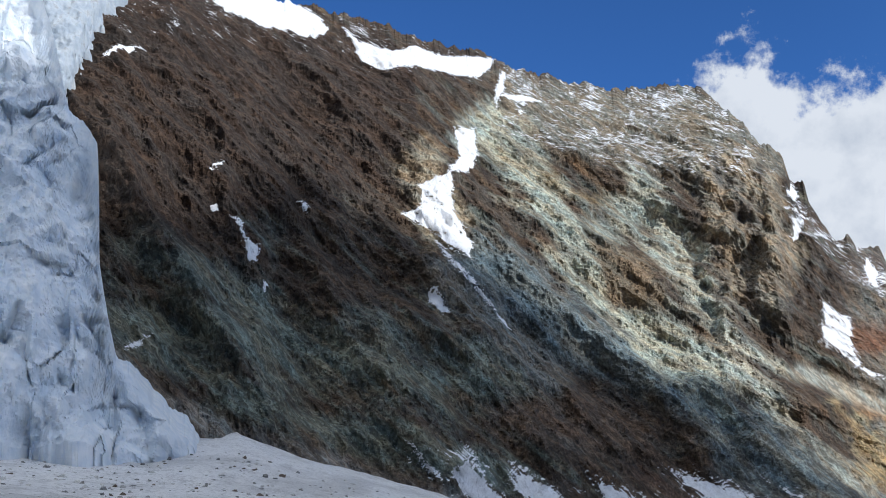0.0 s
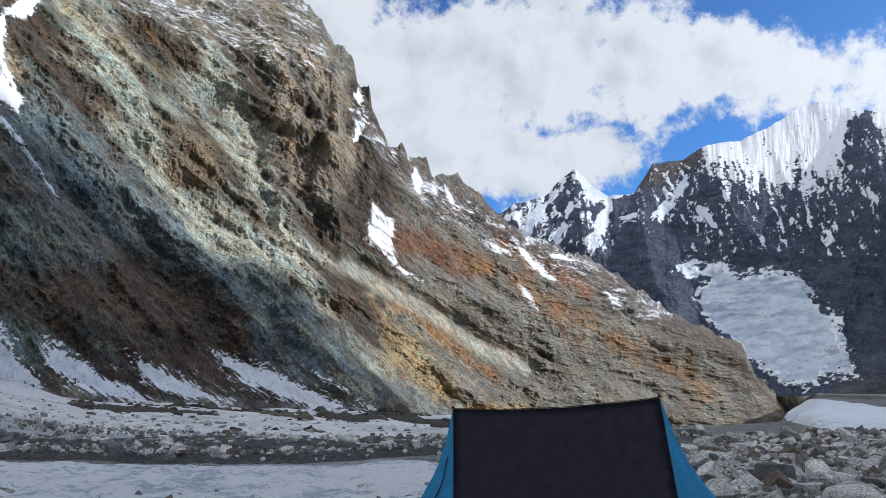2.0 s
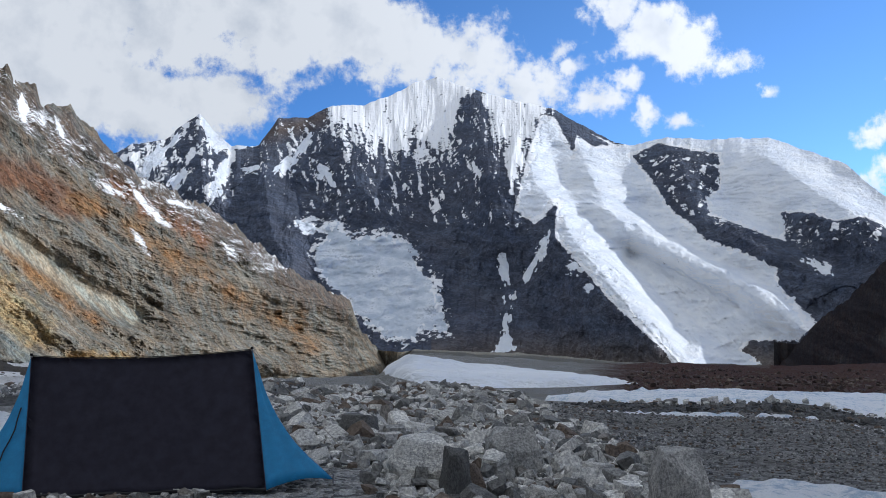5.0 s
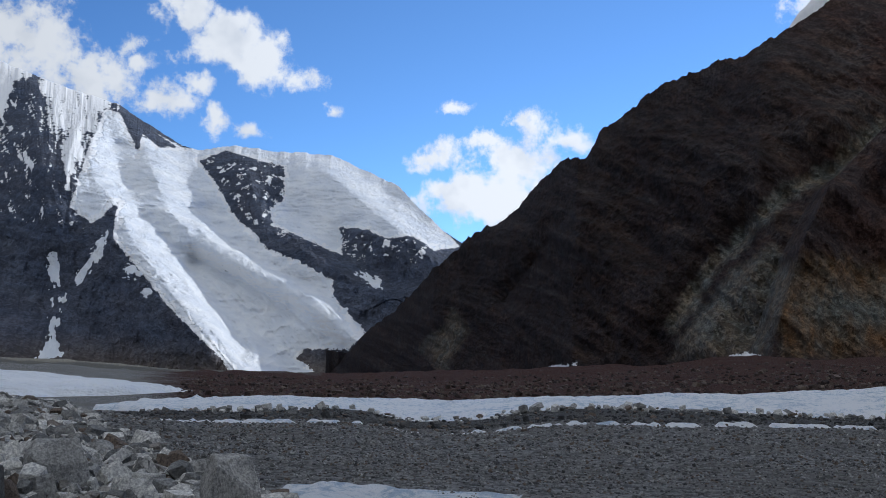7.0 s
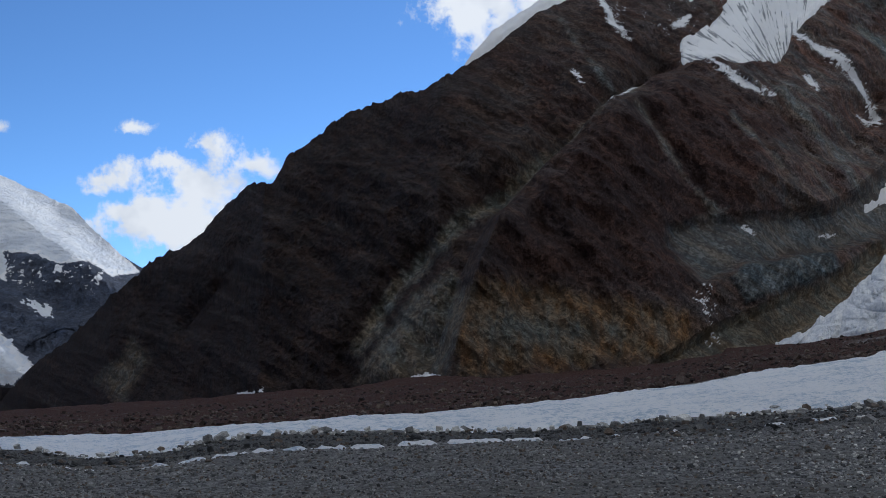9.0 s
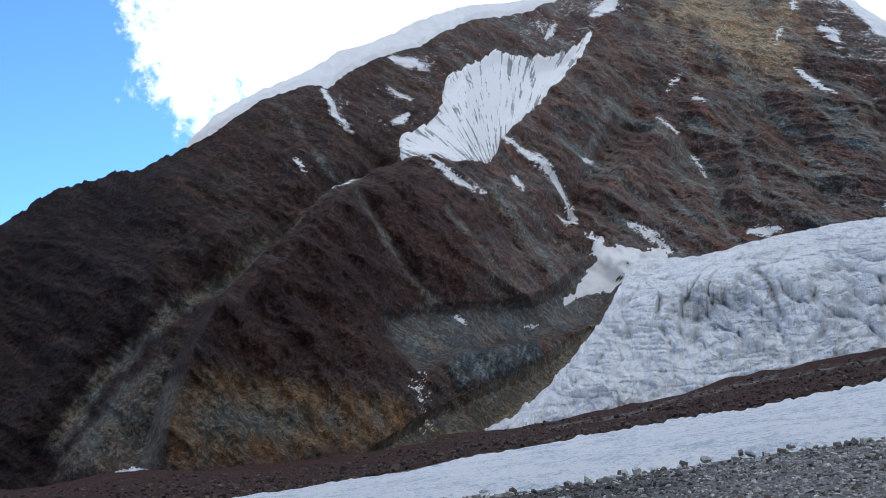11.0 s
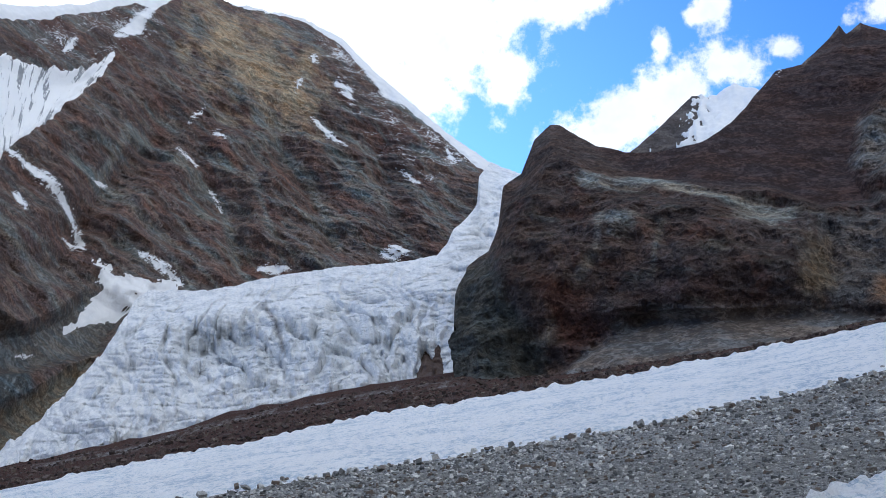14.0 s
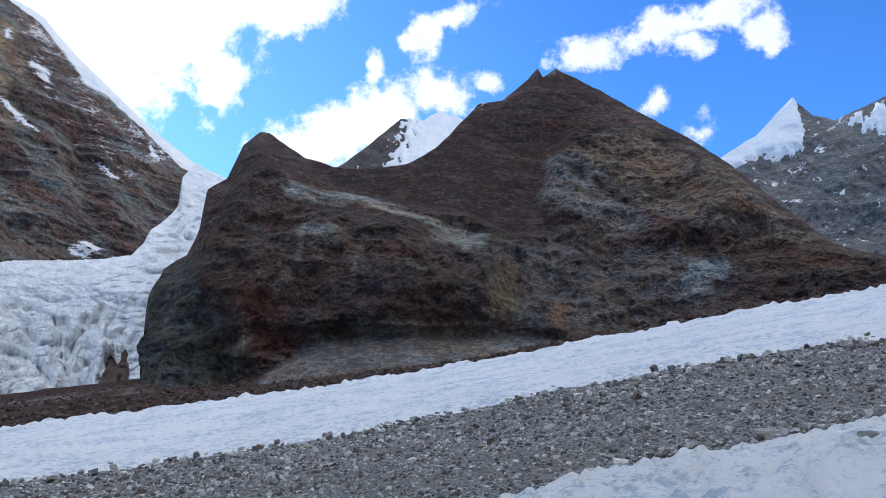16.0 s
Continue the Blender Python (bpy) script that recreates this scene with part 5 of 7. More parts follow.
BOWL_EDGE = [(109.8, 21.7), (111.9, 21.0), (114.1, 21.2), (115.5, 22.2), (114.6, 20.9), (112.9, 19.3), (111.3, 17.9), (110.0, 16.9), (109.4, 15.7), (107.4, 15.7), (105.2, 16.0), (104.2, 15.9), (104.1, 17.0), (106.0, 18.0), (106.6, 18.9), (107.0, 20.4)]


# beside the icefall: a slope of scree, a scarp above it and a shelf of rubble
SCREE = [(102.1, -0.7), (105.4, 1.3), (109.5, 3.1), (111.1, 3.6), (113.9, 5.5), (115.2, 6.3), (114.2, 4.6), (112.3, 2.6), (109.4, 0.4), (108.2, -0.7)]
SCARP = [(106.6, 4.0), (107.3, 4.7), (111.8, 5.4), (112.2, 4.4), (110.5, 3.7), (107.4, 2.7)]
SHELF = [(103.2, 6.9), (105.3, 7.4), (111.6, 7.6), (113.2, 8.4), (114.8, 9.9), (117.0, 8.6), (115.3, 6.2), (111.7, 5.4), (107.3, 4.8), (105.2, 3.7), (103.0, 5.7)]


def rough_dark(X, Z, V, A, E):
    a = radians(-32)
    p, q = X * math.cos(a) + Z * math.sin(a), -X * math.sin(a) + Z * math.cos(a)
    d = 30 * fbm(p / 240, q / 110, 1.0, 5, 0.55, True) + 44 * rugged(p / 210, q / 90, 1, 4, 0.5) + 4 * facets(p / 40, q / 24, 2)
    d += 30 * rugged(p / 120, q / 60, 2, 7, 0.6) + 14 * rugged(X / 34, Z / 40, 5, 6, 0.64)
    d += 26 * fbm((X - 0.5 * Z) / 75, (Z + 0.5 * X) / 420, 33.0, 4, 0.5, True) * np.clip((A - 104) / 6, 0, 1)
    crest = np.array(SPUR)[::-1]
    side = A - np.interp(E, crest[:, 1], crest[:, 0])
    body = np.where(side > -1.0, np.exp(-np.clip(side, 0, 50) / 9.0), 0) * np.clip((side + 1.0) / 1.0, 0, 1)
    d += 85 * body * np.clip((16.5 - E) / 3, 0, 1)
    for pts, w, k in (([(103.0, 16.2), (101.4, 14.8), (98.9, 12.8), (96.5, 10.9), (94.6, 9.2), (92.0, 7.7), (89.7, 5.7), (87.5, 3.1), (85.6, 0.1)], 1.6, 22), ([(118, 18.5), (115, 15), (113, 11)], 1.5, 25), ([(120.5, 17), (122.3, 14), (123, 11)], 1.2, 18), ([(125.2, 18), (127.0, 15), (128.3, 12)], 1.2, 18), ([(79.5, 6), (76, 1)], 0.9, 12), ([(107, 15), (109.5, 12.5), (112, 9)], 1.2, 20), ([(102, 12.8), (105, 9)], 0.8, 10), ([(131, 18), (132, 14)], 1.0, 12)):
        d -= 1.7 * k * np.clip(stroke(A, E, pts, w * 1.2) / (w * 1.2), 0, 1) ** 1.2
    bowl = np.clip(area(A, E, BOWL_EDGE) / 0.8 + 0.4, 0, 1)
    d *= 1 - 0.7 * np.clip(np.maximum(area(A, E, SCREE), area(A, E, SHELF)) / 0.5 + 0.3, 0, 1)
    d += 14 * np.clip(area(A, E, SCARP) / 0.4 + 0.5, 0, 1)
    return d * np.clip((A - 65.5) / 5, 0.05, 1) * (1 - 0.8 * bowl)


DARK_TOP = line([(62, -3.8), (66.2, -3.5), (68.0, -1.2), (69.9, 0.4), (71.2, 1.9), (73.1, 3.9), (74.3, 4.9), (76.3, 6.0), (77.8, 7.9), (79.1, 9.2), (80.6, 9.5), (81.3, 10.9), (82.8, 11.9), (83.7, 12.8), (84.9, 13.6), (86.7, 14.1), (87.6, 14.7), (89.3, 14.9), (90.1, 15.5), (91.5, 16.3), (93.3, 18.15), (95.6, 19.5), (98.4, 20.7), (100.2, 21.85), (102.8, 22.6), (105.1, 23.7), (108.2, 24.5), (111.3, 24.65), (114.1, 25.15), (117.3, 26.2), (119.4, 26.75), (120.3, 26.85), (121.0, 26.4), (122.1, 25.95), (124.3, 25.6), (126.7, 25.2), (129, 24.1), (130.8, 22.4), (132.9, 20.65), (135.2, 18.7), (137.5, 17.05), (139.3, 16.2), (144, 14.0)])
DARK = slope_sheet(np.arange(66, 144, 0.095), lambda a: DARK_FOOT(a) - 0.3, DARK_R, lambda a: DARK_TOP(a) + np.clip((93.5 - a) / 3, 0, 1) * 0.5 * fbm(a * 1.7, a * 0 + 9, 3, 6, 0.7), line([(64, 0.9), (90, 0.95), (118, 1.0), (144, 0.95)]), 330, rough_dark, 0.22, 1.08, cling=0.4)


STREAKS = (([(99.4, 19.8), (100.1, 18.4), (101.2, 17.4)], 0.24), ([(103.6, 17.9), (104.5, 18.6)], 0.3), ([(105.5, 15.7), (107.2, 14.5), (109.0, 13.4)], 0.26), ([(110.3, 16.7), (112.0, 15.5), (113.2, 14.4), (113.9, 13.1), (114.3, 12.3)], 0.3), ([(110.7, 14.5), (111.3, 13.7)], 0.25), ([(113.3, 12.6), (114.4, 11.9)], 0.2), ([(117.6, 25.0), (116.8, 24.2), (115.8, 23.4)], 0.5), ([(103.5, 21.7), (104.9, 21.3), (105.7, 20.9)], 0.3), ([(103.2, 20.1), (104.7, 19.3)], 0.16), ([(128.6, 21.6), (129.5, 20.6)], 0.42), ([(127.1, 19.6), (129.1, 17.8)], 0.2), ([(129.5, 23.3), (131.4, 21.2), (133.6, 20.0), (135.2, 18.6)], 0.25), ([(132.1, 16.5), (133.4, 15.5)], 0.18), ([(135.1, 17.7), (135.6, 16.8)], 0.2), ([(119.3, 17.6), (120.4, 16.8)], 0.16), ([(121.1, 15.8), (121.8, 14.5)], 0.16), ([(119.9, 18.9), (120.8, 19.8)], 0.15), ([(112.9, 22.4), (113.5, 23.1)], 0.25), ([(117.4, 11.6), (119.7, 10.1)], 0.28), ([(114.7, 15.7), (115.4, 15.6)], 0.2), ([(127.1, 22.7), (127.4, 22.6)], 0.3), ([(126.1, 20.8), (126.5, 21.6)], 0.18), ([(121.3, 18.5), (122.0, 18.0)], 0.15), ([(97.8, 15.7), (98.4, 15.0)], 0.18), ([(99.9, 13.3), (101.4, 14.5)], 0.12), ([(111.0, 6.3), (112.0, 6.3)], 0.13), ([(107.2, 6.9), (107.8, 6.6)], 0.15), ([(124.0, 10.9), (125.7, 10.9)], 0.3), ([(131.2, 11.6), (132.5, 11.5)], 0.4), ([(78.1, -2.8), (80.2, -2.3)], 0.2), ([(88.7, -1.5), (90.2, -1.4)], 0.14))


def dark_mountain():
    A, E = DARK.A, DARK.E
    g = coat(A, E, (0.09, 0.06, 0.051), (0.175, 0.127, 0.106), 13, 0.25, 1.0, -32.0)
    n1, n2, n3 = fbm(A * 0.4, E * 0.4, 13, 5, 0.6), bands(A, E, 17, 0.25, 1.3, -32.0), fbm(A * 0.8, E * 0.8, 19, 6, 0.65)
    face = np.clip((A - 104) / 8, 0, 1) * np.clip((E - 7) / 4, 0, 1)
    lay(g, (1.8 * n1 + 0.25) * 0.8, (0.125, 0.062, 0.050))
    # rock painted darker below bearing 95, where the mountain stands backlit
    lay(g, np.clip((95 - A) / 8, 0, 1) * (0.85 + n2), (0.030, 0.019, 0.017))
    lay(g, face * (2.6 * n2 - 0.02), (0.20, 0.205, 0.185))
    lay(g, face * (2.4 * bands(A, E, 57, 0.25, 1.2, -32.0) - 0.15), (0.17, 0.095, 0.075))
    for seed, su, sw, c in ((91, 0.16, 2.2, (0.25, 0.24, 0.21)), (93, 0.2, 2.6, (0.075, 0.042, 0.036)), (95, 0.16, 1.9, (0.20, 0.105, 0.08))):
        lay(g, np.clip((A - 101) / 6, 0, 1) * np.clip((E - 4) / 4, 0, 1) * (2.6 * bands(A, E, seed, su, sw, -50.0) - 0.22) * 0.8, c)
        lay(g, np.clip((103 - A) / 6, 0, 1) * (2.4 * bands(A, E, seed + 1, su, sw, -22.0) - 0.4) * 0.22, c)
    lay(g, area(A, E, [(104, 16), (97.4, 11.1), (93, 6.3), (91.7, 3.5), (104, 2.5), (108, 7), (110, 12)]) / 1.5 + 0.2 + n3, (0.085, 0.047, 0.039))
    # more of the backlit darkening, painted in below bearing 112
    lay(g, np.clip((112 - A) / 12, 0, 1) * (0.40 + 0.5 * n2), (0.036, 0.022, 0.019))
    cliff = area(A, E, [(91.7, 3.4), (95.0, 3.6), (99, 3.0), (104.3, 2.2), (104.6, 0.0), (98.2, -0.9), (91.7, -1.4), (90.5, 0.5)])
    lay(g, (cliff / 0.8 + 0.4 + 1.6 * n3) * 0.85, (0.15, 0.10, 0.062))
    lay(g, (cliff / 0.8 + 2.4 * fbm(A * 1.4, E * 0.4, 83, 5, 0.6)) * 0.7, (0.235, 0.125, 0.058))
    lay(g, (cliff / 0.8 + 2.6 * fbm(A * 1.6, E * 0.4, 87, 5, 0.6) - 0.3) * 0.4, (0.16, 0.145, 0.12))
    lay(g, (area(A, E, [(119.8, 27), (123.0, 26), (124.7, 24.6), (128.3, 22.9), (127.5, 18.0), (122.9, 19.6), (119.6, 22)]) / 2.0 + 0.1 + 2.0 * n3) * 0.8, (0.37, 0.265, 0.17))
    gully = (0.21, 0.19, 0.165)
    for pts, w in (([(116.7, 18.4), (115.0, 15.8), (117.4, 13.5), (120.1, 11.6)], 0.4), ([(121.9, 21.9), (125.2, 17.9), (126.8, 16.3), (128.6, 12.0)], 0.5), ([(119.4, 17.1), (121.8, 14.8), (122.7, 11.5)], 0.5), ([(101.5, 13.2), (104, 9.5), (106, 7.5)], 0.3), ([(97.2, 18.5), (99.5, 15.4), (101.4, 13.8)], 0.3), ([(106.8, 12.5), (109.4, 9.6)], 0.3), ([(109.5, 13.6), (112.2, 10.4), (113.2, 8.6)], 0.4), ([(123.5, 16.5), (124.6, 13), (125.4, 11.2)], 0.3), ([(130.2, 17), (131.6, 13.5)], 0.3)):
        lay(g, (stroke(A, E, pts, w * 0.8) / 0.2 + 2.2 * n3) * 0.55, gully)
    lay(g, (area(A, E, [(85.5, -1.8), (88.6, 3.2), (91.0, 4.4), (91.8, 2.6), (90.6, -1.3)]) / 0.5 + 0.6 + 1.2 * n3) * 0.85, (0.20, 0.165, 0.13))
    lay(g, (area(A, E, [(71.4, -1.8), (73.2, 0.3), (74.2, -0.5), (72.7, -3.1)]) / 0.5 + 0.5 + n3) * 0.7, (0.17, 0.135, 0.10))
    for pts, w in (([(101.4, 14.8), (98.9, 12.8), (96.5, 10.9), (94.6, 9.2), (92.0, 7.7), (89.7, 5.7), (87.5, 3.1), (85.6, 0.1)], 0.62),):
        lay(g, (stroke(A, E, pts, w) / w * 1.4 + 1.8 * n3) * 0.85, (0.25, 0.215, 0.17))
    lay(g, (area(A, E, SHELF) / 0.6 + 0.4 + 1.2 * n3) * 0.85, (0.125, 0.112, 0.102))
    lay(g, (area(A, E, SHELF) / 0.6 + 2.2 * bands(A, E, 63, 0.3, 1.6, 20.0)) * 0.5, (0.165, 0.15, 0.135))
    lay(g, (area(A, E, SCREE) / 0.4 + 0.6 + 0.8 * n3) * 0.9, (0.25, 0.20, 0.145))
    lay(g, (area(A, E, SCREE) / 0.4 + 2.4 * bands(A, E, 67, 0.3, 2.2, 40.0) - 0.2) * 0.5, (0.16, 0.13, 0.098))
    flute = fbm(A * 5 - E * 1.2, E * 0.9, 71, 4, 0.6)
    lay(g, area(A, E, SCARP) / 0.25 + 0.6 + 0.8 * n3, (0.085, 0.087, 0.085))
    lay(g, np.clip(area(A, E, SCARP) / 0.2 + 0.3, 0, 1) * (3.0 * flute + 0.1), (0.20, 0.20, 0.195))
    snow = (0.30 + 0.7 * n3) * np.clip(area(A, E, [(127, 25), (129, 24), (137, 17), (134, 15), (129, 19.5)]) / 1.0 + 0.5, 0, 1)
    snow = np.maximum(snow, (0.26 + 0.7 * n3) * np.clip(area(A, E, [(110.5, 24.5), (118, 26), (118.5, 24), (114.5, 21.2), (111.5, 21.2)]) / 0.8 + 0.5, 0, 1))
    snow = np.maximum(snow, (0.12 + 0.6 * n3) * np.clip(area(A, E, [(99, 19.5), (109, 23), (106, 17), (103, 15.5)]) / 0.8 + 0.5, 0, 1))
    for pts, w in STREAKS:
        m = stroke(A, E, pts, w, 0.5)
        snow = np.maximum(snow, np.clip(0.46 + 2.4 * m, 0, 1.2) * (m > -0.3))
    m = stroke(A, E, [(105.1, 3.0), (105.3, 2.0), (105.4, 0.9)], 0.7)
    snow = np.maximum(snow, np.clip(0.18 + 0.3 * m + 0.9 * fbm(A * 6, E * 6, 99, 4, 0.7), 0, 0.9) * (m > 0))
    g[..., 3] = snow
    # colours dimmed again below bearing 110, for the same backlighting
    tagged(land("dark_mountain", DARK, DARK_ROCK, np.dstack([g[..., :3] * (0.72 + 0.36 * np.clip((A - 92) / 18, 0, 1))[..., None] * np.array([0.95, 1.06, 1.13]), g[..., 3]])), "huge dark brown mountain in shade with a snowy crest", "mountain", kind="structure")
    patch(DARK, BOWL_EDGE, name="ice_bowl", label="fluted white hanging ice bowl below the crest", h=4.0, wob=0.22, freq=1.8, stretch=(1.8, 0.9), mat=BOWL, hollow=0.03, grow=0.15)
    cap = np.minimum(E - line([(91, 16.4), (91.6, 16.25), (93.4, 17.35), (95.7, 19.0), (98.4, 20.0), (99.7, 19.9), (101.3, 21.1), (102.9, 21.7), (105.2, 22.3), (106.5, 23.05), (108.6, 23.7), (110.7, 23.75), (112.8, 24.35), (115.2, 24.95), (116.8, 25.4), (117.8, 25.0), (119.2, 25.8), (120.5, 26.6), (121, 27.5), (122.3, 25.75), (124, 25.5), (126.7, 25.0), (128.8, 23.7), (130.8, 21.8), (132.9, 20.1), (135.2, 18.2), (137, 16.4), (139, 15.6)])(A), A * 0 + 2)
    cap = cap + 0.22 * fbm(A * 2, E * 3, 2, 5, 0.6) - 0.03
    cover("summit_snow", DARK, cap, 4.0, SNOW, "thick white snow cornice along the mountain crest", "snow", kind="structure", soft=0.25)
    for pts, w in STREAKS:
        patch(DARK, pts, w * 0.6, wob=0.12, h=0.35, soft=0.06, hollow=0.03, grow=-0.05)
    patch(DARK, [(114.6, 11.5), (116.1, 10.5), (119.5, 9.9), (119.5, 8.9), (116.8, 8.6), (113.7, 7.6), (114.9, 8.9), (115.4, 9.7)], wob=0.2, h=1.6, label="grey-white snow fan between rock and icefall")


dark_mountain()
patch(DARK, [(105.1, 2.9), (105.3, 2.0), (105.3, 1.1)], 0.42, wob=0.55, freq=9.0, h=0.4, soft=0.05, grow=-0.42, name="frozen_waterfall", label="specks of white ice on an ochre cliff", category="ice", group="", hollow=0.2)


# ---- the icefall ----
def rough_fall(X, Z, V, A, E):
    w = 0.5 * fbm(X / 60, Z / 60, 8.0, 3)
    chute = np.clip((A - 133.8) / 1.2, 0, 1) * np.clip((E - 11) / 1, 0, 1)
    broken = np.clip(1.15 - V * 0.9 + 0.8 * fbm(X / 50, Z / 40, 21.0, 3), 0.25, 1)
    broken = np.maximum(broken, 0.8 * chute)
    pit = np.clip(1 - np.hypot((A - 121.6) / 2.6, (E - 6.9) / 1.3), 0, 1)
    serac = np.clip(area(A, E, [(119, 9), (133, 9.6), (134.5, 6), (133, 4.8), (124, 4.4), (118, 5)]) / 1.2 + 0.2, 0, 1)
    crack = np.clip(0.16 - np.abs(fbm(X / 13 + w * 3, Z / 34, 3.0, 3, 0.5)), 0, 1) / 0.16
    cross = np.clip(0.13 - np.abs(fbm(X / 40, Z / 8 + w * 3, 13.0, 3, 0.5)), 0, 1) / 0.13
    d = 22 * fbm(X / 90, Z / 60, 1.0, 3) + 5 * fbm(X / 22, Z / 24, 2.0, 4, 0.55) + broken * (10 * facets(X / 12, Z / 17, 1) + 6 * facets(X / 5.5, Z / 8, 2)) + 2.4 * facets(X / 2.6, Z / 3.6, 3)
    d += serac * (9 * facets(X / 8, Z / 26, 5) + 4 * facets(X / 3.6, Z / 13, 6))
    return d - (5.0 + 7 * serac) * crack - 2.5 * cross - 26 * pit


FALL_TOP = line([(107.6, -0.2), (108.3, 0.15), (111.4, 2.0), (113.7, 4.3), (115.5, 6.5), (116.7, 8.5), (117.2, 9.6), (117.9, 9.95), (121.1, 10.0), (124.4, 10.7), (128.1, 11.25), (132.4, 11.5), (134.3, 11.8), (134.9, 12.4), (135.3, 13.2), (136.2, 13.9), (136.8, 14.6), (137.0, 16.2), (137.7, 17.0), (139.4, 16.2), (139.9, 15.8), (142, 15.8)])
FALL = slope_sheet(np.arange(107.6, 142, 0.06), lambda a: FALL_FOOT(a) - 0.25, line([(107, 460), (116, 400), (142, 400)]), lambda a: FALL_TOP(a) + np.clip((119 - a) / 3, 0, 1) * (0.5 * fbm(a * 1.3, a * 0 + 4, 3, 5, 0.7)), line([(107, 0.55), (118, 0.55), (134, 0.5), (137, 0.5), (142, 0.5)]), 260, rough_fall, 0.22, 1.0, back=-0.02)


def paint_fall():
    A, E = FALL.A, FALL.E
    g = np.ones(A.shape + (4,))
    n1, n2 = fbm(A * 0.9, E * 1.2, 51, 6, 0.65), fbm(A * 2.4 + 0.8 * E, E * 0.8, 53, 5, 0.65)
    # the pit is painted grey, for its dirt and for the shading in it
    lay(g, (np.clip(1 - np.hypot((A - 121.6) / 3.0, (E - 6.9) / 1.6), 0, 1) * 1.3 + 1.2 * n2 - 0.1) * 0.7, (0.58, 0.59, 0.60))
    lay(g, (area(A, E, [(119, 9.2), (133, 9.6), (134, 6), (132, 4.6), (122, 3.6), (117.5, 5)]) / 2 + 2.0 * n2 - 0.2) * 0.5, (0.74, 0.77, 0.80))
    lay(g, (FALL_FOOT(A) + 0.2 + 0.3 * np.clip((A - 118) / 4, 0, 1) - E) * 2.6 + 1.6 * n1, (0.24, 0.215, 0.20))
    # grit along the curved cracks
    arc = fbm(np.hypot(A - 126, (E - 2) * 1.6) * 1.9, np.arctan2(E - 2, A - 126) * 2.5, 57, 5, 0.6)
    lay(g, (0.05 - np.abs(arc)) / 0.05 * np.clip((E - 5.5) / 2, 0, 1) * np.clip(0.5 + 2.0 * n1, 0, 1) * 0.75, (0.42, 0.42, 0.42))
    lay(g, (1.6 * n1 - 0.1) * 0.6, (0.86, 0.89, 0.92))
    lay(g, stroke(A, E, [(124.2, 9.3), (124.9, 8.2), (125.3, 6.8)], 0.3) / 0.3 + n2, (0.35, 0.34, 0.33))
    g[..., 3] = 0
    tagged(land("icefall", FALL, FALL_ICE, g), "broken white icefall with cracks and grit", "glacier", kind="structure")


paint_fall()
RUBBLE = stone_material("brown_rubble", (0.025, 0.015, 0.012), (0.085, 0.055, 0.043))
patch(FALL, [(132.7, 4.5), (133.2, 5.8), (133.5, 6.6), (133.8, 5.9), (134.2, 6.9), (134.4, 5.8), (134.4, 4.4)], name="rock_window", mat=RUBBLE, label="brown rock showing through the ice edge", category="rock", group="", h=2.4, wob=0.12, soft=0.2, hollow=0.04)


# ---- the red hill ----
RED_SLOPE = [(143.7, 17.6), (147.4, 17.2), (151.8, 18.2), (155, 20.9), (158.2, 22.6), (162.3, 20.7), (160.4, 18.6), (158.9, 16.8), (158.1, 14.9), (158.9, 12.5), (156, 12.4), (153.4, 13.8), (149.4, 14.6), (146, 15.4)]


def rough_hill(X, Z, V, A, E):
    p, q = X * 0.98 - Z * 0.2, Z * 0.98 + X * 0.2
    d = 12 * fbm(X / 80, Z / 70, 1.0, 4, 0.5, True) + 14 * rugged(p / 70, q / 44, 1, 4, 0.5) + 3 * facets(p / 19, q / 12, 2)
    d += 14 * rugged(p / 44, q / 30, 2, 6, 0.58) + 6 * rugged(X / 14, Z / 16, 5, 6, 0.64)
    d += 12 * fbm((X + 0.3 * Z) / 34, Z / 160, 31.0, 4, 0.5, True)
    smooth = np.clip(area(A, E, RED_SLOPE) / 0.8 + 0.4, 0, 1) * np.clip((20.5 - E) / 2.5, 0, 1)
    fan = np.clip(area(A, E, [(140.5, 4.0), (145.7, 7.3), (153.5, 7.1), (159.1, 6.6), (160, 5), (141, 3)]) / 0.5 + 0.3, 0, 1)
    buttress = np.clip(area(A, E, [(136, 5), (136.5, 11), (141, 18.5), (146, 15), (150, 13.6), (156, 11.5), (156, 7), (146, 6)]) / 2.0 + 0.2, 0, 1)
    return (d * (1 - 0.85 * smooth) + 22 * buttress * np.clip((E - 5) / 4, 0.2, 1)) * (1 - 0.8 * fan) + fan * 14 * np.clip((8.2 - E) / 2, 0, 1.6)


HILL_TOP = line([(135.0, 7.8), (135.35, 9.75), (136.0, 11.0), (137.4, 11.9), (138.0, 13.35), (138.4, 15.6), (139.5, 16.2), (140.4, 18.1), (141.4, 18.9), (142.0, 18.8), (144.0, 17.5), (145.7, 17.0), (147.4, 16.8), (150.1, 17.1), (151.8, 17.9), (152.9, 18.9), (154.6, 20.4), (156.0, 20.5), (157.6, 21.6), (158.2, 22.2), (158.5, 21.65), (159.3, 22.1), (161.8, 20.7), (164.3, 19.1), (166.7, 17.6), (168.9, 15.9), (171.4, 13.4), (173.9, 11.0), (176.5, 9.9), (186, 9.5)])
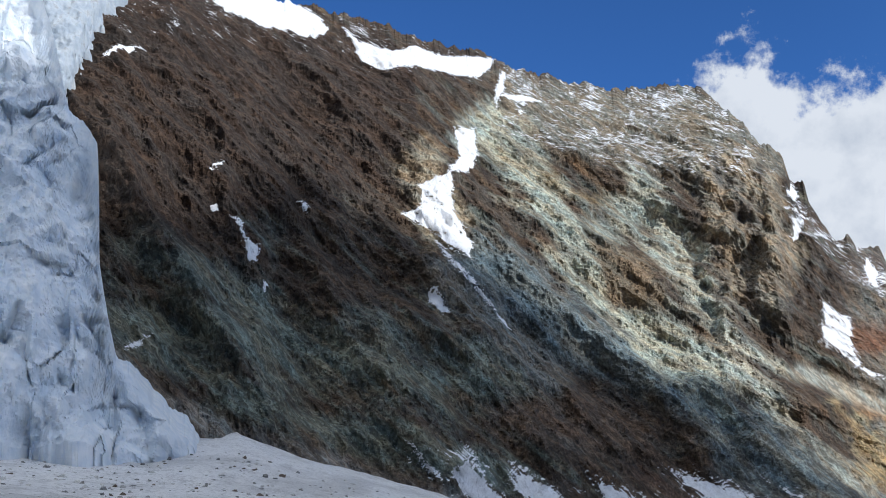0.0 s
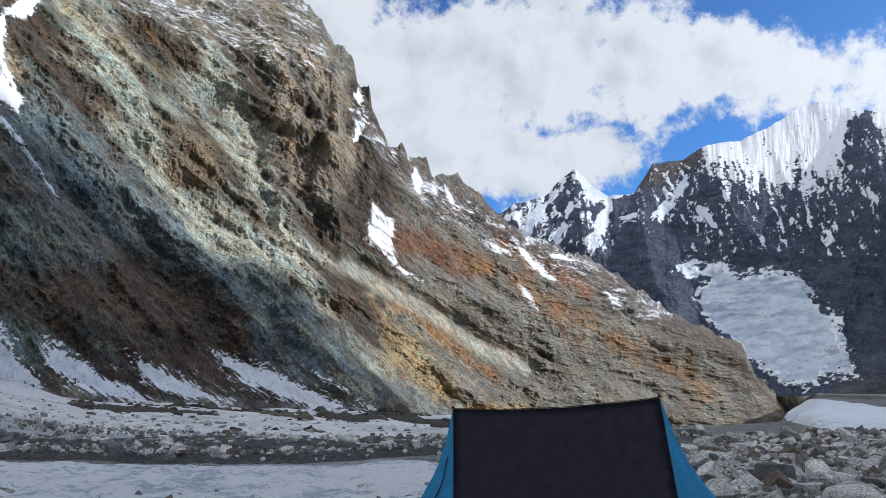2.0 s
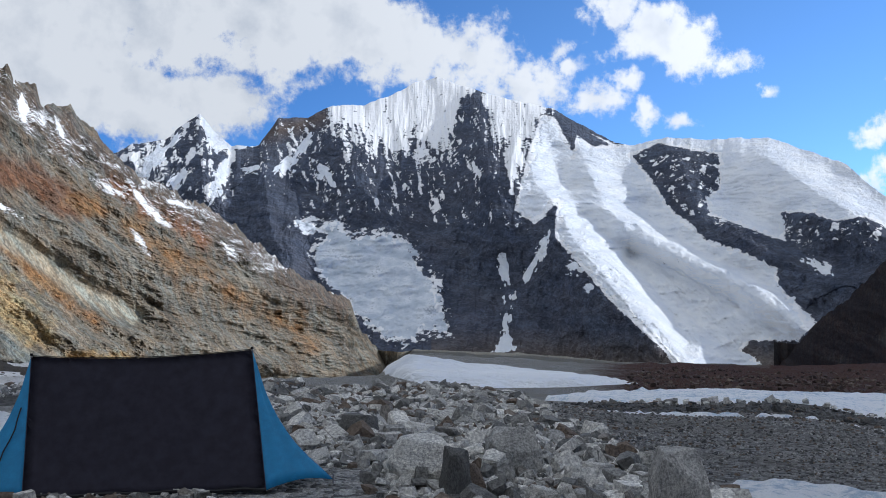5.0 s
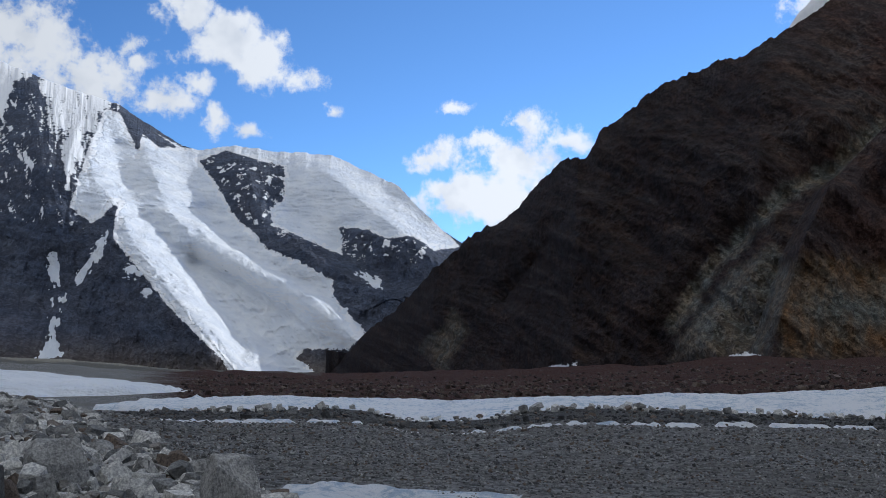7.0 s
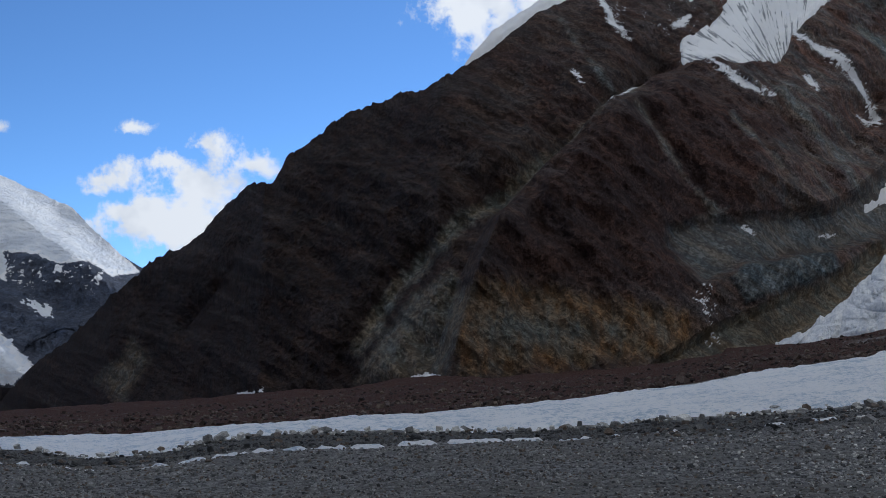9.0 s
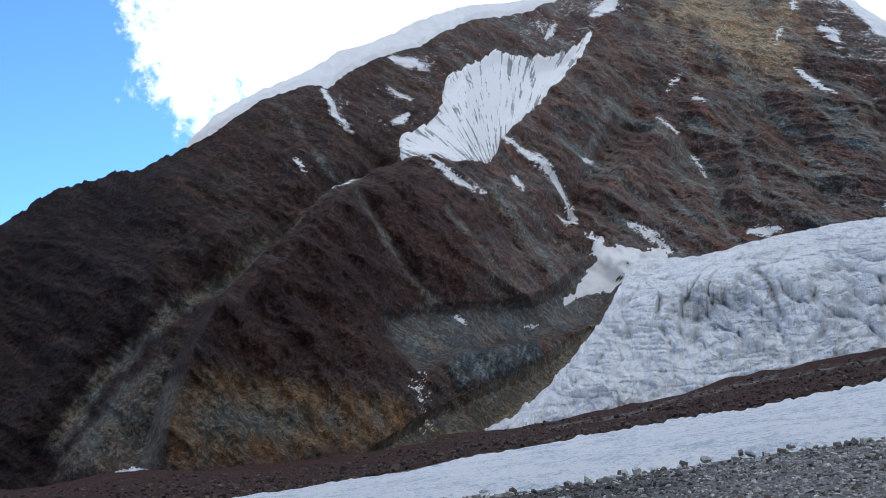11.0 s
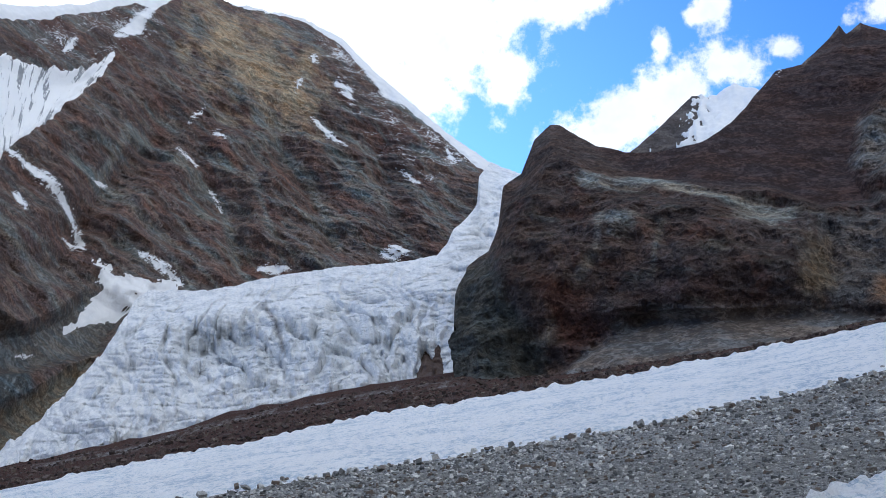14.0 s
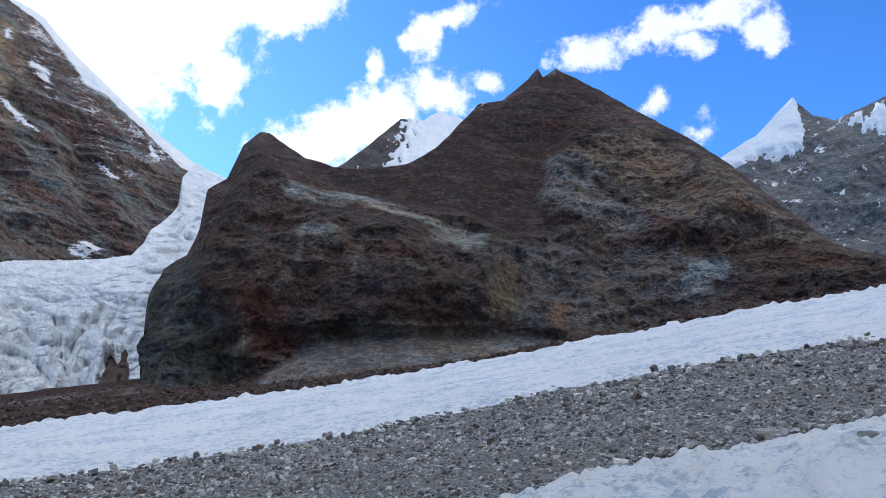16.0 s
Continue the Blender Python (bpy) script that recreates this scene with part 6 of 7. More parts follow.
HILL = slope_sheet(np.arange(135, 186, 0.075), lambda a: HILL_FOOT(a) - 0.3, line([(135, 330), (150, 300), (165, 320), (186, 300)]), HILL_TOP, line([(135, 1.0), (186, 0.85)]), 300, rough_hill, 0.12, 1.1, cling=0.5, sway=lambda a, e: (1.0 * fbm(e * 0.35, e * 0 + 3, 2, 4) + 0.25 * fbm(e * 1.6, e * 0 + 7, 2, 4)) * np.clip((138 - a) / 3, 0, 1))


def red_hill():
    A, E = HILL.A, HILL.E
    g = coat(A, E, (0.082, 0.057, 0.049), (0.15, 0.106, 0.09), 23, 0.3, 1.1, -10.0)
    n1, n2 = fbm(A * 0.6, E * 0.6, 23, 6, 0.62), bands(A, E, 27, 0.3, 1.6, -12.0)
    lay(g, (1.8 * n2 - 0.12) * (E < 15), (0.20, 0.195, 0.165))
    lay(g, (2.2 * n1 - 0.15) * (E < 15), (0.15, 0.075, 0.055))
    lay(g, area(A, E, [(135.9, 10.8), (134.8, 7.4), (135.0, 4.2), (139.4, 4.4), (138.3, 8)]) / 0.6 + 0.5 + n1, (0.165, 0.165, 0.145))
    n3 = fbm(A * 2.2, E * 0.5, 29, 5, 0.6)
    red = area(A, E, RED_SLOPE)
    lay(g, (area(A, E, [(155.3, 11.4), (157.9, 12), (162.4, 11.1), (168.1, 10.6), (168.6, 9.3), (166.9, 7.9), (163.1, 7.2), (159, 6.8), (155.7, 7.2), (154.5, 8.9)]) / 0.6 + 0.5 + 2.4 * n3) * 0.85, (0.185, 0.16, 0.145))
    lay(g, red / 0.7 + 0.5 + 0.7 * n1, (0.092, 0.060, 0.056))
    lay(g, (area(A, E, [(163.9, 17.9), (166.1, 17.2), (168.8, 15.4), (171.9, 12.2), (174.5, 10.2), (168.8, 11.6), (164.5, 12.6), (161.4, 15.2), (159.5, 17.0), (161.5, 17.3)]) / 0.6 + 0.4 + 1.8 * n2) * 0.9, (0.27, 0.205, 0.155))
    lay(g, (area(A, E, [(158.5, 17.1), (161.2, 16.3), (162.7, 14.9), (164.5, 12.2), (161.6, 12.1), (158.1, 14.5)]) / 0.6 + 0.4 + 1.5 * n2) * 0.9, (0.29, 0.265, 0.235))
    lay(g, (stroke(A, E, [(161.2, 15.4), (164.0, 13.2), (165.6, 12.2)], 0.35) / 0.35 + 1.2 * n1) * 0.85, (0.13, 0.07, 0.062))
    lay(g, (stroke(A, E, [(163.5, 16.3), (167.5, 14.2), (170.5, 12.4)], 0.5) / 0.5 + 1.8 * n1) * 0.8, (0.30, 0.19, 0.12))
    lay(g, (stroke(A, E, [(164.9, 17.4), (167.3, 16.0), (167.0, 15.2)], 0.35) / 0.35 + n1) * 0.8, (0.09, 0.055, 0.05))
    lay(g, (stroke(A, E, [(143.2, 14.9), (147.3, 14.6), (150.2, 13.5), (154.2, 11.9)], 0.6) / 0.45 + 1.9 * n2) * 0.9, (0.40, 0.385, 0.33))
    lay(g, (area(A, E, [(151, 12.6), (154.6, 12.2), (153.6, 11.2), (151.6, 11.6)]) / 0.5 + 0.3 + 1.5 * n1) * 0.8, (0.34, 0.33, 0.29))
    lay(g, (area(A, E, [(154.1, 7.9), (155.2, 10.8), (156.4, 10.7), (156.8, 8.1), (155.7, 6.9)]) / 0.4 + 0.2 + 1.6 * n3) * 0.45, (0.26, 0.19, 0.12))
    lay(g, (area(A, E, [(157.6, 7.0), (158.6, 8.9), (159.5, 8.1), (159.1, 6.7)]) / 0.4 + 0.2 + 1.2 * n1) * 0.5, (0.30, 0.165, 0.09))
    lay(g, (stroke(A, E, [(160.5, 7.6), (161.3, 10.6)], 0.5) / 0.5 + 1.6 * n3) * 0.7, (0.26, 0.19, 0.13))
    lay(g, (area(A, E, [(165.5, 8.9), (166.5, 10.5), (168.4, 10.3), (168.3, 9.4), (166.6, 8.2)]) / 0.4 + 0.4 + 1.5 * n3) * 0.9, (0.34, 0.335, 0.315))
    lay(g, (area(A, E, [(167.9, 11.6), (171.5, 11), (176.1, 9), (171.5, 8.8), (168.6, 9.9)]) / 0.5 + 0.5 + 1.2 * n1) * 0.85, (0.155, 0.098, 0.072))
    lay(g, (stroke(A, E, [(144.0, 12.4), (143.6, 10.4), (141.2, 7.5), (140.4, 6.2)], 0.4) / 0.35 + 1.3 * n1) * 0.85, (0.30, 0.265, 0.22))
    lay(g, (area(A, E, [(143.1, 12.8), (146.2, 12.6), (146.0, 11.0), (144.2, 10.8)]) / 0.5 + 2.0 * n2) * 0.7, (0.31, 0.315, 0.285))
    lay(g, (stroke(A, E, [(147.4, 11.6), (146.6, 9.0)], 0.3) / 0.3 + n1) * 0.6, (0.24, 0.235, 0.20))
    lay(g, area(A, E, [(141.2, 4.2), (143.4, 6.5), (147.3, 7.5), (154.8, 7.2), (157.7, 6.5), (160, 5), (141, 3)]) / 0.4 + 0.5 + n1, (0.265, 0.235, 0.21))
    lay(g, (stroke(A, E, [(141.2, 5.6), (146, 8.1), (151, 8.6)], 0.6) / 0.6 + 1.3 * n1) * 0.7, (0.12, 0.075, 0.066))
    lay(g, (area(A, E, [(134, 4), (134.5, 10.5), (137.4, 11.6), (138.2, 8.6), (140, 6.6), (140.6, 4.2)]) / 0.7 + 0.4 + 0.9 * n1) * 0.9, (0.105, 0.105, 0.092))
    lay(g, (area(A, E, [(139.8, 9.5), (142.5, 9), (144.5, 6.4), (141.5, 5)]) / 0.6 + 0.3 + n1) * 0.8, (0.125, 0.066, 0.052))
    g[..., 3] = (0.30 + 0.5 * n1) * np.clip(stroke(A, E, [(153, 19.4), (155, 20.6)], 0.5) / 0.4, 0, 1)
    tagged(land("red_hill", HILL, HILL_ROCK, g * np.array([0.70, 0.74, 0.78, 1.0])), "dark red-brown rocky hill with a double-horned top", "hill", kind="structure")


red_hill()


# ---- white summits behind the hill ----
def rough_back(X, Z, V, A, E):
    return 45 * fbm(X / 300, Z / 300, 1.0, 4, 0.5, True) + 30 * facets(X / 120, Z / 120, 1) + 70 * rugged(X / 110, Z / 110, 2)


def back_peaks():
    b1 = slope_sheet(np.arange(144, 155.5, 0.09), line([(140, 8), (160, 8)]), line([(140, 1500), (160, 1500)]), line([(144, 15.6), (146.0, 17.0), (147.4, 17.9), (149.8, 19.7), (151.2, 19.4), (152.2, 19.9), (153.5, 19.4), (156, 17.0)]), line([(140, 0.9), (160, 0.9)]), 120, rough_back, 0.15)
    tagged(land("back_peak", b1, PEAK_ROCK, coat(b1.A, b1.E, (0.09, 0.08, 0.08), (0.15, 0.13, 0.12), 5)), "snow-streaked summit behind the red hill", "mountain", kind="structure")
    A, E = b1.A, b1.E
    m = np.clip((A - 149.9) * 0.45 + (19.0 - E) * 0.15, -0.5, 1) + 1.3 * fbm(A * 2.2 + E * 1.5, E * 2 - A, 5, 5, 0.65)
    cover("snowfield", b1, m, 10.0, SNOW, "smooth white snow slope behind the red hill", "snow", "far snowfields", soft=0.2)
    b2 = slope_sheet(np.arange(164, 186, 0.09), line([(160, 8), (190, 8)]), line([(160, 2300), (190, 2300)]), line([(164, 14.0), (168.6, 16.2), (170.5, 17.1), (172.7, 18.9), (173.7, 17.9), (174.8, 17.5), (177.4, 18.3), (186, 18.6)]), line([(160, 0.85), (190, 0.85)]), 160, rough_back, 0.15)
    g = coat(b2.A, b2.E, (0.13, 0.135, 0.14), (0.22, 0.21, 0.20), 6)
    g[..., 3] = np.clip(0.2 + 0.9 * fbm(b2.A * 1.2 + b2.E, b2.E * 1.4 - b2.A * 0.5, 63, 5, 0.65), 0, 1)
    tagged(land("back_peak", b2, PEAK_ROCK, g), "pointed white peak with grey cliffs in the distance", "mountain", kind="structure")
    A, E = b2.A, b2.E
    m = area(A, E, [(167, 14.8), (168.6, 16.6), (172.7, 19.5), (173.2, 17.2), (172.9, 16.0), (171.6, 15.8), (170.6, 16.0), (169.2, 15.4)]) + 0.6 * fbm(A * 2, E * 2, 5, 5, 0.65)
    m2 = area(A, E, [(173.0, 18.5), (174.8, 17.8), (180, 18.8), (180, 15), (176.5, 16.2)]) * 0.5 + 0.7 * fbm(A * 2.2, E * 1.4, 9, 5, 0.65)
    cover("snowfield", b2, np.maximum(m, m2 - 0.2), 14.0, FAR_SNOW, "white snow face of a distant pointed peak", "snow", "far snowfields", soft=0.2)
    b3 = slope_sheet(np.arange(186, 327, 1.0), line([(180, 8), (330, 8)]), line([(180, 300), (330, 300)]), line([(186, 12), (230, 20), (290, 20), (326, 30)]), line([(180, 0.9), (330, 0.9)]), 40, rough_back, 0.3)
    tagged(land("mountain_behind", b3, DARK_ROCK, coat(b3.A, b3.E, (0.09, 0.07, 0.06), (0.16, 0.13, 0.11), 8)), "plain dark mountainside behind the camp", "mountain", kind="structure")


back_peaks()


# ---- things of the camp ----
def part(name, bm, mat, parent, label=""):
    """Links a bmesh as one mesh object under a thing or under a part."""
    me = bpy.data.meshes.new(name)
    bmesh.ops.recalc_face_normals(bm, faces=bm.faces)
    bm.to_mesh(me)
    bm.free()
    me.materials.append(mat)
    ob = new(name, me)
    ob.parent = parent
    return tagged(ob, label)


_GR = GROUND.R[:, 0]


def ground_z(az, r):
    """Height of the ground sheet at a bearing and distance."""
    i = np.clip(np.searchsorted(_GR, r) - 1, 0, len(_GR) - 2)
    t = (r - _GR[i]) / (_GR[i + 1] - _GR[i])
    u = (np.asarray(az) + 31) / 0.25
    j = np.clip(np.floor(u).astype(int), 0, 850)
    f = u - j
    z = GROUND.P[..., 2]
    return (z[i, j] * (1 - f) + z[i, j + 1] * f) * (1 - t) + (z[i + 1, j] * (1 - f) + z[i + 1, j + 1] * f) * t


def cloth(a, b, c, d, n=16, m=12, sag=(0, 0, 0), wrinkle=0.012, seed=0.0):
    """A sagging cloth between four corners (a b above, d c below), with thickness."""
    bm = bmesh.new()
    a, b, c, d, s = Vector(a), Vector(b), Vector(c), Vector(d), Vector(sag)
    rows = []
    for j in range(m + 1):
        v = j / m
        row = []
        for i in range(n + 1):
            u = i / n
            p = (a.lerp(b, u)).lerp(d.lerp(c, u), v)
            p = p + s * (4 * u * (1 - u)) * (1 - 0.85 * v)
            w = noise.noise(Vector((u * 5 + seed, v * 2.0, seed))) + 0.5 * noise.noise(Vector((u * 11 + v * 7, v * 5 + seed, 2.0)))
            nrm = (b - a).cross(d - a).normalized()
            p = p + nrm * w * wrinkle * min(1, 5 * u * (1 - u) + 0.15) * (1 if 0 < j < m else 0.2)
            row.append(bm.verts.new(p))
        rows.append(row)
    for j in range(m):
        for i in range(n):
            f = bm.faces.new((rows[j][i], rows[j][i + 1], rows[j + 1][i + 1], rows[j + 1][i]))
            f.smooth = True
    bmesh.ops.solidify(bm, geom=bm.faces[:], thickness=0.004)
    return bm


def rod(points, radius, sides=8):
    """A round rod through points."""
    bm = bmesh.new()
    rings = []
    pts = [Vector(p) for p in points]
    for i, p in enumerate(pts):
        t = (pts[min(i + 1, len(pts) - 1)] - pts[max(i - 1, 0)]).normalized()
        x = t.orthogonal().normalized()
        y = t.cross(x)
        rings.append([bm.verts.new(p + (x * math.cos(k * math.tau / sides) + y * math.sin(k * math.tau / sides)) * radius) for k in range(sides)])
    for r0, r1 in zip(rings[:-1], rings[1:]):
        for k in range(sides):
            bm.faces.new((r0[k], r0[(k + 1) % sides], r1[(k + 1) % sides], r1[k]))
    bm.faces.new(rings[0][::-1])
    bm.faces.new(rings[-1])
    return bm


NAVY = plain_material("navy_tent_cloth", (0.048, 0.045, 0.066), 0.75, 160.0, 0.3, 0.3)
BLUE = plain_material("blue_tent_cloth", (0.02, 0.20, 0.40), 0.6, 160.0, 0.2, 0.3)
BLACK = plain_material("black_webbing", (0.012, 0.012, 0.014), 0.7, 200.0, 0.2, 0.2)
ALLOY = plain_material("tent_pole_metal", (0.35, 0.36, 0.38), 0.4, 60.0, 0.1, 0.1, Metallic=0.9)
CORD = plain_material("guy_cord", (0.32, 0.30, 0.26), 0.8, 300.0, 0.2, 0.2)


def at(az, r, el=None, z=None):
    a = radians(az)
    return Vector((math.sin(a) * r, math.cos(a) * r, EYE + r * math.tan(radians(el)) if z is None else z))


def build_tent():
    base = at(32.2, 9.75, z=float(ground_z(32.2, 9.75)))
    tent = tagged(new("tent"), "dark navy ridge tent with blue ends on stony ground", "tent")
    tent.location = base

    def loc(az, r, el=None, z=None):
        return at(az, r, el, z) - base

    lt, rt = loc(26.2, 9.95, -3.2), loc(37.8, 9.7, -2.9)
    lf, rf = loc(26.0, 9.25, -10.55), loc(38.8, 8.95, -10.65)
    out = (lt - rt).cross(Vector((0, 0, 1))).normalized()
    if out.dot(lf - lt) > 0:
        out = -out
    lb, rb = lt + out * 0.72, rt + out * 0.72
    lb.z, rb.z = lf.z + 0.02, rf.z + 0.02
    part("front_panel", cloth(lt, rt, rf, lf, 24, 16, (0, 0, -0.045), 0.014, 1.0), NAVY, tent, "dark navy cloth wall")
    part("back_panel", cloth(rt, lt, lb, rb, 16, 10, (0, 0, -0.045), 0.012, 4.0), NAVY, tent, "dark navy cloth wall")
    # blue ends, pegged out
    for side, top, front, rear, peg, seed in (("end_flap", rt, rf, rb, loc(42.5, 9.35, -10.1), 7.0), ("end_flap", lt, lf, lb, loc(21.6, 9.6, -10.6), 9.0)):
        n, m = 12, 14
        for foot, label in ((front, "blue cloth end flap"), (rear, "blue cloth end flap")):
            bm = bmesh.new()
            rows = []
            for j in range(m + 1):
                v = j / m
                e0 = top.lerp(foot, v)
                e1 = top.lerp(peg, v)
                e1 = e1 - (peg - foot) * 0.30 * math.sin(math.pi * v) * (0.6 + 0.4 * v)
                row = []
                for i in range(n + 1):
                    u = i / n
                    p = e0.lerp(e1, u)
                    w = noise.noise(Vector((u * 4 + seed, v * 3, seed))) * 0.02 + 0.012 * noise.noise(Vector((u * 9, v * 10, seed)))
                    p = p + Vector((-p.x, -p.y, 0.0)).normalized() * w * v
                    p = p + Vector((0, 0, 0.05)) * math.sin(math.pi * u) * v * v
                    row.append(bm.verts.new(p))
                rows.append(row)
            for j in range(m):
                for i in range(n):
                    f = bm.faces.new((rows[j][i], rows[j][i + 1], rows[j + 1][i + 1], rows[j + 1][i]))
                    f.smooth = True
            bmesh.ops.remove_doubles(bm, verts=bm.verts[:], dist=0.0005)
            bmesh.ops.solidify(bm, geom=bm.faces[:], thickness=0.004)
            part(side, bm, BLUE, tent, label)
        part("pole", rod([top + Vector((0, 0, 0.025)), top.lerp((front + rear) / 2, 1.0)], 0.011), ALLOY, tent, "thin alloy tent pole")
        tipb = top + Vector((0, 0, 0.005))
        part("pole_cap", rod([tipb, tipb + Vector((0, 0, 0.022))], 0.014), BLACK, tent, "black pole cap")
        part("peg", rod([peg + Vector((0, 0, 0.05)), peg + Vector((0, 0, -0.08))], 0.008), ALLOY, tent, "metal tent peg")
    # seams along the edges, the zip and the guy cords
    toward = Vector((-base.x, -base.y, 0)).normalized() * 0.012
    hem = [lt.lerp(rt, k / 12) + Vector((0, 0, -0.045 * 4 * (k / 12) * (1 - k / 12) + 0.006)) for k in range(13)]
    part("ridge_seam", rod(hem, 0.004, 6), BLACK, tent, "black ridge seam")
    for t0, f0 in ((lt, lf), (rt, rf)):
        part("edge_seam", rod([t0.lerp(f0, k / 6) + toward * 0.4 for k in range(7)], 0.003, 6), NAVY, tent, "dark navy edge seam")
    pl = loc(21.6, 9.6, -10.6)
    zp = []
    for k in range(9):
        v = 0.38 + 0.62 * k / 8
        e0, e1 = lt.lerp(lf, v), lt.lerp(pl, v) - (pl - lf) * 0.30 * math.sin(math.pi * v) * (0.6 + 0.4 * v)
        zp.append(e0.lerp(e1, 0.42 + 0.1 * k / 8 + 0.03 * math.sin(k * 2.1)) + toward * 2.2 + Vector((0, 0, 0.05 * v * v)))
    part("zip", rod(zp, 0.006, 6), BLACK, tent, "dark open zip slit")
    peg = loc(44.2, 9.6, -9.6)
    part("guy_cord", rod([rt, rt.lerp(peg, 0.5) + Vector((0, 0, -0.02)), peg], 0.003, 5), CORD, tent, "thin pale guy cord")
    part("floor_hem", rod([lf.lerp(rf, k / 10) + Vector((0, 0, 0.012 + 0.008 * math.sin(k * 2.3))) for k in range(11)], 0.015, 6), BLACK, tent, "black lower hem")


build_tent()


# ---- stones ----
def stone_hull(seed, cuts=4, flat=0.6, bevel=0.0):
    """An angular broken block about one metre across: a box with its corners knocked off."""
    rnd = random.Random(seed)
    bm = bmesh.new()
    taper = rnd.uniform(0.7, 1.0)
    for k in range(8):
        s = [1 if k >> b & 1 else -1 for b in (0, 1, 2)]
        j = [rnd.uniform(0.62, 1.0) for b in (0, 1, 2)]
        t = taper if s[2] > 0 else 1.0
        bm.verts.new((s[0] * j[0] * 0.5 * t, s[1] * j[1] * 0.42 * t, s[2] * j[2] * 0.5 * flat))
    bmesh.ops.convex_hull(bm, input=bm.verts[:])
    for k in range(cuts):
        d = Vector((rnd.gauss(0, 1), rnd.gauss(0, 1), rnd.gauss(0.2, 0.7))).normalized()
        reach = max(v.co.dot(d) for v in bm.verts)
        bmesh.ops.bisect_plane(bm, geom=bm.verts[:] + bm.edges[:] + bm.faces[:], dist=1e-5, plane_co=d * reach * rnd.uniform(0.66, 0.88), plane_no=d, clear_outer=True)
        bmesh.ops.delete(bm, geom=bm.faces[:], context="FACES_ONLY")
        bmesh.ops.delete(bm, geom=bm.edges[:], context="EDGES_FACES")
        bmesh.ops.convex_hull(bm, input=bm.verts[:])
        bmesh.ops.delete(bm, geom=[v for v in bm.verts if not v.link_faces], context="VERTS")
    bmesh.ops.dissolve_limit(bm, angle_limit=0.12, verts=bm.verts[:], edges=bm.edges[:])
    if bevel:
        bmesh.ops.bevel(bm, geom=bm.edges[:], offset=bevel, segments=1, affect="EDGES")
    bmesh.ops.triangulate(bm, faces=bm.faces[:])
    bmesh.ops.recalc_face_normals(bm, faces=bm.faces)
    return bm


PEBBLE = stone_material("pebble", (0.09, 0.09, 0.088), (0.72, 0.71, 0.68))
# the pebble stone again, its colour dimmed where less light falls
DIM_PEBBLE = stone_material("dim_pebble", (0.06, 0.061, 0.062), (0.40, 0.395, 0.385))
DARK_STONE = stone_material("dark_stone", (0.03, 0.031, 0.033), (0.17, 0.168, 0.165))
BROWN_STONE = stone_material("brown_stone", (0.03, 0.02, 0.017), (0.14, 0.105, 0.09))
_boulders = []
for _k in range(14):
    _me = bpy.data.meshes.new("boulder")
    _b = stone_hull(100 + _k, 7 + _k % 4, (0.4, 0.6, 0.8, 0.5, 0.7)[_k % 5], 0.018)
    _b.to_mesh(_me)
    _b.free()
    _me.materials.append(STONE)
    _boulders.append(_me)
_pebbles = []
for _k in range(14):
    _b = stone_hull(300 + _k, 5 if _k < 8 else 1, (0.3, 0.5, 0.75, 0.4, 0.6, 0.9, 0.35, 0.55)[_k % 8])
    _v = np.array([v.co[:] for v in _b.verts])
    _b.verts.index_update()
    _f = np.array([[v.index for v in f.verts] for f in _b.faces])
    _pebbles.append((_v, _f))
    _b.free()


def boulder(az, r, size, rnd, label="angular grey boulder among broken stones", group="boulders of the moraine", squash=1.0, sink=0.22, spin=None, mesh=None, lean=1.0):
    me = mesh or rnd.choice(_boulders)
    ob = new("boulder", me)
    z = float(ground_z(az, r))
    tilt = Euler((rnd.gauss(0, 0.2) * lean, rnd.gauss(0, 0.2) * lean, rnd.uniform(0, 6.28) if spin is None else spin))
    sx = size * rnd.uniform(0.85, 1.2)
    ob.matrix_world = Matrix.LocRotScale(at(az, r, z=z + size * (0.5 - sink) * 0.62 * squash), tilt, (sx, size, size * squash))
    return tagged(ob, label, "boulder", group)


def great_boulder(az, r, width, top, seed, label, spin, shape=0.8, cuts=8):
    """One large block whose top stands at a given elevation; its foot is buried a hand deep."""
    bm = stone_hull(seed, cuts, shape, 0.015)
    bmesh.ops.subdivide_edges(bm, edges=bm.edges[:], cuts=2, use_grid_fill=True)
    for v in bm.verts:
        v.co += v.co.normalized() * 0.035 * noise.noise(v.co * 4.0 + Vector((seed, 0, 0)))
    me = bpy.data.meshes.new("boulder")
    lo, hi = min(v.co.z for v in bm.verts), max(v.co.z for v in bm.verts)
    bm.to_mesh(me)
    bm.free()
    me.materials.append(STONE)
    ob = new("boulder", me)
    foot, head = float(ground_z(az, r)) - 0.08, EYE + r * math.tan(radians(top))
    k = (head - foot) / (hi - lo)
    ob.matrix_world = Matrix.LocRotScale(at(az, r, z=foot - lo * k), Euler((0.03, -0.04, spin)), (width, width, k))
    return tagged(ob, label, "boulder", "boulders of the moraine")


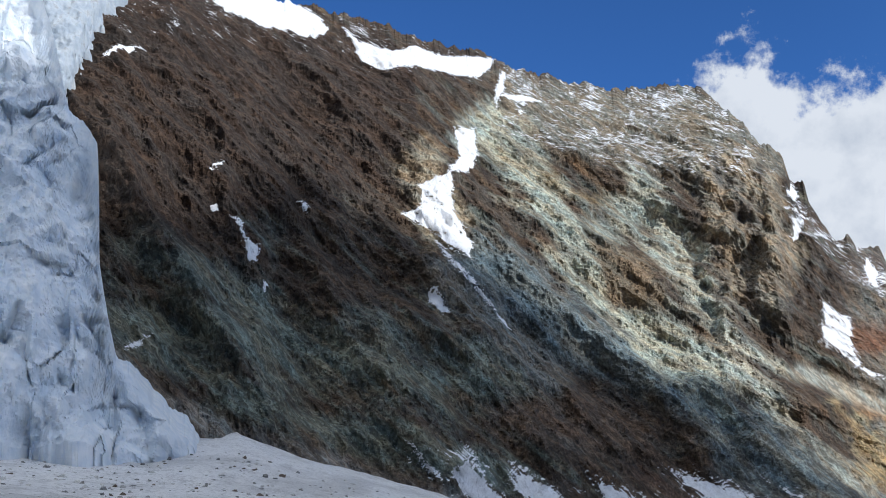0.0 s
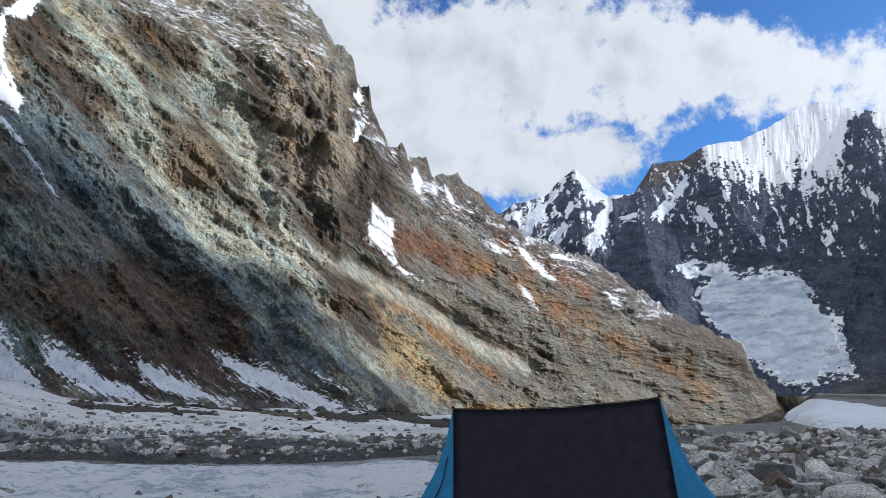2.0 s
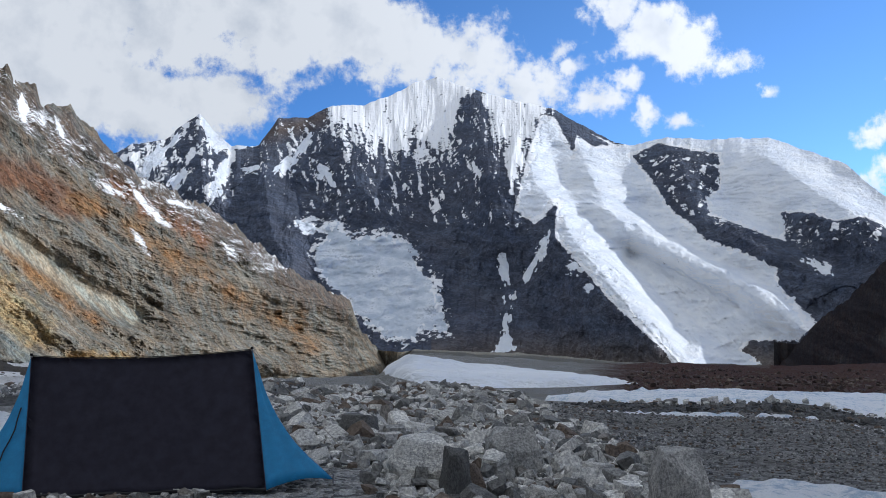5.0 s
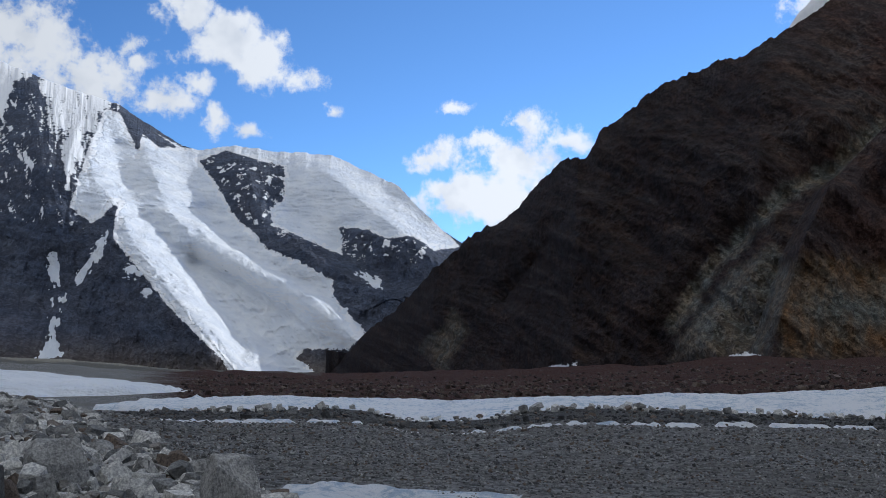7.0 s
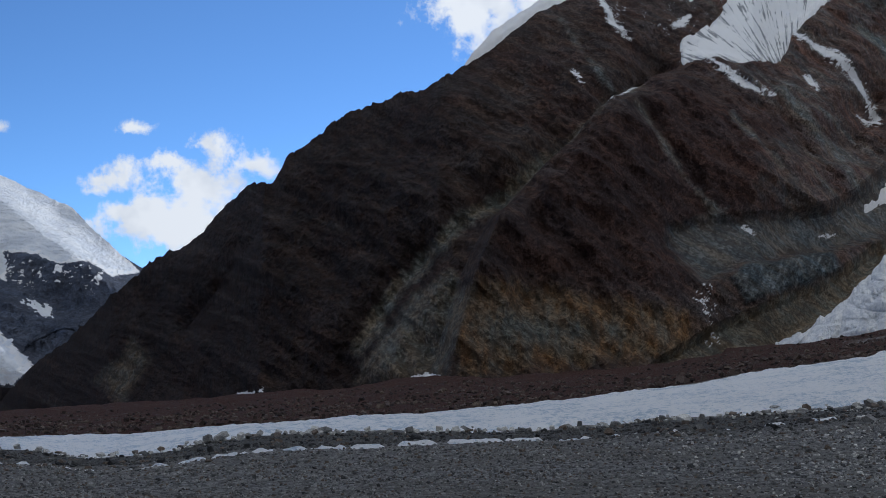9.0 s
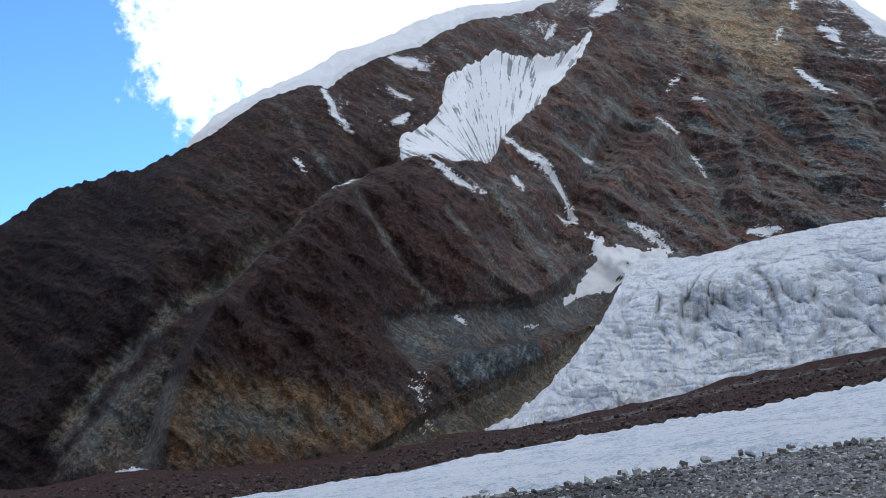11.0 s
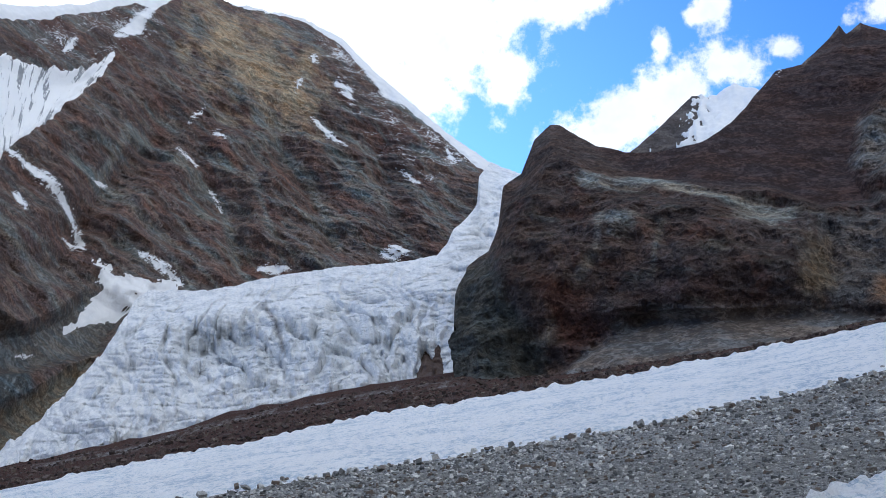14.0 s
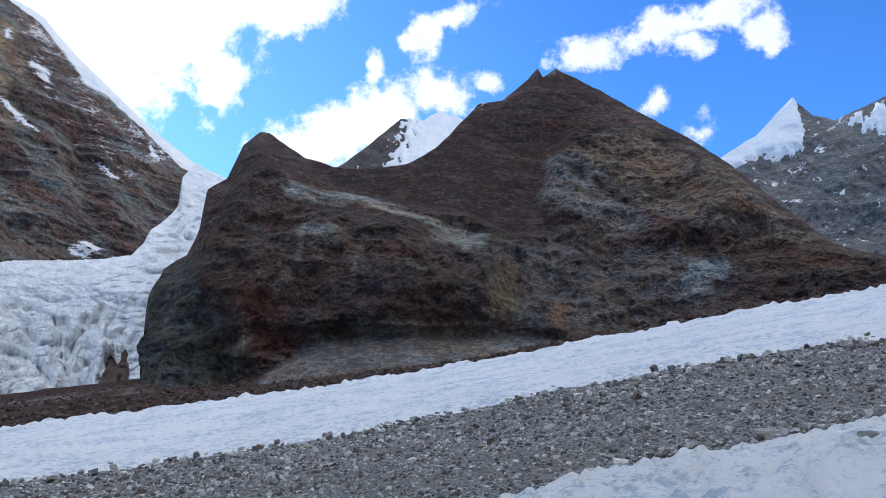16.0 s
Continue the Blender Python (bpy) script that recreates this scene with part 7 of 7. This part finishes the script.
def scatter(name, az, r, size, mat, label, rnd, lift=0.12, kind="stuff", shapes=(8, 14), lean=0.3, rise=0.0):
    """Many small stones joined into one."""
    n = len(az)
    z = ground_z(az, r)
    C = polar(az, r, z + size * lift + rise)
    ang = rnd.uniform(0, math.tau, n)
    tilt = rnd.normal(0, lean, (n, 2))
    pick = rnd.randint(shapes[0], shapes[1], n)
    stretch = rnd.uniform(0.7, 1.35, (n, 3))
    V, F, off = [], [], 0
    for k, (v, f) in enumerate(_pebbles):
        i = np.where(pick == k)[0]
        if not len(i):
            continue
        p = v[None] * stretch[i][:, None] * size[i][:, None, None]
        for ax, col in ((0, 0), (1, 1)):
            ct, st = np.cos(tilt[i, col])[:, None], np.sin(tilt[i, col])[:, None]
            p[..., ax], p[..., 2] = p[..., ax] * ct - p[..., 2] * st, p[..., ax] * st + p[..., 2] * ct
        c, s = np.cos(ang[i])[:, None], np.sin(ang[i])[:, None]
        q = np.stack([p[..., 0] * c - p[..., 1] * s, p[..., 0] * s + p[..., 1] * c, p[..., 2]], -1) + C[i][:, None]
        V.append(q.reshape(-1, 3))
        F.append((f[None] + (np.arange(len(i)) * len(v))[:, None, None]).reshape(-1, 3) + off)
        off += len(i) * len(v)
    ob = mesh_object(name, np.concatenate(V), np.concatenate(F), mat)
    return tagged(ob, label, "stones", kind=kind)


def field_edge(az):
    """How far the boulder field reaches out at a bearing."""
    return np.interp(az, [34, 40, 46, 52, 55.4, 58.5, 63, 66, 68], [34, 34, 34, 30, 19, 14.5, 11.5, 9, 7])


def stones():
    rnd, nr = random.Random(5), np.random.RandomState(5)
    hero = [
        (49.6, 9.6, 0.5, 0.9, "grey boulder leaning on a broader one", 1.2),
        (50.8, 8.9, 0.46, 0.6, "pale angular boulder among stones", 2.0),
        (54.4, 9.4, 0.4, 0.6, "pale angular boulder among stones", 2.6),
        (47.0, 14.0, 0.55, 0.6, "dark grey boulder among stones", 0.3),
        (50.0, 17.0, 0.6, 0.6, "dark grey boulder among stones", 1.3),
        (44.2, 15.0, 0.5, 0.7, "dark grey boulder among stones", 2.3),
        (57.3, 11.2, 0.42, 0.7, "dark grey boulder among stones", 2.9),
        (21.2, 11.5, 0.42, 0.8, "pale grey boulder beside dirty ice", 0.4),
        (11.4, 9.7, 0.5, 0.9, "brown-grey boulder beside dirty ice", 0.8),
        (14.8, 10.4, 0.24, 0.7, "small grey boulder beside dirty ice", 1.8),
        (17.5, 10.0, 0.36, 0.5, "flat grey stone beside dirty ice", 2.8),
        (84.6, 74.0, 0.95, 0.9, "grey boulder on the edge of white ice", 0.1),
        (83.0, 73.5, 1.1, 0.7, "grey boulder on the edge of white ice", 1.1),
        (104.0, 71.0, 1.45, 0.75, "large grey boulder on the edge of white ice", 2.1),
        (101.7, 72.0, 0.8, 0.6, "dark boulder on the edge of white ice", 2.1),
        (169.4, 29.6, 0.9, 0.6, "brown boulder at the edge of near ice", 0.6),
        (174.2, 25.0, 0.8, 0.7, "dark grey boulder on hummocky ice", 2.2),
        (175.2, 30.5, 0.7, 0.7, "dark boulder at the edge of near ice", 1.6),
        (161.5, 29.2, 0.75, 0.5, "grey boulder at the edge of near ice", 1.9),
    ]
    great_boulder(61.7, 8.9, 0.62, -7.95, 411, "squat grey boulder with a flat dark face", -0.85, 1.0, 5)
    great_boulder(52.3, 11.3, 0.74, -7.1, 423, "pale grey wedge-shaped boulder", -0.6)
    great_boulder(47.2, 9.9, 0.80, -7.6, 437, "broad grey boulder with a rough face", -0.7)
    great_boulder(49.5, 9.3, 0.36, -8.2, 441, "grey boulder leaning on a broader one", -0.2)
    great_boulder(43.6, 13.2, 0.62, -6.4, 453, "brownish grey slab among stones", -0.9)
    for az, r, s, sq, label, spin in hero:
        boulder(az, r, s, rnd, label, squash=sq, spin=spin)
    n = 0
    while n < 270:
        az, r = rnd.uniform(34, 66), math.sqrt(rnd.uniform(6.5 ** 2, 21 ** 2))
        if r > field_edge(az) - 0.5 or (az < 44.5 and r < 10.6) or (58.5 < az < 65 and r < 9.6):
            continue
        boulder(az, r, min(0.5, 0.15 + abs(rnd.gauss(0, 0.1))) * (0.8 if r < 9 else 1.0), rnd, squash=rnd.uniform(0.4, 0.8), lean=1.4)
        n += 1
    # broken rubble between the boulders
    az, r = nr.uniform(33.5, 67, 24000), np.sqrt(nr.uniform(5.5 ** 2, 36 ** 2, 24000))
    keep = (r < field_edge(az) + nr.normal(0, 0.6, 24000)) & ((az > 44.5) | (r > 10.5)) & ((az < 59.3) | (az > 64) | (r > 9.2) | (r < 8.2))
    az, r = az[keep], r[keep]
    scatter("rubble", az, r, np.clip(0.05 + 0.075 * nr.exponential(1.0, len(az)), 0, 0.4) * np.where(r < 9.3, 0.75, 1), STONE, "grey angular rubble of a moraine", nr, 0.2, shapes=(0, 8), lean=0.35)
    # gravel of the flats
    k = 75000
    az, r = nr.uniform(46, 181, k), np.exp(nr.uniform(math.log(6.5), math.log(74), k))
    keep = (r > field_edge(az) * (az < 67) - 1.5) & ((r < 46 + nr.normal(0, 1.5, k)) | (az > 118 + nr.normal(0, 5, k)))
    bank = (r >= 45) & (az < 125) & ~keep
    scatter("bank_stones", az[bank], r[bank], np.clip(0.05 + 0.10 * nr.exponential(0.8, bank.sum()), 0, 0.6), DARK_STONE, "dark grey stones of a gravel bank beside white ice", nr, 0.15)
    az, r = az[keep], r[keep]
    size = np.clip(r * (0.0018 + np.interp(az, [100, 130], [0.0014, 0.0026]) * nr.exponential(0.5, len(az))), 0.02, 0.55)
    # stones below about bearing 112 take the copy dimmed for lower light
    dim = az < 112 + nr.normal(0, 8, len(az))
    scatter("gravel_stones", az[~dim], r[~dim], size[~dim], PEBBLE, "loose grey gravel and small stones", nr, 0.15)
    scatter("gravel_stones", az[dim], r[dim], size[dim], DIM_PEBBLE, "loose grey gravel and small stones in a dimmed tone", nr, 0.15)
    k = 900
    az = nr.uniform(56, 181, k)
    scatter("edge_stones", az, 74.0 + nr.normal(0, 2.2, k), np.clip(0.16 + np.abs(nr.normal(0, 0.22, k)), 0, 0.9), STONE, "row of dark stones along the ice edge", nr, 0.4)
    k = 260
    az = nr.uniform(152, 181, k)
    scatter("edge_stones", az, np.interp(az, EDGE_AZ, EDGE_R) + 0.3 + np.abs(nr.normal(0, 0.35, k)), np.clip(0.06 + 0.09 * nr.exponential(1.0, k), 0, 0.4), STONE, "grey and brown stones along the near ice", nr, 0.25, shapes=(0, 8))
    k = 350
    az = nr.uniform(100, 181, k)
    scatter("edge_stones", az, 139.5 + nr.normal(0, 1.6, k), np.clip(0.3 + np.abs(nr.normal(0, 0.35, k)), 0, 1.4), BROWN_STONE, "brown stones along the far ice edge", nr, 0.5)
    k = 9000
    az, r = nr.uniform(58, 178, k), np.exp(nr.uniform(math.log(143), math.log(330), k))
    scatter("moraine_stones", az, r, np.clip(0.25 + np.abs(nr.normal(0, 0.4, k)), 0, 1.8), BROWN_STONE, "rusty brown moraine stones", nr, 0.2)
    k = 9000
    az, r = nr.uniform(-30, 36, k), np.exp(nr.uniform(math.log(6.5), math.log(16), k))
    scatter("gravel_stones", az, r, np.clip(0.03 + np.abs(nr.normal(0, 0.06, k)), 0, 0.3), STONE, "loose grey stones beside dirty ice", nr, 0.15)
    k = 5000
    az, r = nr.uniform(-10, 40, k), 35 + nr.normal(0, 5, k)
    scatter("bank_stones", az, r, np.clip(0.06 + 0.09 * nr.exponential(0.8, k), 0, 0.5), STONE, "grey stones of the bank between ice and snow", nr, 0.2, rise=0.3)
    # rough debris lumps along the ridges below the wall
    az, r = [], []
    for pts, w in RIDGES:
        p = np.array(pts)
        for t in nr.uniform(0, len(p) - 1.001, 800):
            a, e = p[int(t)] + (p[int(t) + 1] - p[int(t)]) * (t % 1) + nr.normal(0, 1, 2) * (0.25, w * 0.45)
            j = int(round((a + 31) / 0.25))
            ok = (_GR > 60) & (_GR < 0.86 * float(RINGS[5][0](a)))
            i = np.argmin(np.where(ok, np.abs(GROUND.E[:, j] - e), 99))
            az.append(a), r.append(_GR[i])
    az, r = np.array(az), np.array(r)
    scatter("debris_stones", az, r, r * (0.0025 + 0.0035 * nr.exponential(0.6, len(az))), DEBRIS, "dark brown broken debris on snow", nr, 0.2, shapes=(0, 8))
    k = 8000
    az, r = nr.uniform(-30, 44, k), np.exp(nr.uniform(math.log(36), math.log(200), k))
    scatter("gravel_stones", az, r, np.clip(0.1 + np.abs(nr.normal(0, 0.14, k)) * (0.5 + r / 80), 0, 1.0), STONE, "grey stones scattered below the wall", nr, 0.2, rise=0.4 * ((r > 59) & (az < 27)))


stones()
